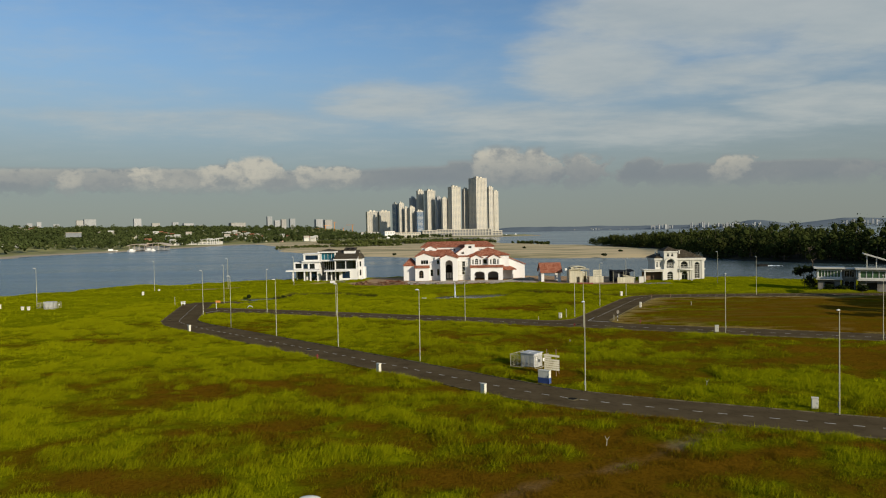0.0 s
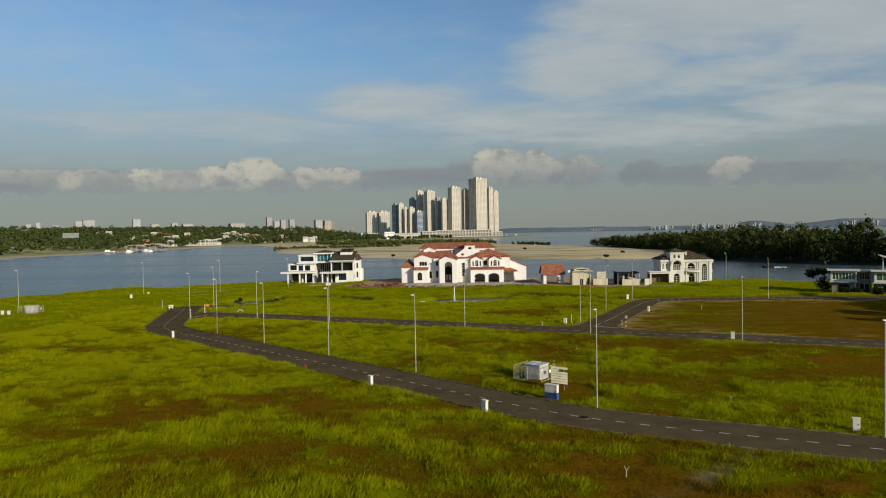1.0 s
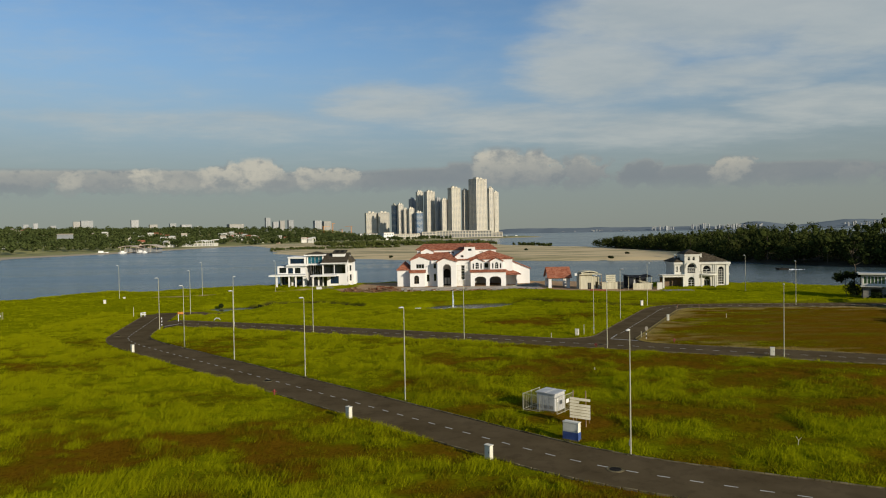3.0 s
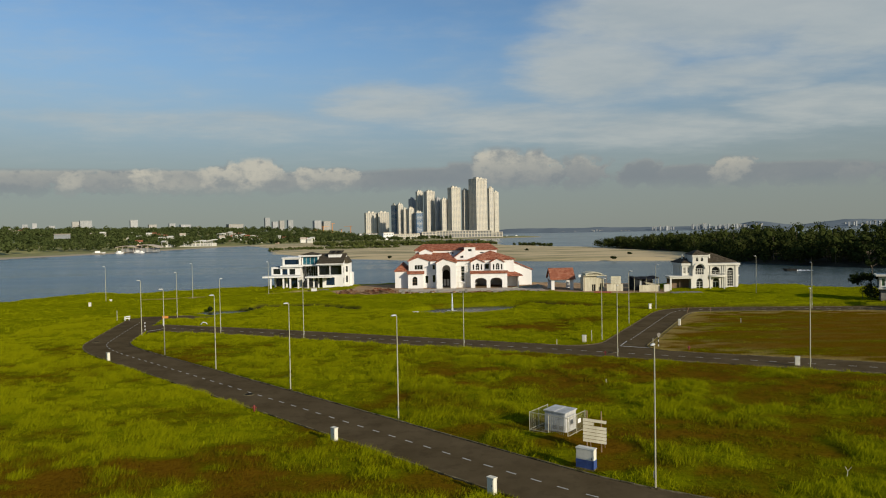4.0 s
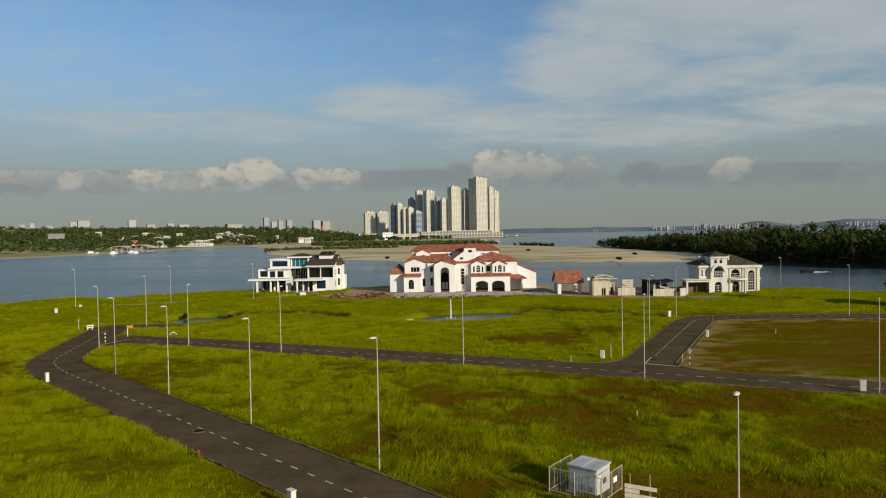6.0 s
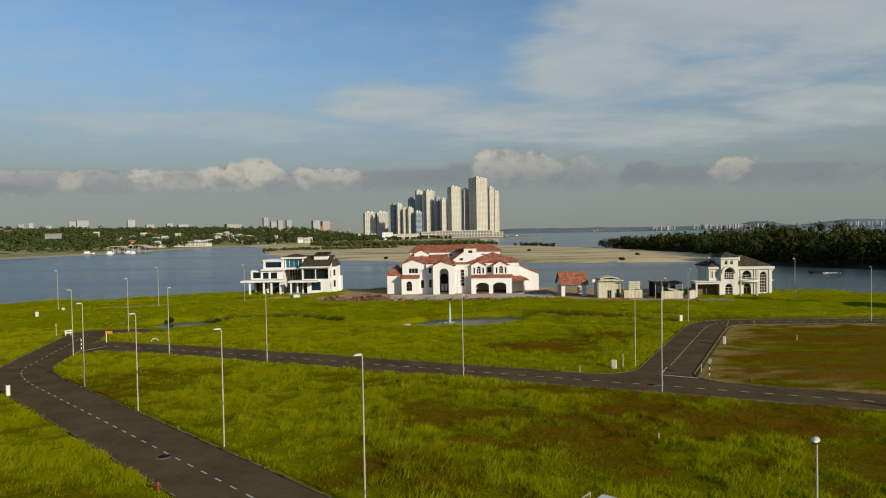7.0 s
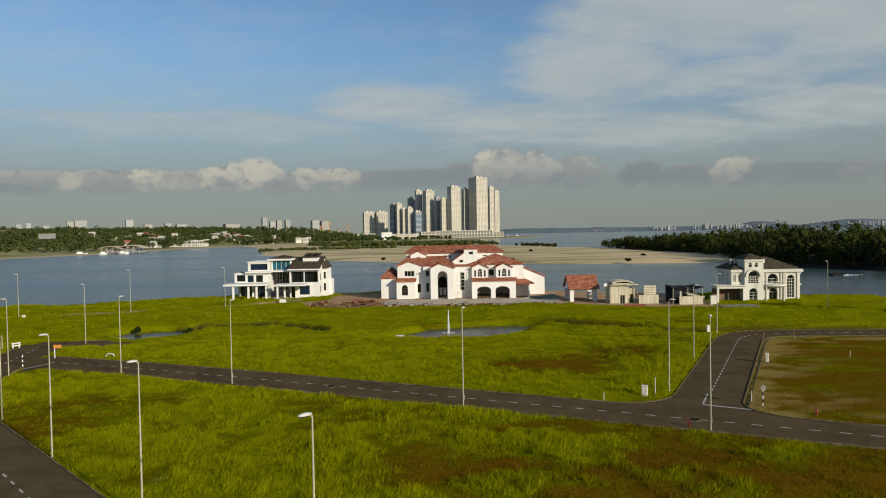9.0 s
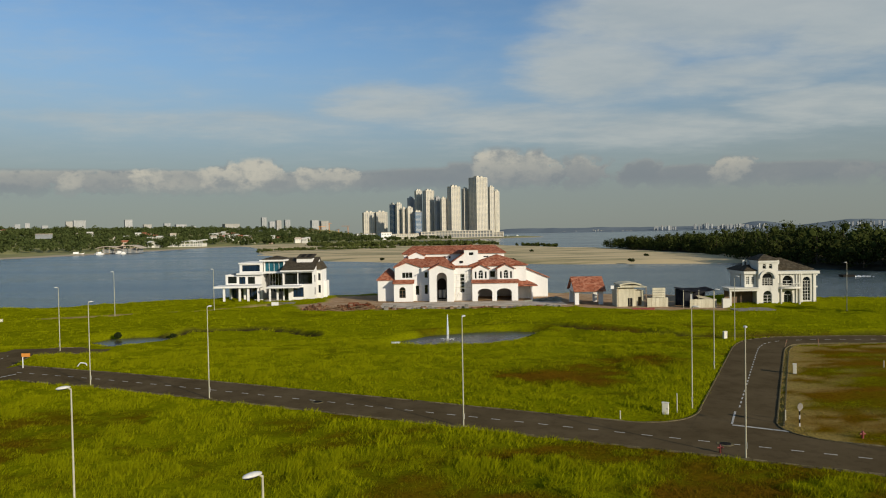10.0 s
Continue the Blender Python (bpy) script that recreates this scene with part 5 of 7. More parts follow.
# ---- site buildings between the villas ----
def site_office():
    s = thing("site_office", 0, 0, 0.03, "two-storey plywood site office with a curved white roof", "hut")
    block(s, 39.0, 42.6, 212.0, 216, 0, 4.05, M_OFFWHITE, [rect(41.3, 42.3, 0.0, 1.8)])
    block(s, 42.62, 44.8, 212.4, 216, 0, 3.3, M_OFFWHITE, [rect(43.6, 44.4, 0.1, 2.0)])
    for k in range(4):
        part("batten", bx(39.3 + 0.8 * k, 39.36 + 0.8 * k, 211.96, 211.998, 0.1, 3.6), M_OFFWHITE, s)
    bm = bmesh.new()
    prof = [(39.4, 4.5), (40.4, 4.75), (41.6, 4.85), (42.8, 4.8), (44.0, 4.5)]
    ring = prof + [(x, z + 0.28) for x, z in prof[::-1]]
    solid(bm, [(x, 211.2, z) for x, z in ring], [(x, 216.4, z) for x, z in ring])
    part("roof", bm, M_OFFWHITE, s, "curved pale sheet roof")
    part("eave_slab", bx(39.0, 45.2, 211.3, 216.3, 4.07, 4.22), M_OFFWHITE, s)
    part("roof_deck", bx(39.6, 43.8, 211.6, 216, 4.221, 4.5), M_OFFWHITE, s)
    for x in (39.05, 45.0):
        part("post", bx(x, x + 0.12, 211.5, 211.62, -0.05, 4.06), M_WOOD, s)
    part("door", bx(41.35, 42.25, 212.1, 212.16, 0.0, 1.75), M_BLACK, s)
    part("notice_board", bx(37.7, 38.4, 212.0, 212.1, 3.8, 4.5), M_WHITE, s)


site_office()


def hoarding(x0, x1, y, height, label):
    h = thing("hoarding", x0, y, 0.03, label, "fence", "site hoardings")
    n = max(3, int((x1 - x0) / 0.75))
    for k in range(n):
        a = (x1 - x0) * k / n
        part("panel", bx(a + 0.02, a + (x1 - x0) / n - 0.02, 0, 0.06, -0.05, height + 0.03 * math.sin(k * 2.1)), M_OFFWHITE, h)
    for z in (0.4, height - 0.3):
        part("rail", bx(0, x1 - x0, 0.065, 0.13, z, z + 0.09), M_WOOD, h)
    return h


hoarding(45.0, 49.4, 210.6, 1.9, "pale timber site hoarding along the villa plots")
hoarding(52.9, 58.4, 207.6, 1.75, "pale timber hoarding before a black shade tent")


def slat_board():
    b = thing("slatted_board", 46.2, 210.9, 0.03, "white slatted board raised above the site hoarding", "board")
    for x in (0.05, 2.5):
        part("post", bx(x, x + 0.12, 0, 0.12, -0.05, 4.0), M_WOOD, b)
    for k in range(4):
        part("slat", bx(0, 2.7, -0.05, -0.002, 1.95 + 0.52 * k, 2.4 + 0.52 * k), M_OFFWHITE, b)


slat_board()


def shade_tent():
    s = thing("shade_tent", 51.8, 208.4, 0.03, "open site shelter under sagging black netting", "tent")
    for x in (0, 3.2, 6.4):
        for y in (0, 5):
            part("post", bx(x, x + 0.1, y, y + 0.1, -0.05, 3.6), M_POLE, s)
    bm = bmesh.new()
    n = 8
    low = [(6.9 * k / n - 0.2, 3.75 - 0.22 * math.sin(math.pi * k / n) + 0.07 * math.sin(1.9 * k)) for k in range(n + 1)]
    ring = low + [(x, z + 0.06) for x, z in low[::-1]]
    solid(bm, [(x, -0.3, z - 0.3) for x, z in ring], [(x, 5.4, z) for x, z in ring])
    part("roof", bm, M_NET, s, "sagging black net roof")
    part("side_net", bx(0.1, 0.15, 0.1, 5.0, 0.3, 3.4), M_NET, s)
    part("front_net", bx(0.16, 1.5, 0.02, 0.06, 0.3, 3.5), M_NET, s)
    part("back_net", bx(0.15, 6.4, 5.1, 5.15, 0.0, 3.5), M_NET, s)
    bm = bmesh.new()
    solid(bm, [(3.4, 0.6, 1.9), (6.6, 0.2, 1.4), (6.6, 3.0, 1.6), (3.4, 3.0, 2.3)], [(3.4, 0.6, 2.0), (6.6, 0.2, 1.5), (6.6, 3.0, 1.7), (3.4, 3.0, 2.4)])
    part("tarpaulin", bm, M_OFFWHITE, s, "pale sloping tarpaulin")
    part("bundle", bx(0.9, 2.4, 1.0, 1.3, 1.5, 3.1), M_STEEL, s)


shade_tent()

# concrete forecourt before the white villa
fc = tagged(part("forecourt", bx(-12.0, 29.5, 217.5, 227.4, -0.05, 0.075), M_CONC), "pale dusty concrete forecourt of the villa", "pavement", kind="structure")
dv = tagged(part("driveway", bx(-43.5, -33.5, 223.0, 233.8, -0.05, 0.075), M_CONC_DARK), "grey paved drive before the modern house", "pavement", kind="structure")
tagged(part("driveway", bx(60.0, 68.0, 200.5, 208.4, -0.05, 0.075), M_CONC_DARK), "grey paved drive before the cream house", "pavement", kind="structure")


def rubble(x, y, rx, ry, h, count, seed, mat, label):
    """A heap of broken pieces in one mesh."""
    rng = random.Random(seed)
    bm = bmesh.new()
    for _ in range(count):
        a, r = rng.uniform(0, math.tau), math.sqrt(rng.random())
        px, py = rx * r * math.cos(a), ry * r * math.sin(a)
        pz = h * (1 - r) * rng.uniform(0.3, 1.0)
        s = [rng.uniform(0.07, 0.34) for _ in range(3)]
        v0 = len(bm.verts)
        box(bm, -s[0], s[0], -s[1], s[1], -s[2] * 0.5, s[2] * 0.5)
        bm.verts.ensure_lookup_table()
        bmesh.ops.transform(bm, matrix=pose(px, py, pz + 0.1, rng.uniform(-30, 30), rng.uniform(-30, 30), rng.uniform(0, 180)), verts=bm.verts[v0:])
    ob = part("rubble_heap", bm, mat)
    ob.matrix_world = pose(x, y, 0.0)
    return tagged(ob, label, "rubble", "building rubble", "stuff")


rubble(-25.0, 214.3, 4.4, 1.7, 1.7, 170, 1, M_RUBBLE, "heap of broken brick and timber on bare earth")
rubble(-19.5, 214.8, 3.4, 1.4, 1.3, 110, 2, M_RUBBLE, "low heap of broken brick on bare earth")
rubble(-14.4, 214.4, 2.3, 1.2, 2.0, 110, 3, M_RUBBLE, "tall heap of dark red broken brick on bare earth")


def plank_heap(x, y, n, seed, label):
    """A loose heap of long planks in one mesh."""
    rng = random.Random(seed)
    bm = bmesh.new()
    for k in range(n):
        v0 = len(bm.verts)
        l = rng.uniform(0.8, 2.0)
        box(bm, -l, l, -0.09, 0.09, -0.03, 0.03)
        bm.verts.ensure_lookup_table()
        bmesh.ops.transform(bm, matrix=pose(rng.uniform(-1.5, 1.5), rng.uniform(-0.6, 0.6), 0.08 + 0.03 * k, rng.uniform(-8, 8), rng.uniform(-12, 12), rng.uniform(-40, 40)), verts=bm.verts[v0:])
    ob = part("plank_heap", bm, M_WOOD)
    ob.matrix_world = pose(x, y, 0.0)
    tagged(ob, label, "timber", "building rubble", "stuff")


plank_heap(-21.8, 213.4, 22, 1, "loose heap of old formwork planks on bare earth")
plank_heap(-15.5, 213.6, 30, 2, "loose heap of old formwork planks on bare earth")
rubble(-12.2, 215.2, 1.2, 0.8, 0.9, 40, 7, M_BRONZE, "rusty brown scrap heap on bare earth")
rubble(24.0, 214.2, 3.5, 1.2, 0.5, 50, 4, M_CONC_DARK, "low heap of broken concrete on the site")


def pallet(x, y, w, h, mat, turn):
    p = thing("brick_pallet", x, y, 0.02, "shrink-stacked building blocks on a timber pallet", "pallet", "pallets along the site", turn)
    for k in (-0.42, 0.0, 0.36):
        part("runner", bx(-w / 2, w / 2, k, k + 0.08, 0.0, 0.10), M_WOOD, p)
    part("load", bx(-w / 2 + 0.05, w / 2 - 0.05, -0.42, 0.42, 0.101, h), mat, p)


rp = random.Random(9)
for k in range(24):
    px = -11.5 + 1.55 * k + rp.uniform(-0.15, 0.15)
    if 9.5 < px < 12 or rp.random() < 0.42:
        continue
    pallet(px, 213.3 + rp.uniform(-0.7, 0.7), rp.uniform(0.7, 1.3), rp.uniform(0.3, 0.95), rp.choice((M_CONC_DARK, M_WOOD, M_RUBBLE, M_CONC_DARK)), rp.uniform(-12, 12))
for k in range(5):
    rubble(-9.0 + 7.0 * k, 213.6, 3.2, 0.7, 0.45, 34, 60 + k, (M_RUBBLE, M_CONC_DARK, M_WOOD)[k % 3], "low scatter of broken blocks along the site edge")
net = tagged(part("orange_net", box(bx(40.5, 45.0, 205.6, 205.65, -0.05, 0.45), 40.5, 40.56, 205.55, 205.6, -0.05, 0.5), M_RED), "drooping dull red safety net at the site edge", "net")


# ---- scaffold tubes and rusted cages on the site ----
def tube_heap(x, y, n, rx, ry, seed, label):
    """A jumble of steel tubes and folded netting in one mesh."""
    rng = random.Random(seed)
    bm = bmesh.new()
    for k in range(n):
        cx, cy, l, a = rng.uniform(-rx, rx), rng.uniform(-ry, ry), rng.uniform(0.8, 2.4), rng.uniform(-0.5, 0.5)
        z = 0.08 + 0.5 * rng.random() * (1 - abs(cx) / (rx + 1.0))
        rod(bm, (cx - l * math.cos(a), cy - l * math.sin(a), max(0.04, z - rng.uniform(0, 0.5))), (cx + l * math.cos(a), cy + l * math.sin(a), z + rng.uniform(0, 0.5)), 0.035, 0.035, 5)
    ob = part("tube_heap", bm, M_TUBE)
    ob.matrix_world = pose(x, y, 0.05)
    return tagged(ob, label, "scaffold tubes", "building rubble", "stuff")


M_TUBE = worn("weathered_green_tube", (0.20, 0.205, 0.15), (0.40, 0.40, 0.32), 1.0, 0.9, 6.0)
tube_heap(25.9, 226.4, 46, 3.6, 0.9, 5, "jumble of grey-green scaffold tubes before the villa's wing")


def rebar_cage(x, y, w, d, h, turn):
    """A welded cage of bars: uprights and hoops."""
    c = thing("steel_cage", x, y, 0.02, "rusty red welded steel cage on the building site", "steel cage", "steel cages", turn)
    for px in (0.0, w * 0.5, w):
        for py in (0.0, d):
            part("upright", bx(px - 0.07, px + 0.07, py - 0.07, py + 0.07, -0.05, h), M_RUST, c)
    for z in (0.15, h * 0.5, h - 0.08):
        for py in (0.0, d):
            part("rail", bx(0.071, w - 0.071, py - 0.05, py + 0.05, z, z + 0.13), M_RUST, c)
        for px in (0.0, w):
            part("tie", bx(px - 0.05, px + 0.05, 0.071, d - 0.071, z, z + 0.13), M_RUST, c)
    part("sheet", bx(w * 0.52, w - 0.08, d * 0.5, d * 0.5 + 0.05, 0.1, h * 0.8), M_RUST, c)


rebar_cage(-18.2, 213.9, 2.0, 1.1, 1.5, 4)
rebar_cage(-15.9, 213.7, 1.7, 1.1, 1.25, -6)
rebar_cage(-14.0, 214.0, 1.2, 1.0, 0.9, 10)
rubble(28.5, 230.5, 2.2, 1.0, 0.7, 40, 6, M_CONC_DARK, "low dark heap of building waste by the wing")


# ---- roadside furniture ----
def cabinet(x, y, w, d, h, turn, label="white roadside cable pillar standing in the grass", blue=0.0):
    c = thing("cable_pillar", x, y, 0.0, label, "cable pillar", "cable pillars", turn)
    part("plinth", bx(-w / 2 - 0.04, w / 2 + 0.04, -d / 2 - 0.04, d / 2 + 0.04, -0.1, 0.12), M_KERB, c)
    b = bx(-w / 2, w / 2, -d / 2, d / 2, 0.121, h)
    bmesh.ops.bevel(b, geom=b.edges[:], offset=0.015, segments=1, affect="EDGES")
    body = part("body", b, M_PILLAR, c)
    part("cap", bx(-w / 2 - 0.03, w / 2 + 0.03, -d / 2 - 0.03, d / 2 + 0.03, h + 0.001, h + 0.06), M_PILLAR, c)
    part("door", bx(-w / 2 + 0.04, w / 2 - 0.04, -d / 2 - 0.02, -d / 2 - 0.001, 0.2 + blue, h - 0.06), M_PILLAR, body)
    if blue:
        part("skirt", bx(-w / 2 - 0.012, w / 2 + 0.012, -d / 2 - 0.012, d / 2 + 0.012, 0.125, 0.12 + blue), M_BLUE, c, "dark blue painted skirt")
    part("handle", bx(w / 2 - 0.13, w / 2 - 0.09, -d / 2 - 0.05, -d / 2 - 0.021, h * 0.55, h * 0.65), M_BLACK, body)
    return c


for x, y, t in ((3.9, 69.8, -45), (-8.0, 81.5, -45), (-44.7, 119.0, -45), (33.7, 61.9, -25), (43.3, 108.2, -24), (21.7, 127.4, -24), (41.3, 143.3, 63), (43.7, 167.9, 10),
                (-96.4, 155.5, 0), (-94.9, 155.3, 0), (-84.5, 191.1, 10), (-83.0, 198.4, 10), (-105.4, 161.3, 0)):
    cabinet(x, y, 0.55, 0.34, 1.12, t)
cabinet(10.85, 74.3, 1.3, 0.55, 1.45, -37, "white feeder cabinet with a blue skirt beside the road", 0.6)


def substation(x, y, turn, w, d, label):
    s = thing("substation", x, y, 0.0, label, "substation", "", turn)
    part("plinth", bx(w * 0.2, w * 0.86, d * 0.22, d, -0.1, 0.14), M_KERB, s)
    for a in ((-0.1, w + 0.1, -0.1, 0.1), (w - 0.1, w + 0.1, 0.101, d), (-0.1, 0.1, 0.101, d)):
        part("kerb_beam", bx(*a, -0.1, 0.12), M_KERB, s)
    u0, u1, v0, v1 = w * 0.26, w * 0.80, d * 0.30, d * 0.92
    b = bx(u0, u1, v0, v1, 0.141, 1.75)
    bmesh.ops.bevel(b, geom=b.edges[:], offset=0.02, segments=1, affect="EDGES")
    body = part("body", b, M_STEEL, s, "grey painted steel housing")
    um = (u0 + u1) / 2
    part("roof_panel", bx(u0 - 0.08, um - 0.02, v0 - 0.08, v1 + 0.08, 1.76, 1.86), M_STEEL, s)
    part("roof_panel", bx(um + 0.02, u1 + 0.08, v0 - 0.08, v1 + 0.08, 1.76, 1.84), M_STEEL, s)
    for k in range(3):
        a = u0 + 0.06 + (u1 - u0 - 0.1) * k / 3
        dr = part("door", bx(a, a + (u1 - u0) / 3 - 0.06, v0 - 0.03, v0 - 0.001, 0.25, 1.62), M_STEEL, body)
        for q in range(5):
            part("louvre", bx(a + 0.1, a + (u1 - u0) / 3 - 0.16, v0 - 0.045, v0 - 0.031, 0.4 + 0.07 * q, 0.43 + 0.07 * q), M_CONC_DARK, dr)
    part("notice", bx(u1 + 0.001, u1 + 0.02, v0 + 0.3, v0 + 0.6, 1.0, 1.35), M_WHITE, body)
    f = [(0, 0), (w * 0.5, 0), (w, 0), (w, d * 0.5), (w, d), (0, d), (0, d * 0.5)]
    for px, py in f:
        p = bmesh.new()
        rod(p, (px, py, 0.1), (px, py, 1.75), 0.035, 0.035, 6)
        part("fence_post", p, M_POLE, s)
    for (ax, ay), (cx, cy) in zip(f, f[1:] + f[:1]):
        if (ax, ay, cx, cy) == (w, d, 0, d):
            continue
        for z in (0.25, 1.70):
            part("rail", rod(bmesh.new(), (ax, ay, z), (cx, cy, z), 0.022, 0.022, 5), M_POLE, s)
        n = 9
        for k in range(1, n):
            qx, qy = ax + (cx - ax) * k / n, ay + (cy - ay) * k / n
            part("wire", rod(bmesh.new(), (qx, qy, 0.25), (qx, qy, 1.70), 0.007, 0.007, 3), M_POLE, s)
    part("sign_plate", bx(w + 0.03, w + 0.05, d * 0.55, d * 0.72, 0.95, 1.3), M_WHITE, s)


substation(8.0, 83.2, -38.5, 3.55, 3.0, "grey steel transformer housing in a low wire fence")
substation(-94.0, 157.0, 5, 4.0, 3.0, "grey steel transformer housing in the far meadow")


def louvre_sign():
    s = thing("sign_board", 11.4, 77.8, 0.0, "white slatted sign board on raked timber posts, back side", "sign", "", -14.0)
    s.matrix_world = pose(11.3, 77.6, -0.12, 0, 0, -14)
    for x in (0.3, 1.35):
        b = bmesh.new()
        rod(b, (x, 0.08, -0.1), (x, 0.08, 3.35), 0.05, 0.045, 6)
        part("post", b, M_WOOD, s)
        b = bmesh.new()
        rod(b, (x, 0.10, 2.3), (x + 0.3, 1.3, -0.05), 0.035, 0.035, 6)
        part("strut", b, M_WOOD, s)
    for k in range(7):
        z = 1.0 + 0.255 * k
        x1 = 1.72 if k != 5 else 0.8
        sl = bx(0.0, x1, -0.03, 0.0, 0.0, 0.215)
        bmesh.ops.transform(sl, matrix=pose(0, 0, z + 0.06, -14, 5.5), verts=sl.verts)
        part("slat", sl, M_OFFWHITE, s)


louvre_sign()


def hydrant(x, y):
    h = thing("fire_hydrant", x, y, 0.0, "small red fire hydrant at the grass edge", "hydrant", "fire hydrants")
    b = bmesh.new()
    rod(b, (0, 0, -0.05), (0, 0, 0.50), 0.09, 0.09, 10)
    part("barrel", b, M_RED, h)
    b = bmesh.new()
    rod(b, (0, 0, 0.501), (0, 0, 0.64), 0.13, 0.05, 10)
    part("cap", b, M_RED, h)
    b = bmesh.new()
    rod(b, (-0.22, 0, 0.4), (0.22, 0, 0.4), 0.06, 0.06, 8)
    part("outlet", b, M_RED, h)


for x, y in ((34.5, 119.9), (22.4, 117.2), (-17.2, 91.3)):
    hydrant(x, y)


def striped_sign(x, y, turn, h=2.0):
    s = thing("road_sign", x, y, 0.0, "grey-backed round road sign on a black and white post", "road sign", "", turn)
    for k in range(6):
        b = bmesh.new()
        rod(b, (0, 0, h * k / 6 - (0.05 if k == 0 else 0)), (0, 0, h * (k + 1) / 6), 0.05, 0.05, 8)
        part("post", b, M_BLACK if k % 2 else M_WHITE, s)
    b = bmesh.new()
    rod(b, (0, -0.075, h - 0.3), (0, -0.055, h - 0.3), 0.30, 0.30, 14)
    part("disc", b, M_CONC_DARK, s)


striped_sign(31.4, 123.3, 20)
for x, y, h in ((22.9, 127.9, 1.8), (-64.5, 163.0, 2.1), (31.2, 125.2, 0.9), (17.5, 126.6, 0.7), (18.5, 100.5, 0.5), (53.0, 146.0, 0.8)):
    m = thing("marker_post", x, y, 0.0, "short pale marker post in the grass", "post", "marker posts")
    b = bmesh.new()
    rod(b, (0, 0, -0.1), (0, 0, h), 0.055, 0.045, 8)
    part("shaft", b, M_OFFWHITE, m)
    part("cap", rod(bmesh.new(), (0, 0, h + 0.001), (0, 0, h + 0.04), 0.065, 0.03, 8), M_OFFWHITE, m)


def stalk(x, y, h, turn):
    s = thing("dead_stalk", x, y, 0.0, "pale forked dead stalk rising from the grass", "plant", "dead stalks", turn)
    part("stem", rod(bmesh.new(), (0, 0, -0.1), (0.05, 0, h * 0.7), 0.03, 0.022, 6), M_OFFWHITE, s)
    for dx_, dz_ in ((-0.16, 0.30), (0.22, 0.26)):
        part("twig", rod(bmesh.new(), (0.05, 0, h * 0.68), (0.05 + dx_, 0.02, h * 0.7 + dz_), 0.022, 0.012, 5), M_OFFWHITE, s)


stalk(12.4, 52.5, 0.75, 10)
stalk(27.5, 71.5, 0.8, -20)
for x, y, lean in ((48.6, 160.2, 0.35), (53.4, 160.4, -0.1)):
    st_ = thing("wooden_stake", x, y, 0.0, "short dark wooden stake at the mown plot's edge", "stake", "wooden stakes")
    part("shaft", rod(bmesh.new(), (0, 0, -0.1), (lean, 0, 1.1), 0.06, 0.05, 6), M_WOOD, st_)
    part("collar", rod(bmesh.new(), (lean * 0.72, 0, 0.80), (lean * 0.80, 0, 0.88), 0.075, 0.075, 6), M_RED, st_)


def striped_post(x, y, h):
    s = thing("striped_post", x, y, 0.0, "black and white striped post at the road bend", "post", "striped posts")
    for k in range(5):
        part("band", rod(bmesh.new(), (0, 0, h * k / 5 - (0.1 if k == 0 else 0)), (0, 0, h * (k + 1) / 5), 0.07, 0.07, 8), M_BLACK if k % 2 else M_WHITE, s)


striped_post(-52.8, 149.0, 1.5)


def arrow_sign(x, y, turn):
    s = thing("direction_sign", x, y, 0.0, "orange board on a white post at the road bend", "road sign", "", turn)
    b = bmesh.new()
    rod(b, (0, 0, -0.1), (0, 0, 1.9), 0.06, 0.06, 8)
    part("post", b, M_WHITE, s)
    part("board", bx(-0.1, 1.0, -0.09, -0.062, 1.45, 1.9), M_ORANGE, s)


arrow_sign(-51.8, 154.6, 0)


def barrier(x, y, turn):
    s = thing("road_barrier", x, y, 0.03, "low white road barrier at the road's end", "barrier", "", turn)
    for k in (-0.5, 0.4):
        part("leg", bx(k, k + 0.1, -0.05, 0.05, -0.05, 0.9), M_WHITE, s)
    for z in (0.35, 0.7):
        part("rail", bx(-0.65, 0.65, -0.09, -0.051, z, z + 0.16), M_WHITE, s)


barrier(-62.8, 163.6, 60)


def fountain():
    f = thing("fountain", 2.8, 174.2, -0.32, "white water jet rising from the pond", "fountain")
    b = bmesh.new()
    rng = random.Random(5)
    for k in range(260):
        u = rng.random()
        r = 0.03 + 0.17 * (1 - u) ** 0.8
        a = rng.uniform(0, math.tau)
        px, py, z = r * math.cos(a), r * math.sin(a), 3.8 * u
        rod(b, (px, py, max(0.0, z - 0.15)), (px * 0.9, py * 0.9, z + 0.15), 0.016, 0.008, 4)
    rod(b, (0, 0, 0.0), (0, 0, 3.7), 0.05, 0.02, 7)
    for k in range(40):
        a, r = rng.uniform(0, math.tau), rng.uniform(0.5, 1.3)
        rod(b, (r * math.cos(a), r * math.sin(a), 0.02), (r * math.cos(a), r * math.sin(a), 0.10), 0.03, 0.01, 4)
    part("jet", b, M_SPRAY, f)
    b = bmesh.new()
    rod(b, (0, 0, -0.1), (0, 0, 0.06), 0.7, 0.6, 16)
    part("float", b, M_CONC_DARK, f)


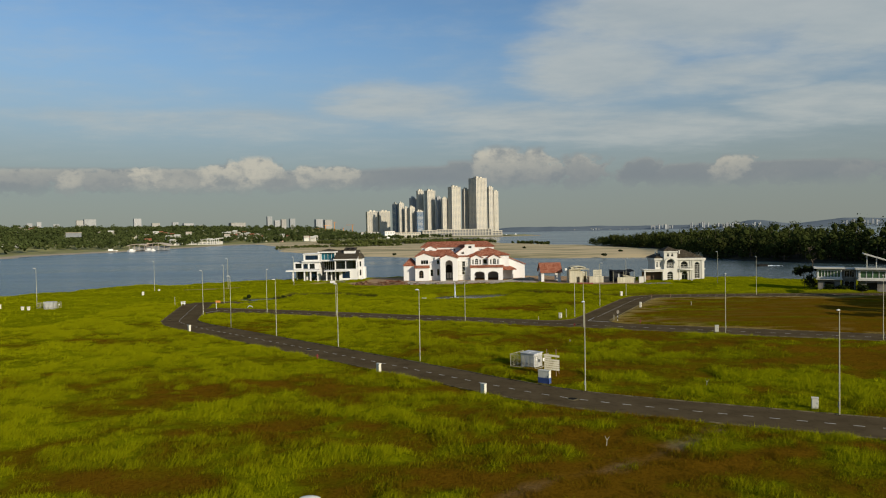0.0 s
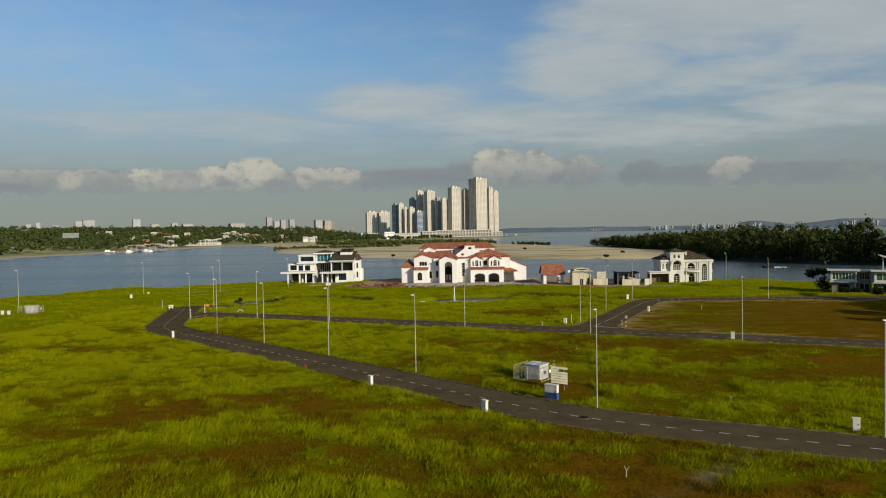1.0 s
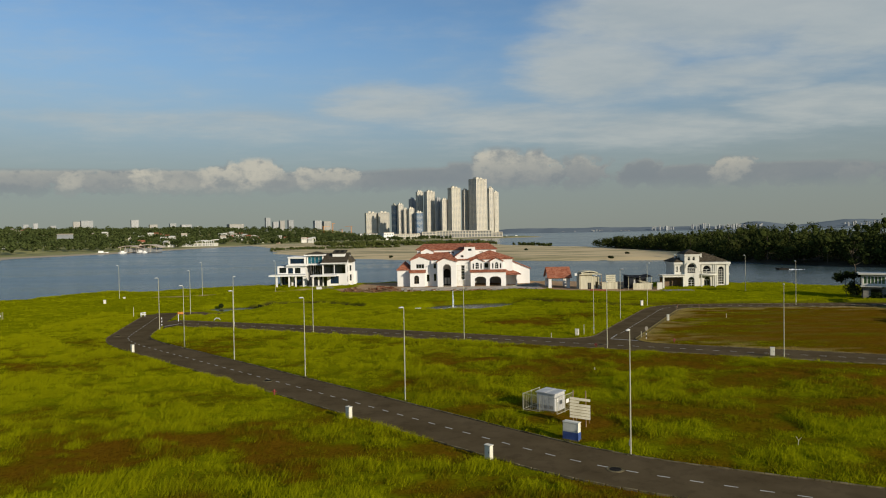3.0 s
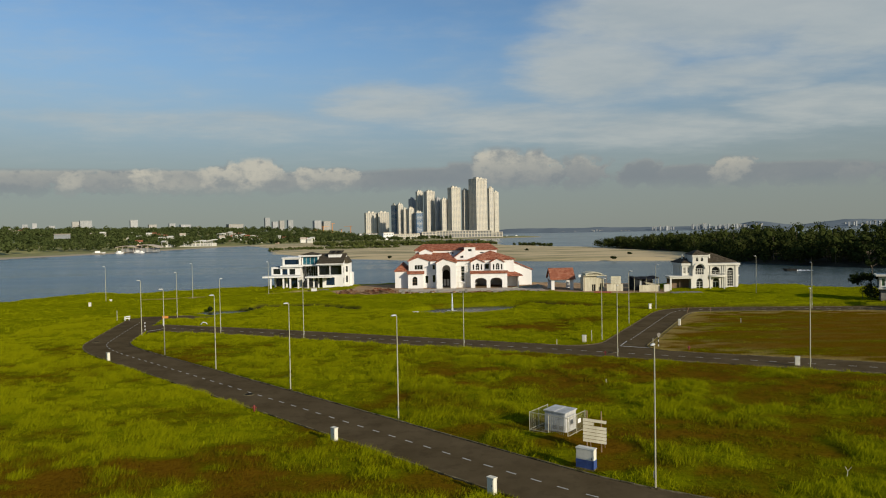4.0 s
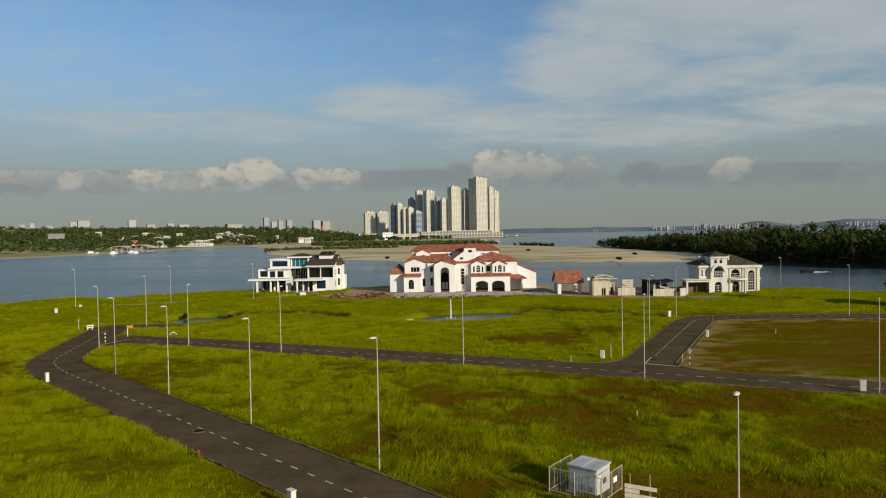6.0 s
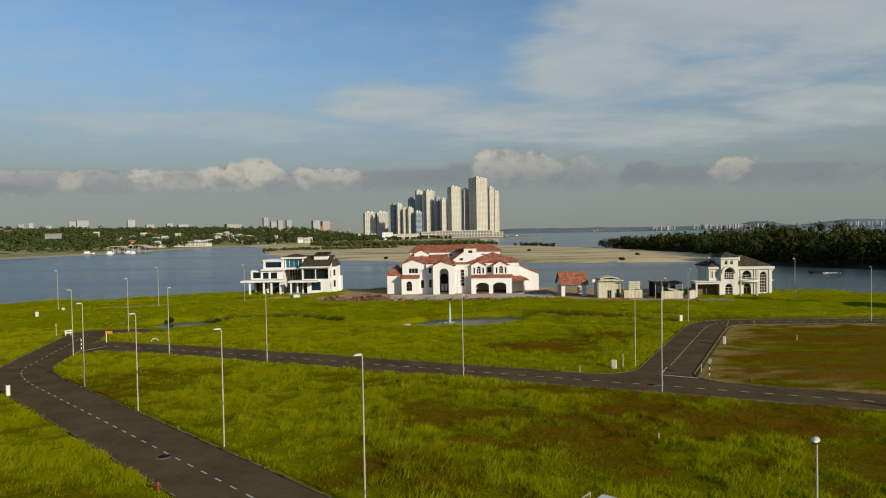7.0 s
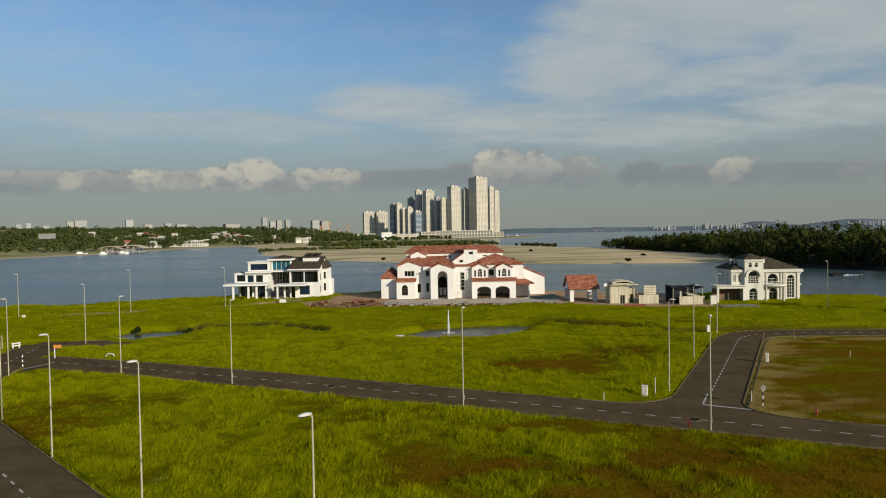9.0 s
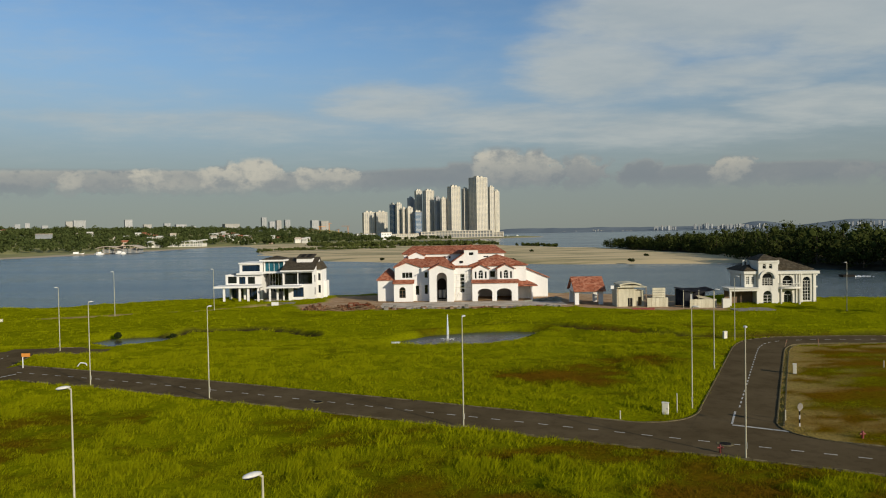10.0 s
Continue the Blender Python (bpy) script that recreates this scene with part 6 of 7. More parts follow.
fountain()
wb = thing("pump_box", -4.9, 167.7, 0.0, "low white pump box beside the pond", "box")
part("body", bx(-0.6, 0.6, -0.25, 0.25, -0.05, 0.38), M_WHITE, wb)
part("lid", bx(-0.64, 0.64, -0.29, 0.29, 0.381, 0.43), M_WHITE, wb)
sc = thing("broken_pipe", -44.2, 154.4, 0.05, "broken white plastic pipe lying in the grass", "pipe")
for k, (a, c) in enumerate((((-0.6, 0, 0), (-0.1, 0, 0.55)), ((-0.1, 0, 0.55), (0.5, 0.1, 0.45)), ((0.5, 0.1, 0.45), (0.75, 0.1, 0.05)))):
    part("length", rod(bmesh.new(), a, c, 0.06, 0.06, 8), M_WHITE, sc)


def manhole(x, y):
    m = thing("manhole", x, y, 0.036, "round iron manhole cover in a patched asphalt ring", "manhole", "manholes")
    part("ring", rod(bmesh.new(), (0, 0, -0.03), (0, 0, 0.012), 0.62, 0.62, 20), M_KERB, m)
    part("cover", rod(bmesh.new(), (0, 0, 0.0121), (0, 0, 0.022), 0.42, 0.42, 20), M_BLACK, m)


for x, y in ((12.6, 67.4), (-19.7, 98.3), (-10.3, 134.3), (23.6, 119.2), (-55.0, 136.0)):
    manhole(x, y)


# ---- house in the shade at the eastern plot ----
def glass_house():
    h = thing("house", 0, 0, 0.03, "two-storey house with green glass bays and flat white roofs", "house", "houses on the shore")
    h.matrix_world = pose(95.4, 174.6, 0.03, 0, 0, -27) @ pose(-94.6, -173.5, 0)
    C, G = M_CREAM, M_GREENGLASS
    for x0, x1, y0 in ((94.6, 100.6, 173.5), (103.6, 114.0, 171.5)):
        block(h, x0 + 0.5, x1 - 0.5, y0 + 0.8, y0 + 5, 0, 2.7, M_CONC_DARK, [rect(x0 + 2.0, x0 + 4.2, 0.0, 2.2)])
        part("slab", bx(x0, x1, y0, y0 + 5, 2.72, 3.0), C, h)
        block(h, x0 + 0.2, x1 - 0.2, y0 + 0.3, y0 + 5, 3.02, 5.5, C, [rect(x0 + 0.5, x1 - 0.5, 3.3, 5.2)], left=[rect(y0 + 1, y0 + 4, 3.4, 5.2)])
        window(h, x0 + 0.5, x1 - 0.5, 3.3, 5.2, y0 + 0.3, G, M_WHITE, 7, 1, bar=0.14)
        part("roof", bx(x0 - 0.5, x1 + 0.5, y0 - 0.5, y0 + 5.3, 5.52, 5.85), C, h)
    block(h, 100.62, 103.58, 175.5, 180, 0, 5.3, M_CONC_DARK, [rect(101, 103.2, 3.3, 5.0), rect(101, 103.2, 0.1, 2.3)])
    window(h, 101, 103.2, 3.3, 5.0, 175.5, M_GLASS, C, 4)
    window(h, 101, 103.2, 0.1, 2.3, 175.5, M_GLASS, C, 2)
    part("roof", bx(100.4, 103.8, 175.0, 180.2, 5.32, 5.5), C, h)
    bm = bmesh.new()
    solid(bm, [(105.0, 172.5, 9.2), (114.0, 172.5, 6.2), (114.0, 177, 6.2), (105.0, 177, 9.2)], [(105.0, 172.5, 9.55), (114.0, 172.5, 6.5), (114.0, 177, 6.5), (105.0, 177, 9.55)])
    part("raking_roof", bm, C, h, "white roof raking up to one side")
    for x, z in ((105.6, 8.95), (107.6, 8.3), (109.8, 7.55)):
        part("post", bx(x, x + 0.2, 173.0, 173.2, 5.86, z), C, h)
    part("wall", bx(105.8, 113.8, 174.0, 176.5, 5.86, 6.1), C, h)


glass_house()


# ---- foliage ----
def plain_mesh(name, co, quads, tris, mat):
    """A mesh from arrays of corners, four-sided and three-sided faces."""
    me = bpy.data.meshes.new(name)
    me.vertices.add(len(co))
    me.vertices.foreach_set("co", co.astype(np.float32).reshape(-1))
    me.loops.add(quads.size + tris.size)
    me.loops.foreach_set("vertex_index", np.concatenate([quads.reshape(-1), tris.reshape(-1)]).astype(np.int32))
    me.polygons.add(len(quads) + len(tris))
    me.polygons.foreach_set("loop_start", np.concatenate([np.arange(len(quads)) * 4, quads.size + np.arange(len(tris)) * 3]).astype(np.int32))
    me.polygons.foreach_set("use_smooth", np.zeros(len(quads) + len(tris), bool))
    me.update(calc_edges=True)
    me.materials.append(mat)
    return me


def leaf_mesh(name, centres, radii, per, size, mat, seed, squash=0.8, cores=False):
    """Many small leaf clumps thrown over lumpy crowns, joined in one mesh."""
    rng = np.random.default_rng(seed)
    c, r = np.asarray(centres, float), np.asarray(radii, float)
    n = len(c)
    lumps = 11 if cores else 6
    off = rng.normal(0, 1, (n, lumps, 3))
    off /= np.linalg.norm(off, axis=2)[..., None]
    off *= rng.uniform(0.25, 0.85 if cores else 0.75, (n, lumps, 1)) * r[:, None, None]
    off[..., 2] *= squash
    lr = r[:, None] * (rng.uniform(0.22, 0.50, (n, lumps)) if cores else rng.uniform(0.35, 0.62, (n, lumps)))
    pick = rng.integers(0, lumps, (n, per))
    rows = np.arange(n)[:, None]
    d = rng.normal(0, 1, (n, per, 3))
    d /= np.linalg.norm(d, axis=2)[..., None]
    p = c[:, None, :] + off[rows, pick] + d * lr[rows, pick][..., None] * (rng.uniform(0.68, 0.98, (n, per, 1)) if cores else rng.uniform(0.75, 1.08, (n, per, 1))) * np.array([1, 1, squash])
    nrm = d + rng.normal(0, 0.75, d.shape) + np.array([0, 0, 0.25])
    nrm /= np.linalg.norm(nrm, axis=2)[..., None]
    t = np.cross(nrm, rng.normal(0, 1, d.shape))
    t /= np.linalg.norm(t, axis=2)[..., None]
    b = np.cross(nrm, t)
    s = size * rng.uniform(0.6, 1.3, (n, per, 1)) * (0.6 + 0.4 * (r / r.mean()))[:, None, None]
    q = np.stack([p - t * s, p - b * s * 0.7, p + t * s, p + b * s * 0.7], 2).reshape(-1, 3)
    m = n * per
    if cores:
        # dense inner foliage: each lump has a faceted, uneven heart 
        ico = bmesh.new()
        bmesh.ops.create_icosphere(ico, subdivisions=1, radius=1.0)
        ball = np.array([v.co[:] for v in ico.verts])
        tri = np.array([[v.index for v in f.verts] for f in ico.faces])
        ico.free()
        wob = rng.uniform(0.25, 0.52, (n, lumps, len(ball), 1))
        hv = (c[:, None, None, :] + off[:, :, None, :] + ball * wob * lr[:, :, None, None] * np.array([1, 1, squash])).reshape(-1, 3)
        hf = (np.arange(n * lumps)[:, None, None] * len(ball) + tri[None]).reshape(-1, 3)
        return plain_mesh(name, np.concatenate([q, hv]), np.arange(4 * m).reshape(-1, 4), hf + 4 * m, mat)
    q = q.astype(np.float32)
    me = bpy.data.meshes.new(name)
    me.vertices.add(4 * m)
    me.vertices.foreach_set("co", q.reshape(-1))
    me.loops.add(4 * m)
    me.loops.foreach_set("vertex_index", np.arange(4 * m, dtype=np.int32))
    me.polygons.add(m)
    me.polygons.foreach_set("loop_start", np.arange(0, 4 * m, 4, dtype=np.int32))
    me.update(calc_edges=True)
    me.materials.append(mat)
    return me


def tree(x, y, height, crown, label, mat, seed, z=0.0, bare=0.5, per=420, size=0.28):
    """A tapered trunk with limbs and a leafy crown."""
    rng = random.Random(seed)
    t = thing("tree", x, y, z, label, "tree", "trees")
    bm = bmesh.new()
    pts = [Vector((0, 0, -0.3))]
    for k in range(1, 6):
        pts.append(Vector((rng.uniform(-0.2, 0.2) * k * 0.5, rng.uniform(-0.2, 0.2) * k * 0.5, height * 0.9 * k / 5)))
    for k in range(5):
        rod(bm, pts[k], pts[k + 1], 0.030 * height * (1 - 0.16 * k) * 0.55, 0.030 * height * (1 - 0.16 * (k + 1)) * 0.55, 8)
    part("trunk", bm, M_BARK, t)
    cs, rs = [], []
    for k in range(9):
        h = height * rng.uniform(bare, 0.92)
        base = pts[min(4, int(h / height * 5))]
        a = rng.uniform(0, math.tau)
        tip = Vector((base.x + crown * rng.uniform(0.4, 0.9) * math.cos(a), base.y + crown * rng.uniform(0.4, 0.9) * math.sin(a), h + rng.uniform(0, 1.0)))
        lb = bmesh.new()
        rod(lb, (base.x, base.y, h - 0.8), tip, 0.012 * height * 0.5, 0.03, 6)
        part("limb", lb, M_BARK, t)
        cs.append(tip)
        rs.append(crown * rng.uniform(0.35, 0.6))
    cs.append(Vector((pts[-1].x, pts[-1].y, height * 0.93)))
    rs.append(crown * 0.45)
    ob = new("crown", leaf_mesh("crown", cs, rs, per // 5, size, mat, seed, 0.75))
    ob.parent = t
    return t


tree(97.6, 180.6, 12.5, 2.2, "tall thin tree with a sparse crown beside the glass house", M_LEAF_DARK, 3, bare=0.45, per=300)
# Unseen trees east of the view, added so their shade falls on the plot.
for k, (x, y, h) in enumerate(((104, 112, 13), (112, 106, 14), (118, 115, 15), (109, 121, 11), (124, 110, 16), (100, 104, 11), (116, 125, 13), (114, 142, 12), (110, 137, 10))):
    tree(x, y, h, 4.2, "tall leafy tree out of view, added to shade the mown plot", M_LEAF_DARK, 60 + k, bare=0.25, per=900, size=0.5)
tree(95.0, 179.5, 5.6, 2.4, "spreading dark tree beside the glass house", M_LEAF_DARK, 4, bare=0.55, per=500)


def bush(x, y, r, h, label, mat, seed, group=""):
    b = thing("bush", x, y, 0.0, label, "bush", group)
    st = bmesh.new()
    for k in range(4):
        rod(st, (0, 0, -0.1), (r * 0.4 * math.cos(k * 1.7), r * 0.4 * math.sin(k * 1.7), h * 0.6), 0.05, 0.02, 5)
    part("stems", st, M_BARK, b)
    ob = new("leaves", leaf_mesh("leaves", [(0, 0, h * 0.5), (r * 0.4, 0, h * 0.4), (-r * 0.4, 0.2, h * 0.45)], [r, r * 0.8, r * 0.8], 500, 0.16, mat, seed, h / (2 * r)))
    ob.parent = b


bush(95.4, 177.0, 2.0, 4.4, "dense dark clipped bush beside the glass house", M_LEAF_DARK, 11, "bushes by the glass house")
bush(97.0, 171.6, 1.1, 1.8, "low dark hedge bush before the glass house", M_LEAF_DARK, 12, "bushes by the glass house")
bush(99.6, 170.0, 1.3, 2.0, "low dark hedge bush before the glass house", M_LEAF_DARK, 13, "bushes by the glass house")
bush(103.0, 167.6, 1.4, 2.2, "low dark hedge bush before the glass house", M_LEAF_DARK, 14, "bushes by the glass house")
bush(-51.5, 179.4, 0.5, 0.9, "small dark bush on the pond's edge", M_LEAF_DARK, 15)
bush(-42.5, 179.6, 0.6, 0.5, "low dark bush on the pond's edge", M_LEAF_DARK, 16)

# ---- sand bank ----
BANK = [(-192, 755), (-150, 640), (-68, 497), (-13, 455), (74, 418), (150, 396), (215, 405), (175, 560), (152, 690), (85, 850), (60, 1000), (-40, 1150), (-290, 1260), (-330, 1150), (-215, 900)]


def bank_height(x, y):
    e = inside_plan(x, y, BANK) + 26 * (fbm(x / 60.0, y / 60.0, 71, 3) - 0.5)
    return -1.9 + 1.9 * np.clip((e + 6) / 26.0, 0, 1) + 0.5 * fbm(x / 40.0, y / 40.0, 73, 3) * np.clip(e / 20, 0, 1)


tagged(grid_sheet("sandbank", np.arange(-360, 240, 6.0), np.arange(380, 1290, 8.0), bank_height, [M_SAND]), "pale tidal sandbank with thin green patches", "sandbank", kind="structure")


def scatter(poly, count, seed, margin=3.0, extra=None):
    rng = np.random.default_rng(seed)
    p = np.array(poly)
    x, y = rng.uniform(p[:, 0].min(), p[:, 0].max(), count), rng.uniform(p[:, 1].min(), p[:, 1].max(), count)
    ok = inside_plan(x, y, list(poly)) > margin
    if extra is not None:
        ok &= extra(x, y)
    return x[ok], y[ok], rng


def woods(name, poly, count, hfun, base, spread, per, size, mat, seed, label, margin=3.0, extra=None, trunks=True, squash=0.8, cores=False):
    x, y, rng = scatter(poly, count, seed, margin, extra)
    h = hfun(x, y) * rng.uniform(0.72, 1.15, len(x))
    z0 = base(x, y)
    r = np.maximum(h * spread, 0.6) * rng.uniform(0.8, 1.25, len(x))
    ob = tagged(new(name, leaf_mesh(name, np.stack([x, y, z0 + h - r * squash], -1), r, per, size, mat, seed, squash, cores)), label, "woods", kind="stuff")
    if trunks:
        bm = bmesh.new()
        for k in range(0, len(x)):
            rod(bm, (x[k], y[k], z0[k] - 0.5), (x[k], y[k], z0[k] + h[k] - r[k] * 0.6), 0.010 * h[k], 0.006 * h[k], 5)
        tr_ = part("trunks", bm, M_BARK, ob)
        tagged(tr_, kind="stuff")
    return ob


woods("shrubs", [(-185, 745), (-60, 770), (-40, 805), (-120, 815), (-190, 790)], 260, lambda x, y: 3.0 + 0 * x, lambda x, y: -0.4 + 0 * x, 0.7, 40, 1.0, M_SHRUB, 21, "low green scrub on the sandbank", 1.0, None, False)
woods("shrubs", [(-140, 900), (0, 880), (70, 850), (60, 960), (-60, 1060), (-200, 1050)], 700, lambda x, y: 5.5 + 0 * x, lambda x, y: -0.2 + 0 * x, 0.7, 40, 1.3, M_SHRUB, 22, "thick green scrub at the back of the sandbank", 1.0, None, False)
woods("shrubs", [(75, 800), (115, 735), (125, 760), (90, 850)], 90, lambda x, y: 3.5 + 0 * x, lambda x, y: -0.3 + 0 * x, 0.7, 40, 1.0, M_LEAF, 23, "dark scrub at the sandbank's edge", 1.0, None, False)
for k, (x, y) in enumerate(((96, 408), (40, 435), (122, 470), (70, 590), (-34, 470))):
    bush(x, y, 1.5, 2.0, "lone dark bush on the sandbank", M_LEAF_DARK, 40 + k, "bushes on the sandbank")

# ---- wooded headland to the east ----
HEAD = [(141, 655), (160, 560), (168, 500), (150, 392), (158, 350), (176, 318), (205, 280), (262, 240), (420, 200), (1200, 120), (1200, 700), (500, 760), (190, 690)]


def head_height(x, y):
    e = inside_plan(x, y, HEAD) + 8 * (fbm(x / 20.0, y / 20.0, 81, 3) - 0.5)
    return -2.4 + 2.6 * np.clip((e + 4) / 9.0, 0, 1) + 3.0 * np.clip((e - 15) / 70.0, 0, 1)


tagged(grid_sheet("headland", np.r_[np.arange(110, 420, 5.0), np.arange(420, 1260, 40.0)], np.arange(100, 790, 6.0), head_height, [M_MUD]), "low muddy headland under dense mangrove woods", "land", kind="structure")
woods("woods", HEAD, 9800, lambda x, y: 1.3 + np.clip(8.5 + (655 - y) * 0.030, 8.0, 16.0) + 1.5 * np.clip((x - 180) / 60, 0, 1), head_height, 0.48, 400, 0.38, M_LEAF, 31, "dense dark mangrove woods along the far bank", 2.0,
      lambda x, y: (inside_plan(x, y, HEAD) < 48) & (x < 0.68 * y + 70) & (y > 150) & (y < 660), True, 1.0, True)

woods("woods", HEAD, 24000, lambda x, y: 6.5 + 3.0 * fbm(x / 15.0, y / 15.0, 83, 2), head_height, 0.60, 110, 0.5, M_LEAF, 33, "low mangrove fringe along the bank", -1.0,
      lambda x, y: (inside_plan(x, y, HEAD) < 16) & (x < 0.68 * y + 70) & (y > 150) & (y < 660), False)

# ---- settled coast to the west ----
COAST = [(-1500, 380), (-430, 500), (-374, 585), (-394, 640), (-382, 674), (-363, 750), (-353, 879), (-338, 1062), (-291, 1154), (-230, 1300), (-60, 1480), (120, 1640), (262, 1800), (262, 2100), (-200, 2600), (-1500, 2600)]


def coast_height(x, y):
    e = inside_plan(x, y, COAST)
    hill = np.clip((e - 70) / 420.0, 0, 1) * (14 + 22 * fbm(x / 260.0, y / 260.0, 91, 3)) * np.clip((-160 - x) / 160, 0, 1)
    return -2.4 + 2.7 * np.clip((e + 3) / 7.0, 0, 1) + hill


tagged(grid_sheet("coast", np.arange(-1500, 300, 14.0), np.arange(370, 2620, 16.0), coast_height, [M_SHORE]), "low green coast rising to wooded hills", "land", kind="structure")
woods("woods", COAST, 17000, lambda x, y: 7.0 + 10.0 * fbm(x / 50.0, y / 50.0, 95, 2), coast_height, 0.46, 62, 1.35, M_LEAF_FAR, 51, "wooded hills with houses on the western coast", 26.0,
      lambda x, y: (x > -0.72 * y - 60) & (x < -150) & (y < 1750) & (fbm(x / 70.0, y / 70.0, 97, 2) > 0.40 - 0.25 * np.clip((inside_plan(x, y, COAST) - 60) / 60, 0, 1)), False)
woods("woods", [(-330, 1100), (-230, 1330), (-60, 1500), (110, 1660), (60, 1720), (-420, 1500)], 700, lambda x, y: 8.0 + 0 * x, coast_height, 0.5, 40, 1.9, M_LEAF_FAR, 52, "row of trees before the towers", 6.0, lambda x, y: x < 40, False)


# ---- far hills ----
def hill_height(x, y):
    prof = 18 + 26 * fbm(x / 260.0, y / 900.0, 101, 4) + 17 * np.exp(-(((x - 2085) / 120) ** 2)) + 22 * np.clip((x - 2350) / 300, 0, 1)
    return -3 + prof * np.exp(-(((y - 4550) / 190) ** 2)) * np.clip((x - 180) / 250, 0, 1)


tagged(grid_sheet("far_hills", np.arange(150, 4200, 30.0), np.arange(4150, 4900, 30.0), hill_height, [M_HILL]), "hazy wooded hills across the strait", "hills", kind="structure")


# ---- towers and far buildings ----
def tower(x, y, left, right, height, label, body=None, glazed=False, turn=40.0, floors=None, z=0.5, group="tower blocks", crown=True):
    """A tower turned so that two faces show: left and right are those faces' widths across the view."""
    t = thing("tower_block", x, y, z, label, "tower", group, turn)
    a = radians(turn)
    w, d = right / math.cos(a), left / math.sin(a)
    body = body or M_TOWER
    floors = floors or int(height / 3.2)
    part("core", bx(0.6, w - 0.6, 0.6, d - 0.6, -2, height - 0.5), M_TOWER_BLUE if glazed else M_TOWER_WIN, t)
    bm = bmesh.new()
    for k in range(floors):
        zz = height * k / floors
        box(bm, 0.35, w - 0.35, 0.35, d - 0.35, zz, zz + (0.8 if glazed else 1.45))
    tagged(part("facade", bm, body, t), kind="stuff")
    if not glazed:
        n, m = max(2, int(w / 5.5)), max(2, int(d / 5.5))
        for k in range(n + 1):
            px = (w - 1.6) * k / n
            part("pier", bx(px, px + 1.6, -0.25, 0.9, -2, height), body, t)
        for k in range(1, m + 1):
            py = (d - 1.6) * k / m
            part("pier", bx(-0.25, 0.9, py, py + 1.6, -2, height), body, t)
    else:
        for px, py in ((0, 0), (w - 1, 0), (0, d - 1), (w - 1, d - 1)):
            part("pier", bx(px, px + 1, py, py + 1, -2, height), M_TOWER_BLUE, t)
    part("roof", bx(0, w, 0, d, height + 0.01, height + 1.5), body, t)
    if crown:
        part("plant_room", bx(w * 0.25, w * 0.45, d * 0.3, d * 0.7, height + 1.51, height + 6), body, t)
        part("plant_room", bx(w * 0.6, w * 0.78, d * 0.3, d * 0.7, height + 1.51, height + 5), body, t)
    return t


def far_x(px, y):
    return (px - 784) * y / 1207.3


PALE, GREY = "pale beige residential tower on the waterfront", "grey-sided residential tower on the waterfront"
BLUE = "blue-glazed tower on the waterfront"
for px, lw, rw, top, y, lab, mat, gl in ((691.5, 8, 2.5, 364, 1890, BLUE, None, True), (702, 3, 8, 363, 1880, PALE, None, False), (713, 2, 6, 371, 1875, PALE, None, False),
                                         (721, 3, 8.5, 370, 1870, PALE, None, False), (733, 4, 11, 377, 1860, BLUE, None, True), (723, 5, 8, 353, 1990, GREY, M_TOWER_SHADE, False),
                                         (736, 3, 10, 340, 1960, PALE, None, False), (750, 6, 14, 340, 1930, PALE, None, False), (770.5, 3, 7, 352, 1920, GREY, M_TOWER_SHADE, False), (780, 3, 10.5, 354, 1905, PALE, None, False),
                                         (793, 7, 16, 333, 1900, PALE, None, False), (818, 4, 9, 337, 1930, PALE, None, False), (831, 13, 20, 317, 1900, PALE, None, False), (864, 3, 8, 334, 1925, PALE, None, False), (874, 2, 8, 341, 1950, PALE, None, False)):
    hz = 410.4 + 0.0169 * (784 - px)
    m_px = (y - 37) / 1207.3
    lw_m, rw_m = lw * m_px, rw * m_px
    tower(1.5 + (px - 784) * m_px + lw_m, y, lw_m, rw_m, 16.7 + (hz - top) * m_px, lab, mat, gl)
for px in (642, 664):
    m_px = 1.58
    t_ = tower((px - 784) * m_px + 8, 1960, 8, 30, 16 + (412.5 - 377) * m_px, "paired pale apartment slab with a dark crown", None, False, 14.0)
    part("crown_frame", bx(2, 24, 2, 12, 63.6, 68), M_TOWER_SHADE, t_)

pod = thing("podium", 0, 0, 0.3, "long white colonnaded podium under the towers", "podium")
for x0, x1, h in ((-55, -18, 17), (-17, 132, 19), (133, 160, 14)):
    part("hall", bx(x0, x1, 1846, 1880, -1, h - 2), M_TOWER_WIN, pod)
    for z in (0.2, h * 0.5, h - 2):
        part("slab", bx(x0 - 0.5, x1 + 0.5, 1843, 1881, z, z + 1.9), M_TOWER, pod)
    n = int((x1 - x0) / 7.5)
    for k in range(n + 1):
        part("pier", bx(x0 + (x1 - x0 - 2.2) * k / n, x0 + (x1 - x0 - 2.2) * k / n + 2.2, 1843.5, 1846.5, -1, h), M_TOWER, pod)
tagged(part("sea_wall", bx(-150, 185, 1790, 1900, -2.5, 0.3), M_CONC), "pale stone sea wall before the towers", "sea wall", kind="structure")


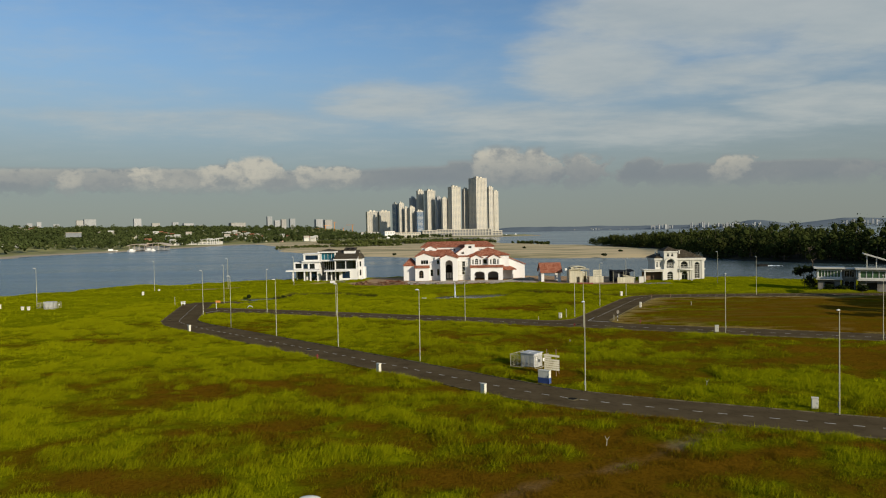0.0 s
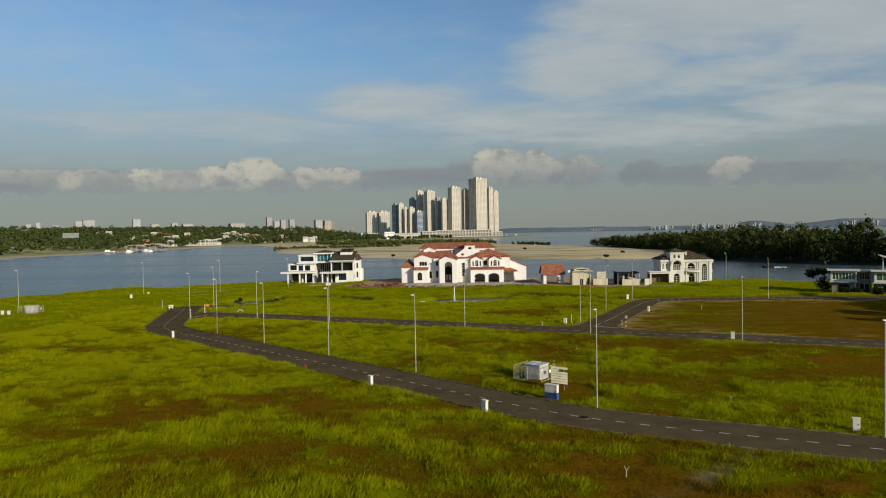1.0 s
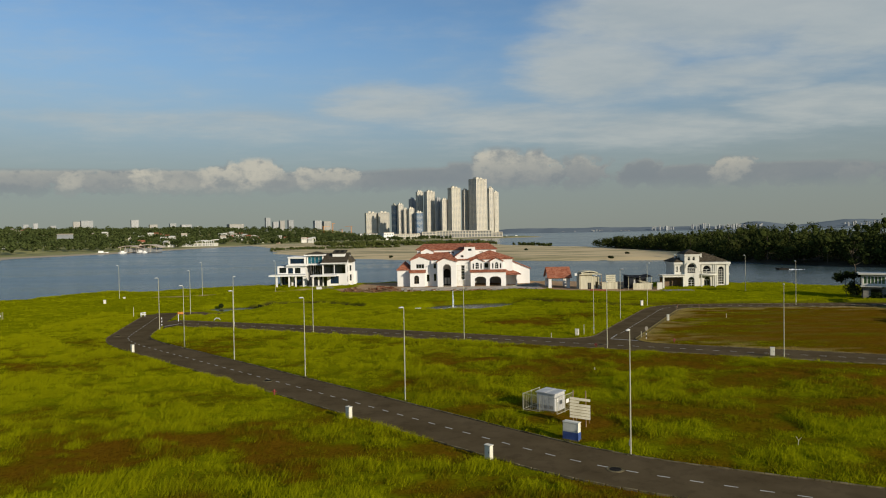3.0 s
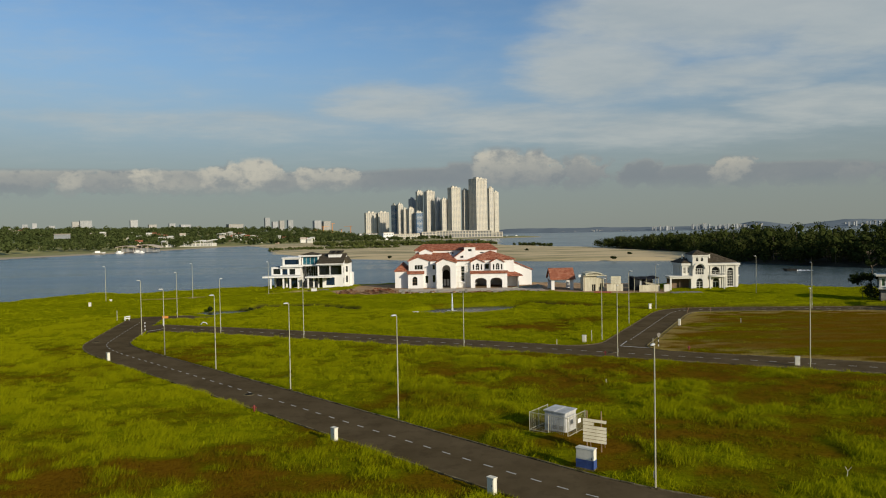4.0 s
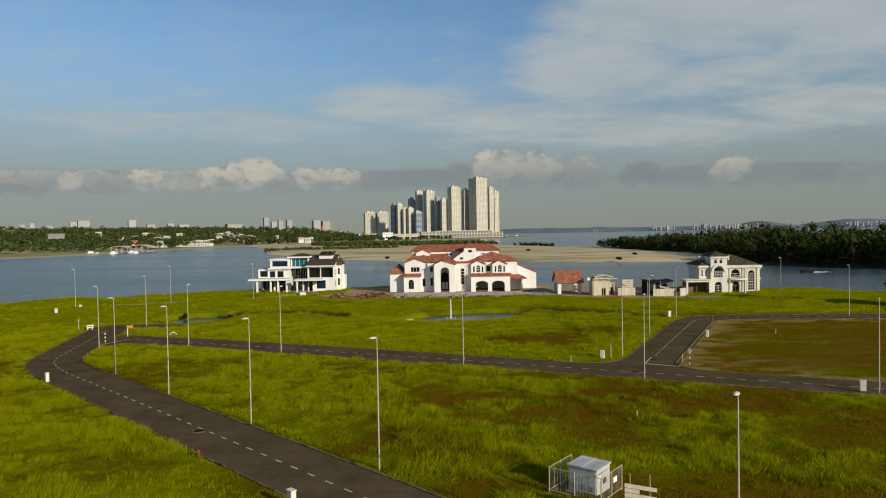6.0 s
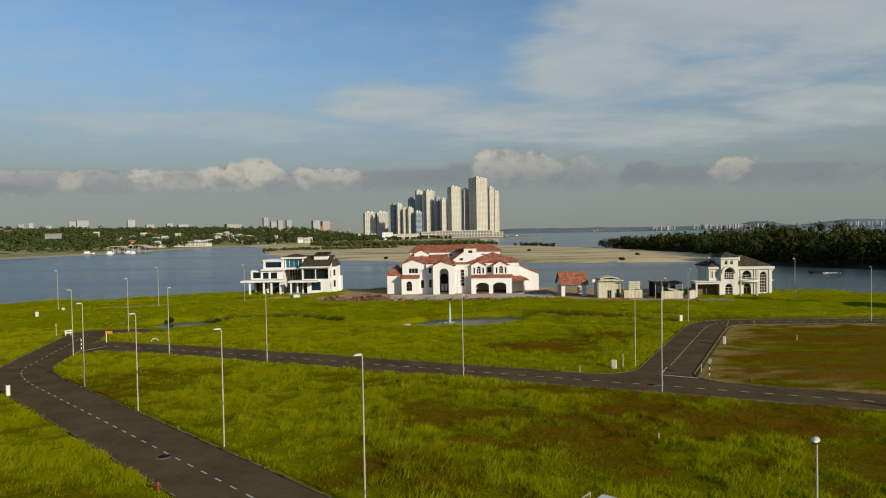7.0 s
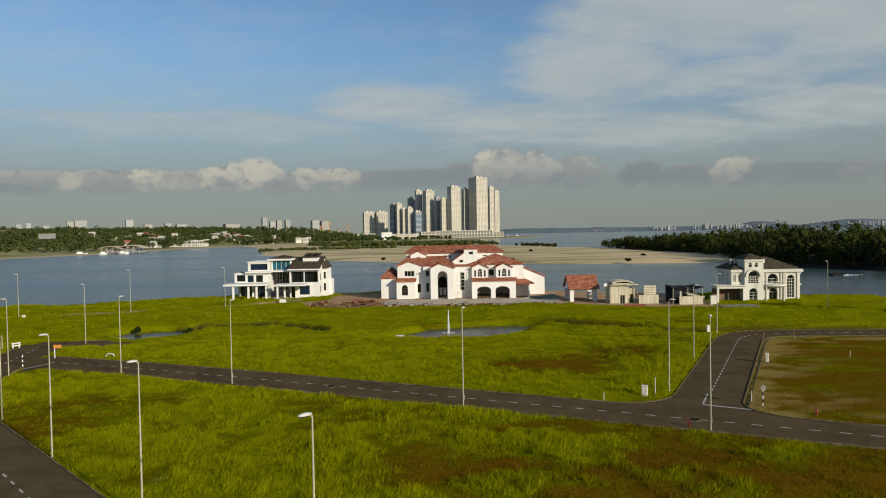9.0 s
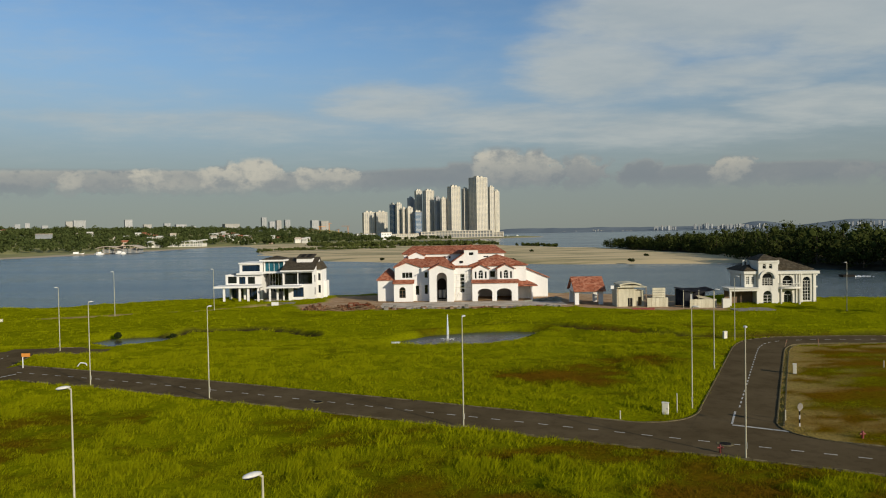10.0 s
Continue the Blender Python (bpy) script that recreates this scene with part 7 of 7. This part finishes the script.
def low_block(x, y, w, h, z, label, mat=None, turn=0.0, storeys=3, name="building", group="far buildings", win=True):
    b = thing(name, x, y, z, label, "building", group, turn)
    d = max(8.0, w * 0.35)
    part("wall", bx(-w / 2, w / 2, 0, d, -2, h), mat or M_TOWER, b)
    part("roof", bx(-w / 2 - 0.4, w / 2 + 0.4, -0.4, d + 0.4, h + 0.01, h + 0.8), M_CONC, b)
    if win:
        for k in range(storeys):
            zz = h * (k + 0.35) / storeys
            n = max(2, int(w / 6))
            for q in range(n):
                x0 = -w / 2 + w * (q + 0.2) / n
                part("window", bx(x0, x0 + w * 0.6 / n, -0.08, -0.002, zz, zz + h * 0.38 / storeys), M_TOWER_WIN, b)
    return b


low_block(far_x(655, 1650), 1650, 42, 14, 0.5, "white arcaded hall beside the towers", M_WHITE, 5, 2)
low_block(far_x(620, 1700), 1700, 60, 9, 0.5, "long low pale hall behind the sandbank", M_TOWER, 0, 2)
low_block(far_x(715, 1780), 1780, 85, 12, 0.5, "long low pale hall before the towers", M_TOWER, 0, 2)
low_block(far_x(690, 1600), 1600, 26, 16, 0.5, "pale raking-walled hall before the towers", M_WHITE, 30, 2)
# far skyline to the west, its wall tones greyed to stand for haze
for k, (p0, p1, top) in enumerate(((48, 58, 396), (66, 74, 394), (136, 150, 391), (150, 172, 389), (238, 252, 388), (270, 285, 396), (306, 318, 394), (326, 346, 396), (410, 440, 395), (474, 484, 384),
                                   (487, 498, 391), (499, 509, 389), (514, 525, 388), (560, 575, 389), (576, 592, 390), (95, 106, 398), (353, 361, 399))):
    y = 2480 + 40 * (k % 3)
    m_px = y / 1207.3
    hz = 407.8 + 0.0169 * (784 - (p0 + p1) / 2)
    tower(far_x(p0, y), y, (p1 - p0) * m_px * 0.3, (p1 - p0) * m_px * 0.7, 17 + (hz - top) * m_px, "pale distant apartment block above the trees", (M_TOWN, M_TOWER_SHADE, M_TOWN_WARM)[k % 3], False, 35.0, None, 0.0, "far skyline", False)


def cottage(x, y, w, z, label, wall, roof, turn):
    c = thing("cottage", x, y, z, label, "house", "houses on the far coast", turn)
    h, d = w * 0.42, w * 0.7
    part("wall", bx(-w / 2, w / 2, 0, d, -4, h), wall, c)
    bm = bmesh.new()
    prof = [(-0.8, h), (d / 2, h + w * 0.26), (d + 0.8, h)]
    ring = prof + [(a, b + 0.4) for a, b in prof[::-1]]
    solid(bm, [(-w / 2 - 0.6, a, b) for a, b in ring], [(w / 2 + 0.6, a, b) for a, b in ring])
    part("roof", bm, roof, c)
    for k in range(3):
        part("window", bx(-w * 0.38 + w * 0.28 * k, -w * 0.38 + w * 0.28 * k + w * 0.16, -0.07, -0.002, h * 0.35, h * 0.75), M_TOWER_WIN, c)


rc = random.Random(12)
for k in range(64):
    px = rc.choice((rc.uniform(10, 330), rc.uniform(240, 335), rc.uniform(395, 470), rc.uniform(395, 470), rc.uniform(480, 560)))
    y = rc.uniform(980, 1300) if px < 380 else rc.uniform(1250, 1420)
    x = far_x(px, y)
    z = float(coast_height(np.array([x]), np.array([y]))[0])
    if z < 0:
        continue
    wall, roof, lab = rc.choice(((M_CREAM, M_CONC, "white coastal house among the trees"), (M_CREAM, M_CREAM, "white coastal house with a pale roof among trees"), (M_PEACH, M_TILE, "tile-roofed coastal house among the trees")))
    cottage(x, y, rc.uniform(6, 9.5), z + rc.uniform(2.5, 6.5), lab, wall, roof, rc.uniform(-30, 30))


def pavilion():
    p = thing("pavilion", -345, 800, 0.4, "waterfront pavilion under long curved pale roofs", "pavilion")
    for k, (x0, x1, h) in enumerate(((-26, -2, 6.0), (-6, 22, 7.0))):
        bm = bmesh.new()
        n = 12
        low = [(x0 + (x1 - x0) * q / n, 3.0 + (h - 3.0) * math.sin(math.pi * (0.12 + 0.83 * q / n))) for q in range(n + 1)]
        ring = low + [(a, b + 0.6) for a, b in low[::-1]]
        solid(bm, [(a, 0, b) for a, b in ring], [(a, 18, b) for a, b in ring])
        part("roof", bm, M_CONC, p)
        for q in range(1, n, 3):
            part("column", bx(low[q][0], low[q][0] + 0.4, 0.6, 1.0, -1, low[q][1]), M_CONC, p)
    part("hall", bx(-22, 18, 6, 16, -1, 3.4), M_TOWER_WIN, p)


pavilion()
club = thing("clubhouse", -383, 1085, 0.4, "low white clubhouse with two raking roofs on the beach", "clubhouse")
part("wall", bx(-25, 26, 1.4, 20, -1, 4.7), M_CREAM, club)
for a, b, z0, z1 in ((-28, 9, 4.8, 8.6), (10, 27, 6.6, 9.6)):
    bm = bmesh.new()
    solid(bm, [(a, 0, z0), (b, 0, z1), (b, 22, z1), (a, 22, z0)], [(a, 0, z0 + 1), (b, 0, z1 + 1), (b, 22, z1 + 1), (a, 22, z0 + 1)])
    part("roof", bm, M_WHITE, club)
    for k in range(5):
        part("column", bx(a + 2 + (b - a - 4) * k / 4, a + 2.7 + (b - a - 4) * k / 4, 0.5, 1.2, -1, z0 + (z1 - z0) * (2 + (b - a - 4) * k / 4) / (b - a)), M_WHITE, club)
for k in range(8):
    part("window", bx(-23 + 6 * k, -19 + 6 * k, 1.3, 1.398, 1.2, 3.2), M_TOWER_WIN, club)
low_block(-505, 790, 26, 6.5, 1.5, "plain white waterside building on a low quay", M_WHITE, -10, 1)
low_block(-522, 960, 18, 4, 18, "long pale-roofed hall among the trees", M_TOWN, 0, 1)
for k in range(5):
    px, y = 560 + 16 * k, 1780
    c = thing("tower_crane", far_x(px, y), y, 0.5, "distant yellow tower crane over a building site", "crane", "cranes", 40 * k)
    hh = 26 + 8 * (k % 3)
    part("mast", bx(-0.6, 0.6, -0.6, 0.6, -1, hh), M_ORANGE, c)
    part("jib", bx(-5, 18, -0.4, 0.4, hh, hh + 0.8), M_ORANGE, c)


def boat(x, y, turn, s, label):
    b = thing("boat", x, y, -1.2, label, "boat", "boats", turn)
    bm = bmesh.new()
    solid(bm, [(-2 * s, -0.5 * s, -0.2), (1.5 * s, -0.5 * s, -0.2), (2.0 * s, 0, -0.2), (1.5 * s, 0.5 * s, -0.2), (-2 * s, 0.5 * s, -0.2)],
          [(-2.1 * s, -0.8 * s, 0.6 * s), (1.6 * s, -0.8 * s, 0.7 * s), (2.8 * s, 0, 0.9 * s), (1.6 * s, 0.8 * s, 0.7 * s), (-2.1 * s, 0.8 * s, 0.6 * s)])
    part("hull", bm, M_WHITE, b)
    part("cabin", bx(-1.2 * s, 0.7 * s, -0.5 * s, 0.5 * s, 0.61 * s, 1.35 * s), M_WHITE, b)


for x, y, t, s in ((-370, 760, 20, 2.6), (-352, 770, 60, 2.2), (-345, 800, 10, 2.0), (-330, 775, 70, 1.8)):
    boat(x, y, t, s, "white motor boat moored at the far quay")
for x, y in ((190, 2050), (245, 2300)):
    boat(x, y, 30, 2.2, "pale ship at anchor far out on the strait")
# pale town on the far shore, haze put into its wall tone
rt = random.Random(8)
for p0, p1, count, r0, r1 in ((1036, 1075, 9, -2, 0.5), (1076, 1112, 7, -2.5, 0), (1150, 1192, 10, 1, 6), (1220, 1254, 8, 4, 8.5), (1262, 1348, 24, 2, 7), (1488, 1560, 10, 4, 9), (930, 1030, 10, -3, -1)):
    for k in range(count):
        px = p0 + (p1 - p0) * (k + rt.uniform(0, 0.9)) / count
        y = rt.uniform(4290, 4400)
        w, h, zz = rt.uniform(6, 13), 17 + (rt.uniform(r0, r1) - 1.5) * 3.56, 0.0
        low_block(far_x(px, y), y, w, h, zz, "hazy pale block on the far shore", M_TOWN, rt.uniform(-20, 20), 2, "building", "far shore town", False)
motor = thing("motor_boat", 140.5, 301.0, -1.2, "small dark motor boat trailing white foam", "boat", "", 186.0)
hull = bmesh.new()
solid(hull, [(-2.4, -0.7, -0.1), (1.8, -0.7, -0.1), (2.6, 0, -0.1), (1.8, 0.7, -0.1), (-2.4, 0.7, -0.1)], [(-2.5, -0.9, 0.7), (2.0, -0.9, 0.8), (3.3, 0, 1.0), (2.0, 0.9, 0.8), (-2.5, 0.9, 0.7)])
part("hull", hull, M_BLACK, motor)
part("windscreen", bx(0.2, 0.3, -0.6, 0.6, 0.72, 1.25), M_GLASS, motor)
foam = bmesh.new()
rng_f = random.Random(3)
for k in range(60):
    u = rng_f.random()
    fx, fy, fr = -2.6 - 7.5 * u, rng_f.uniform(-1, 1) * (0.3 + 0.9 * u), rng_f.uniform(0.12, 0.4) * (1.1 - u)
    rod(foam, (fx, fy, -0.06), (fx + 0.1, fy, 0.02 + 0.35 * (1 - u) * rng_f.random()), fr, fr * 0.6, 6)
part("foam", foam, M_SPRAY, motor, "white churned foam")
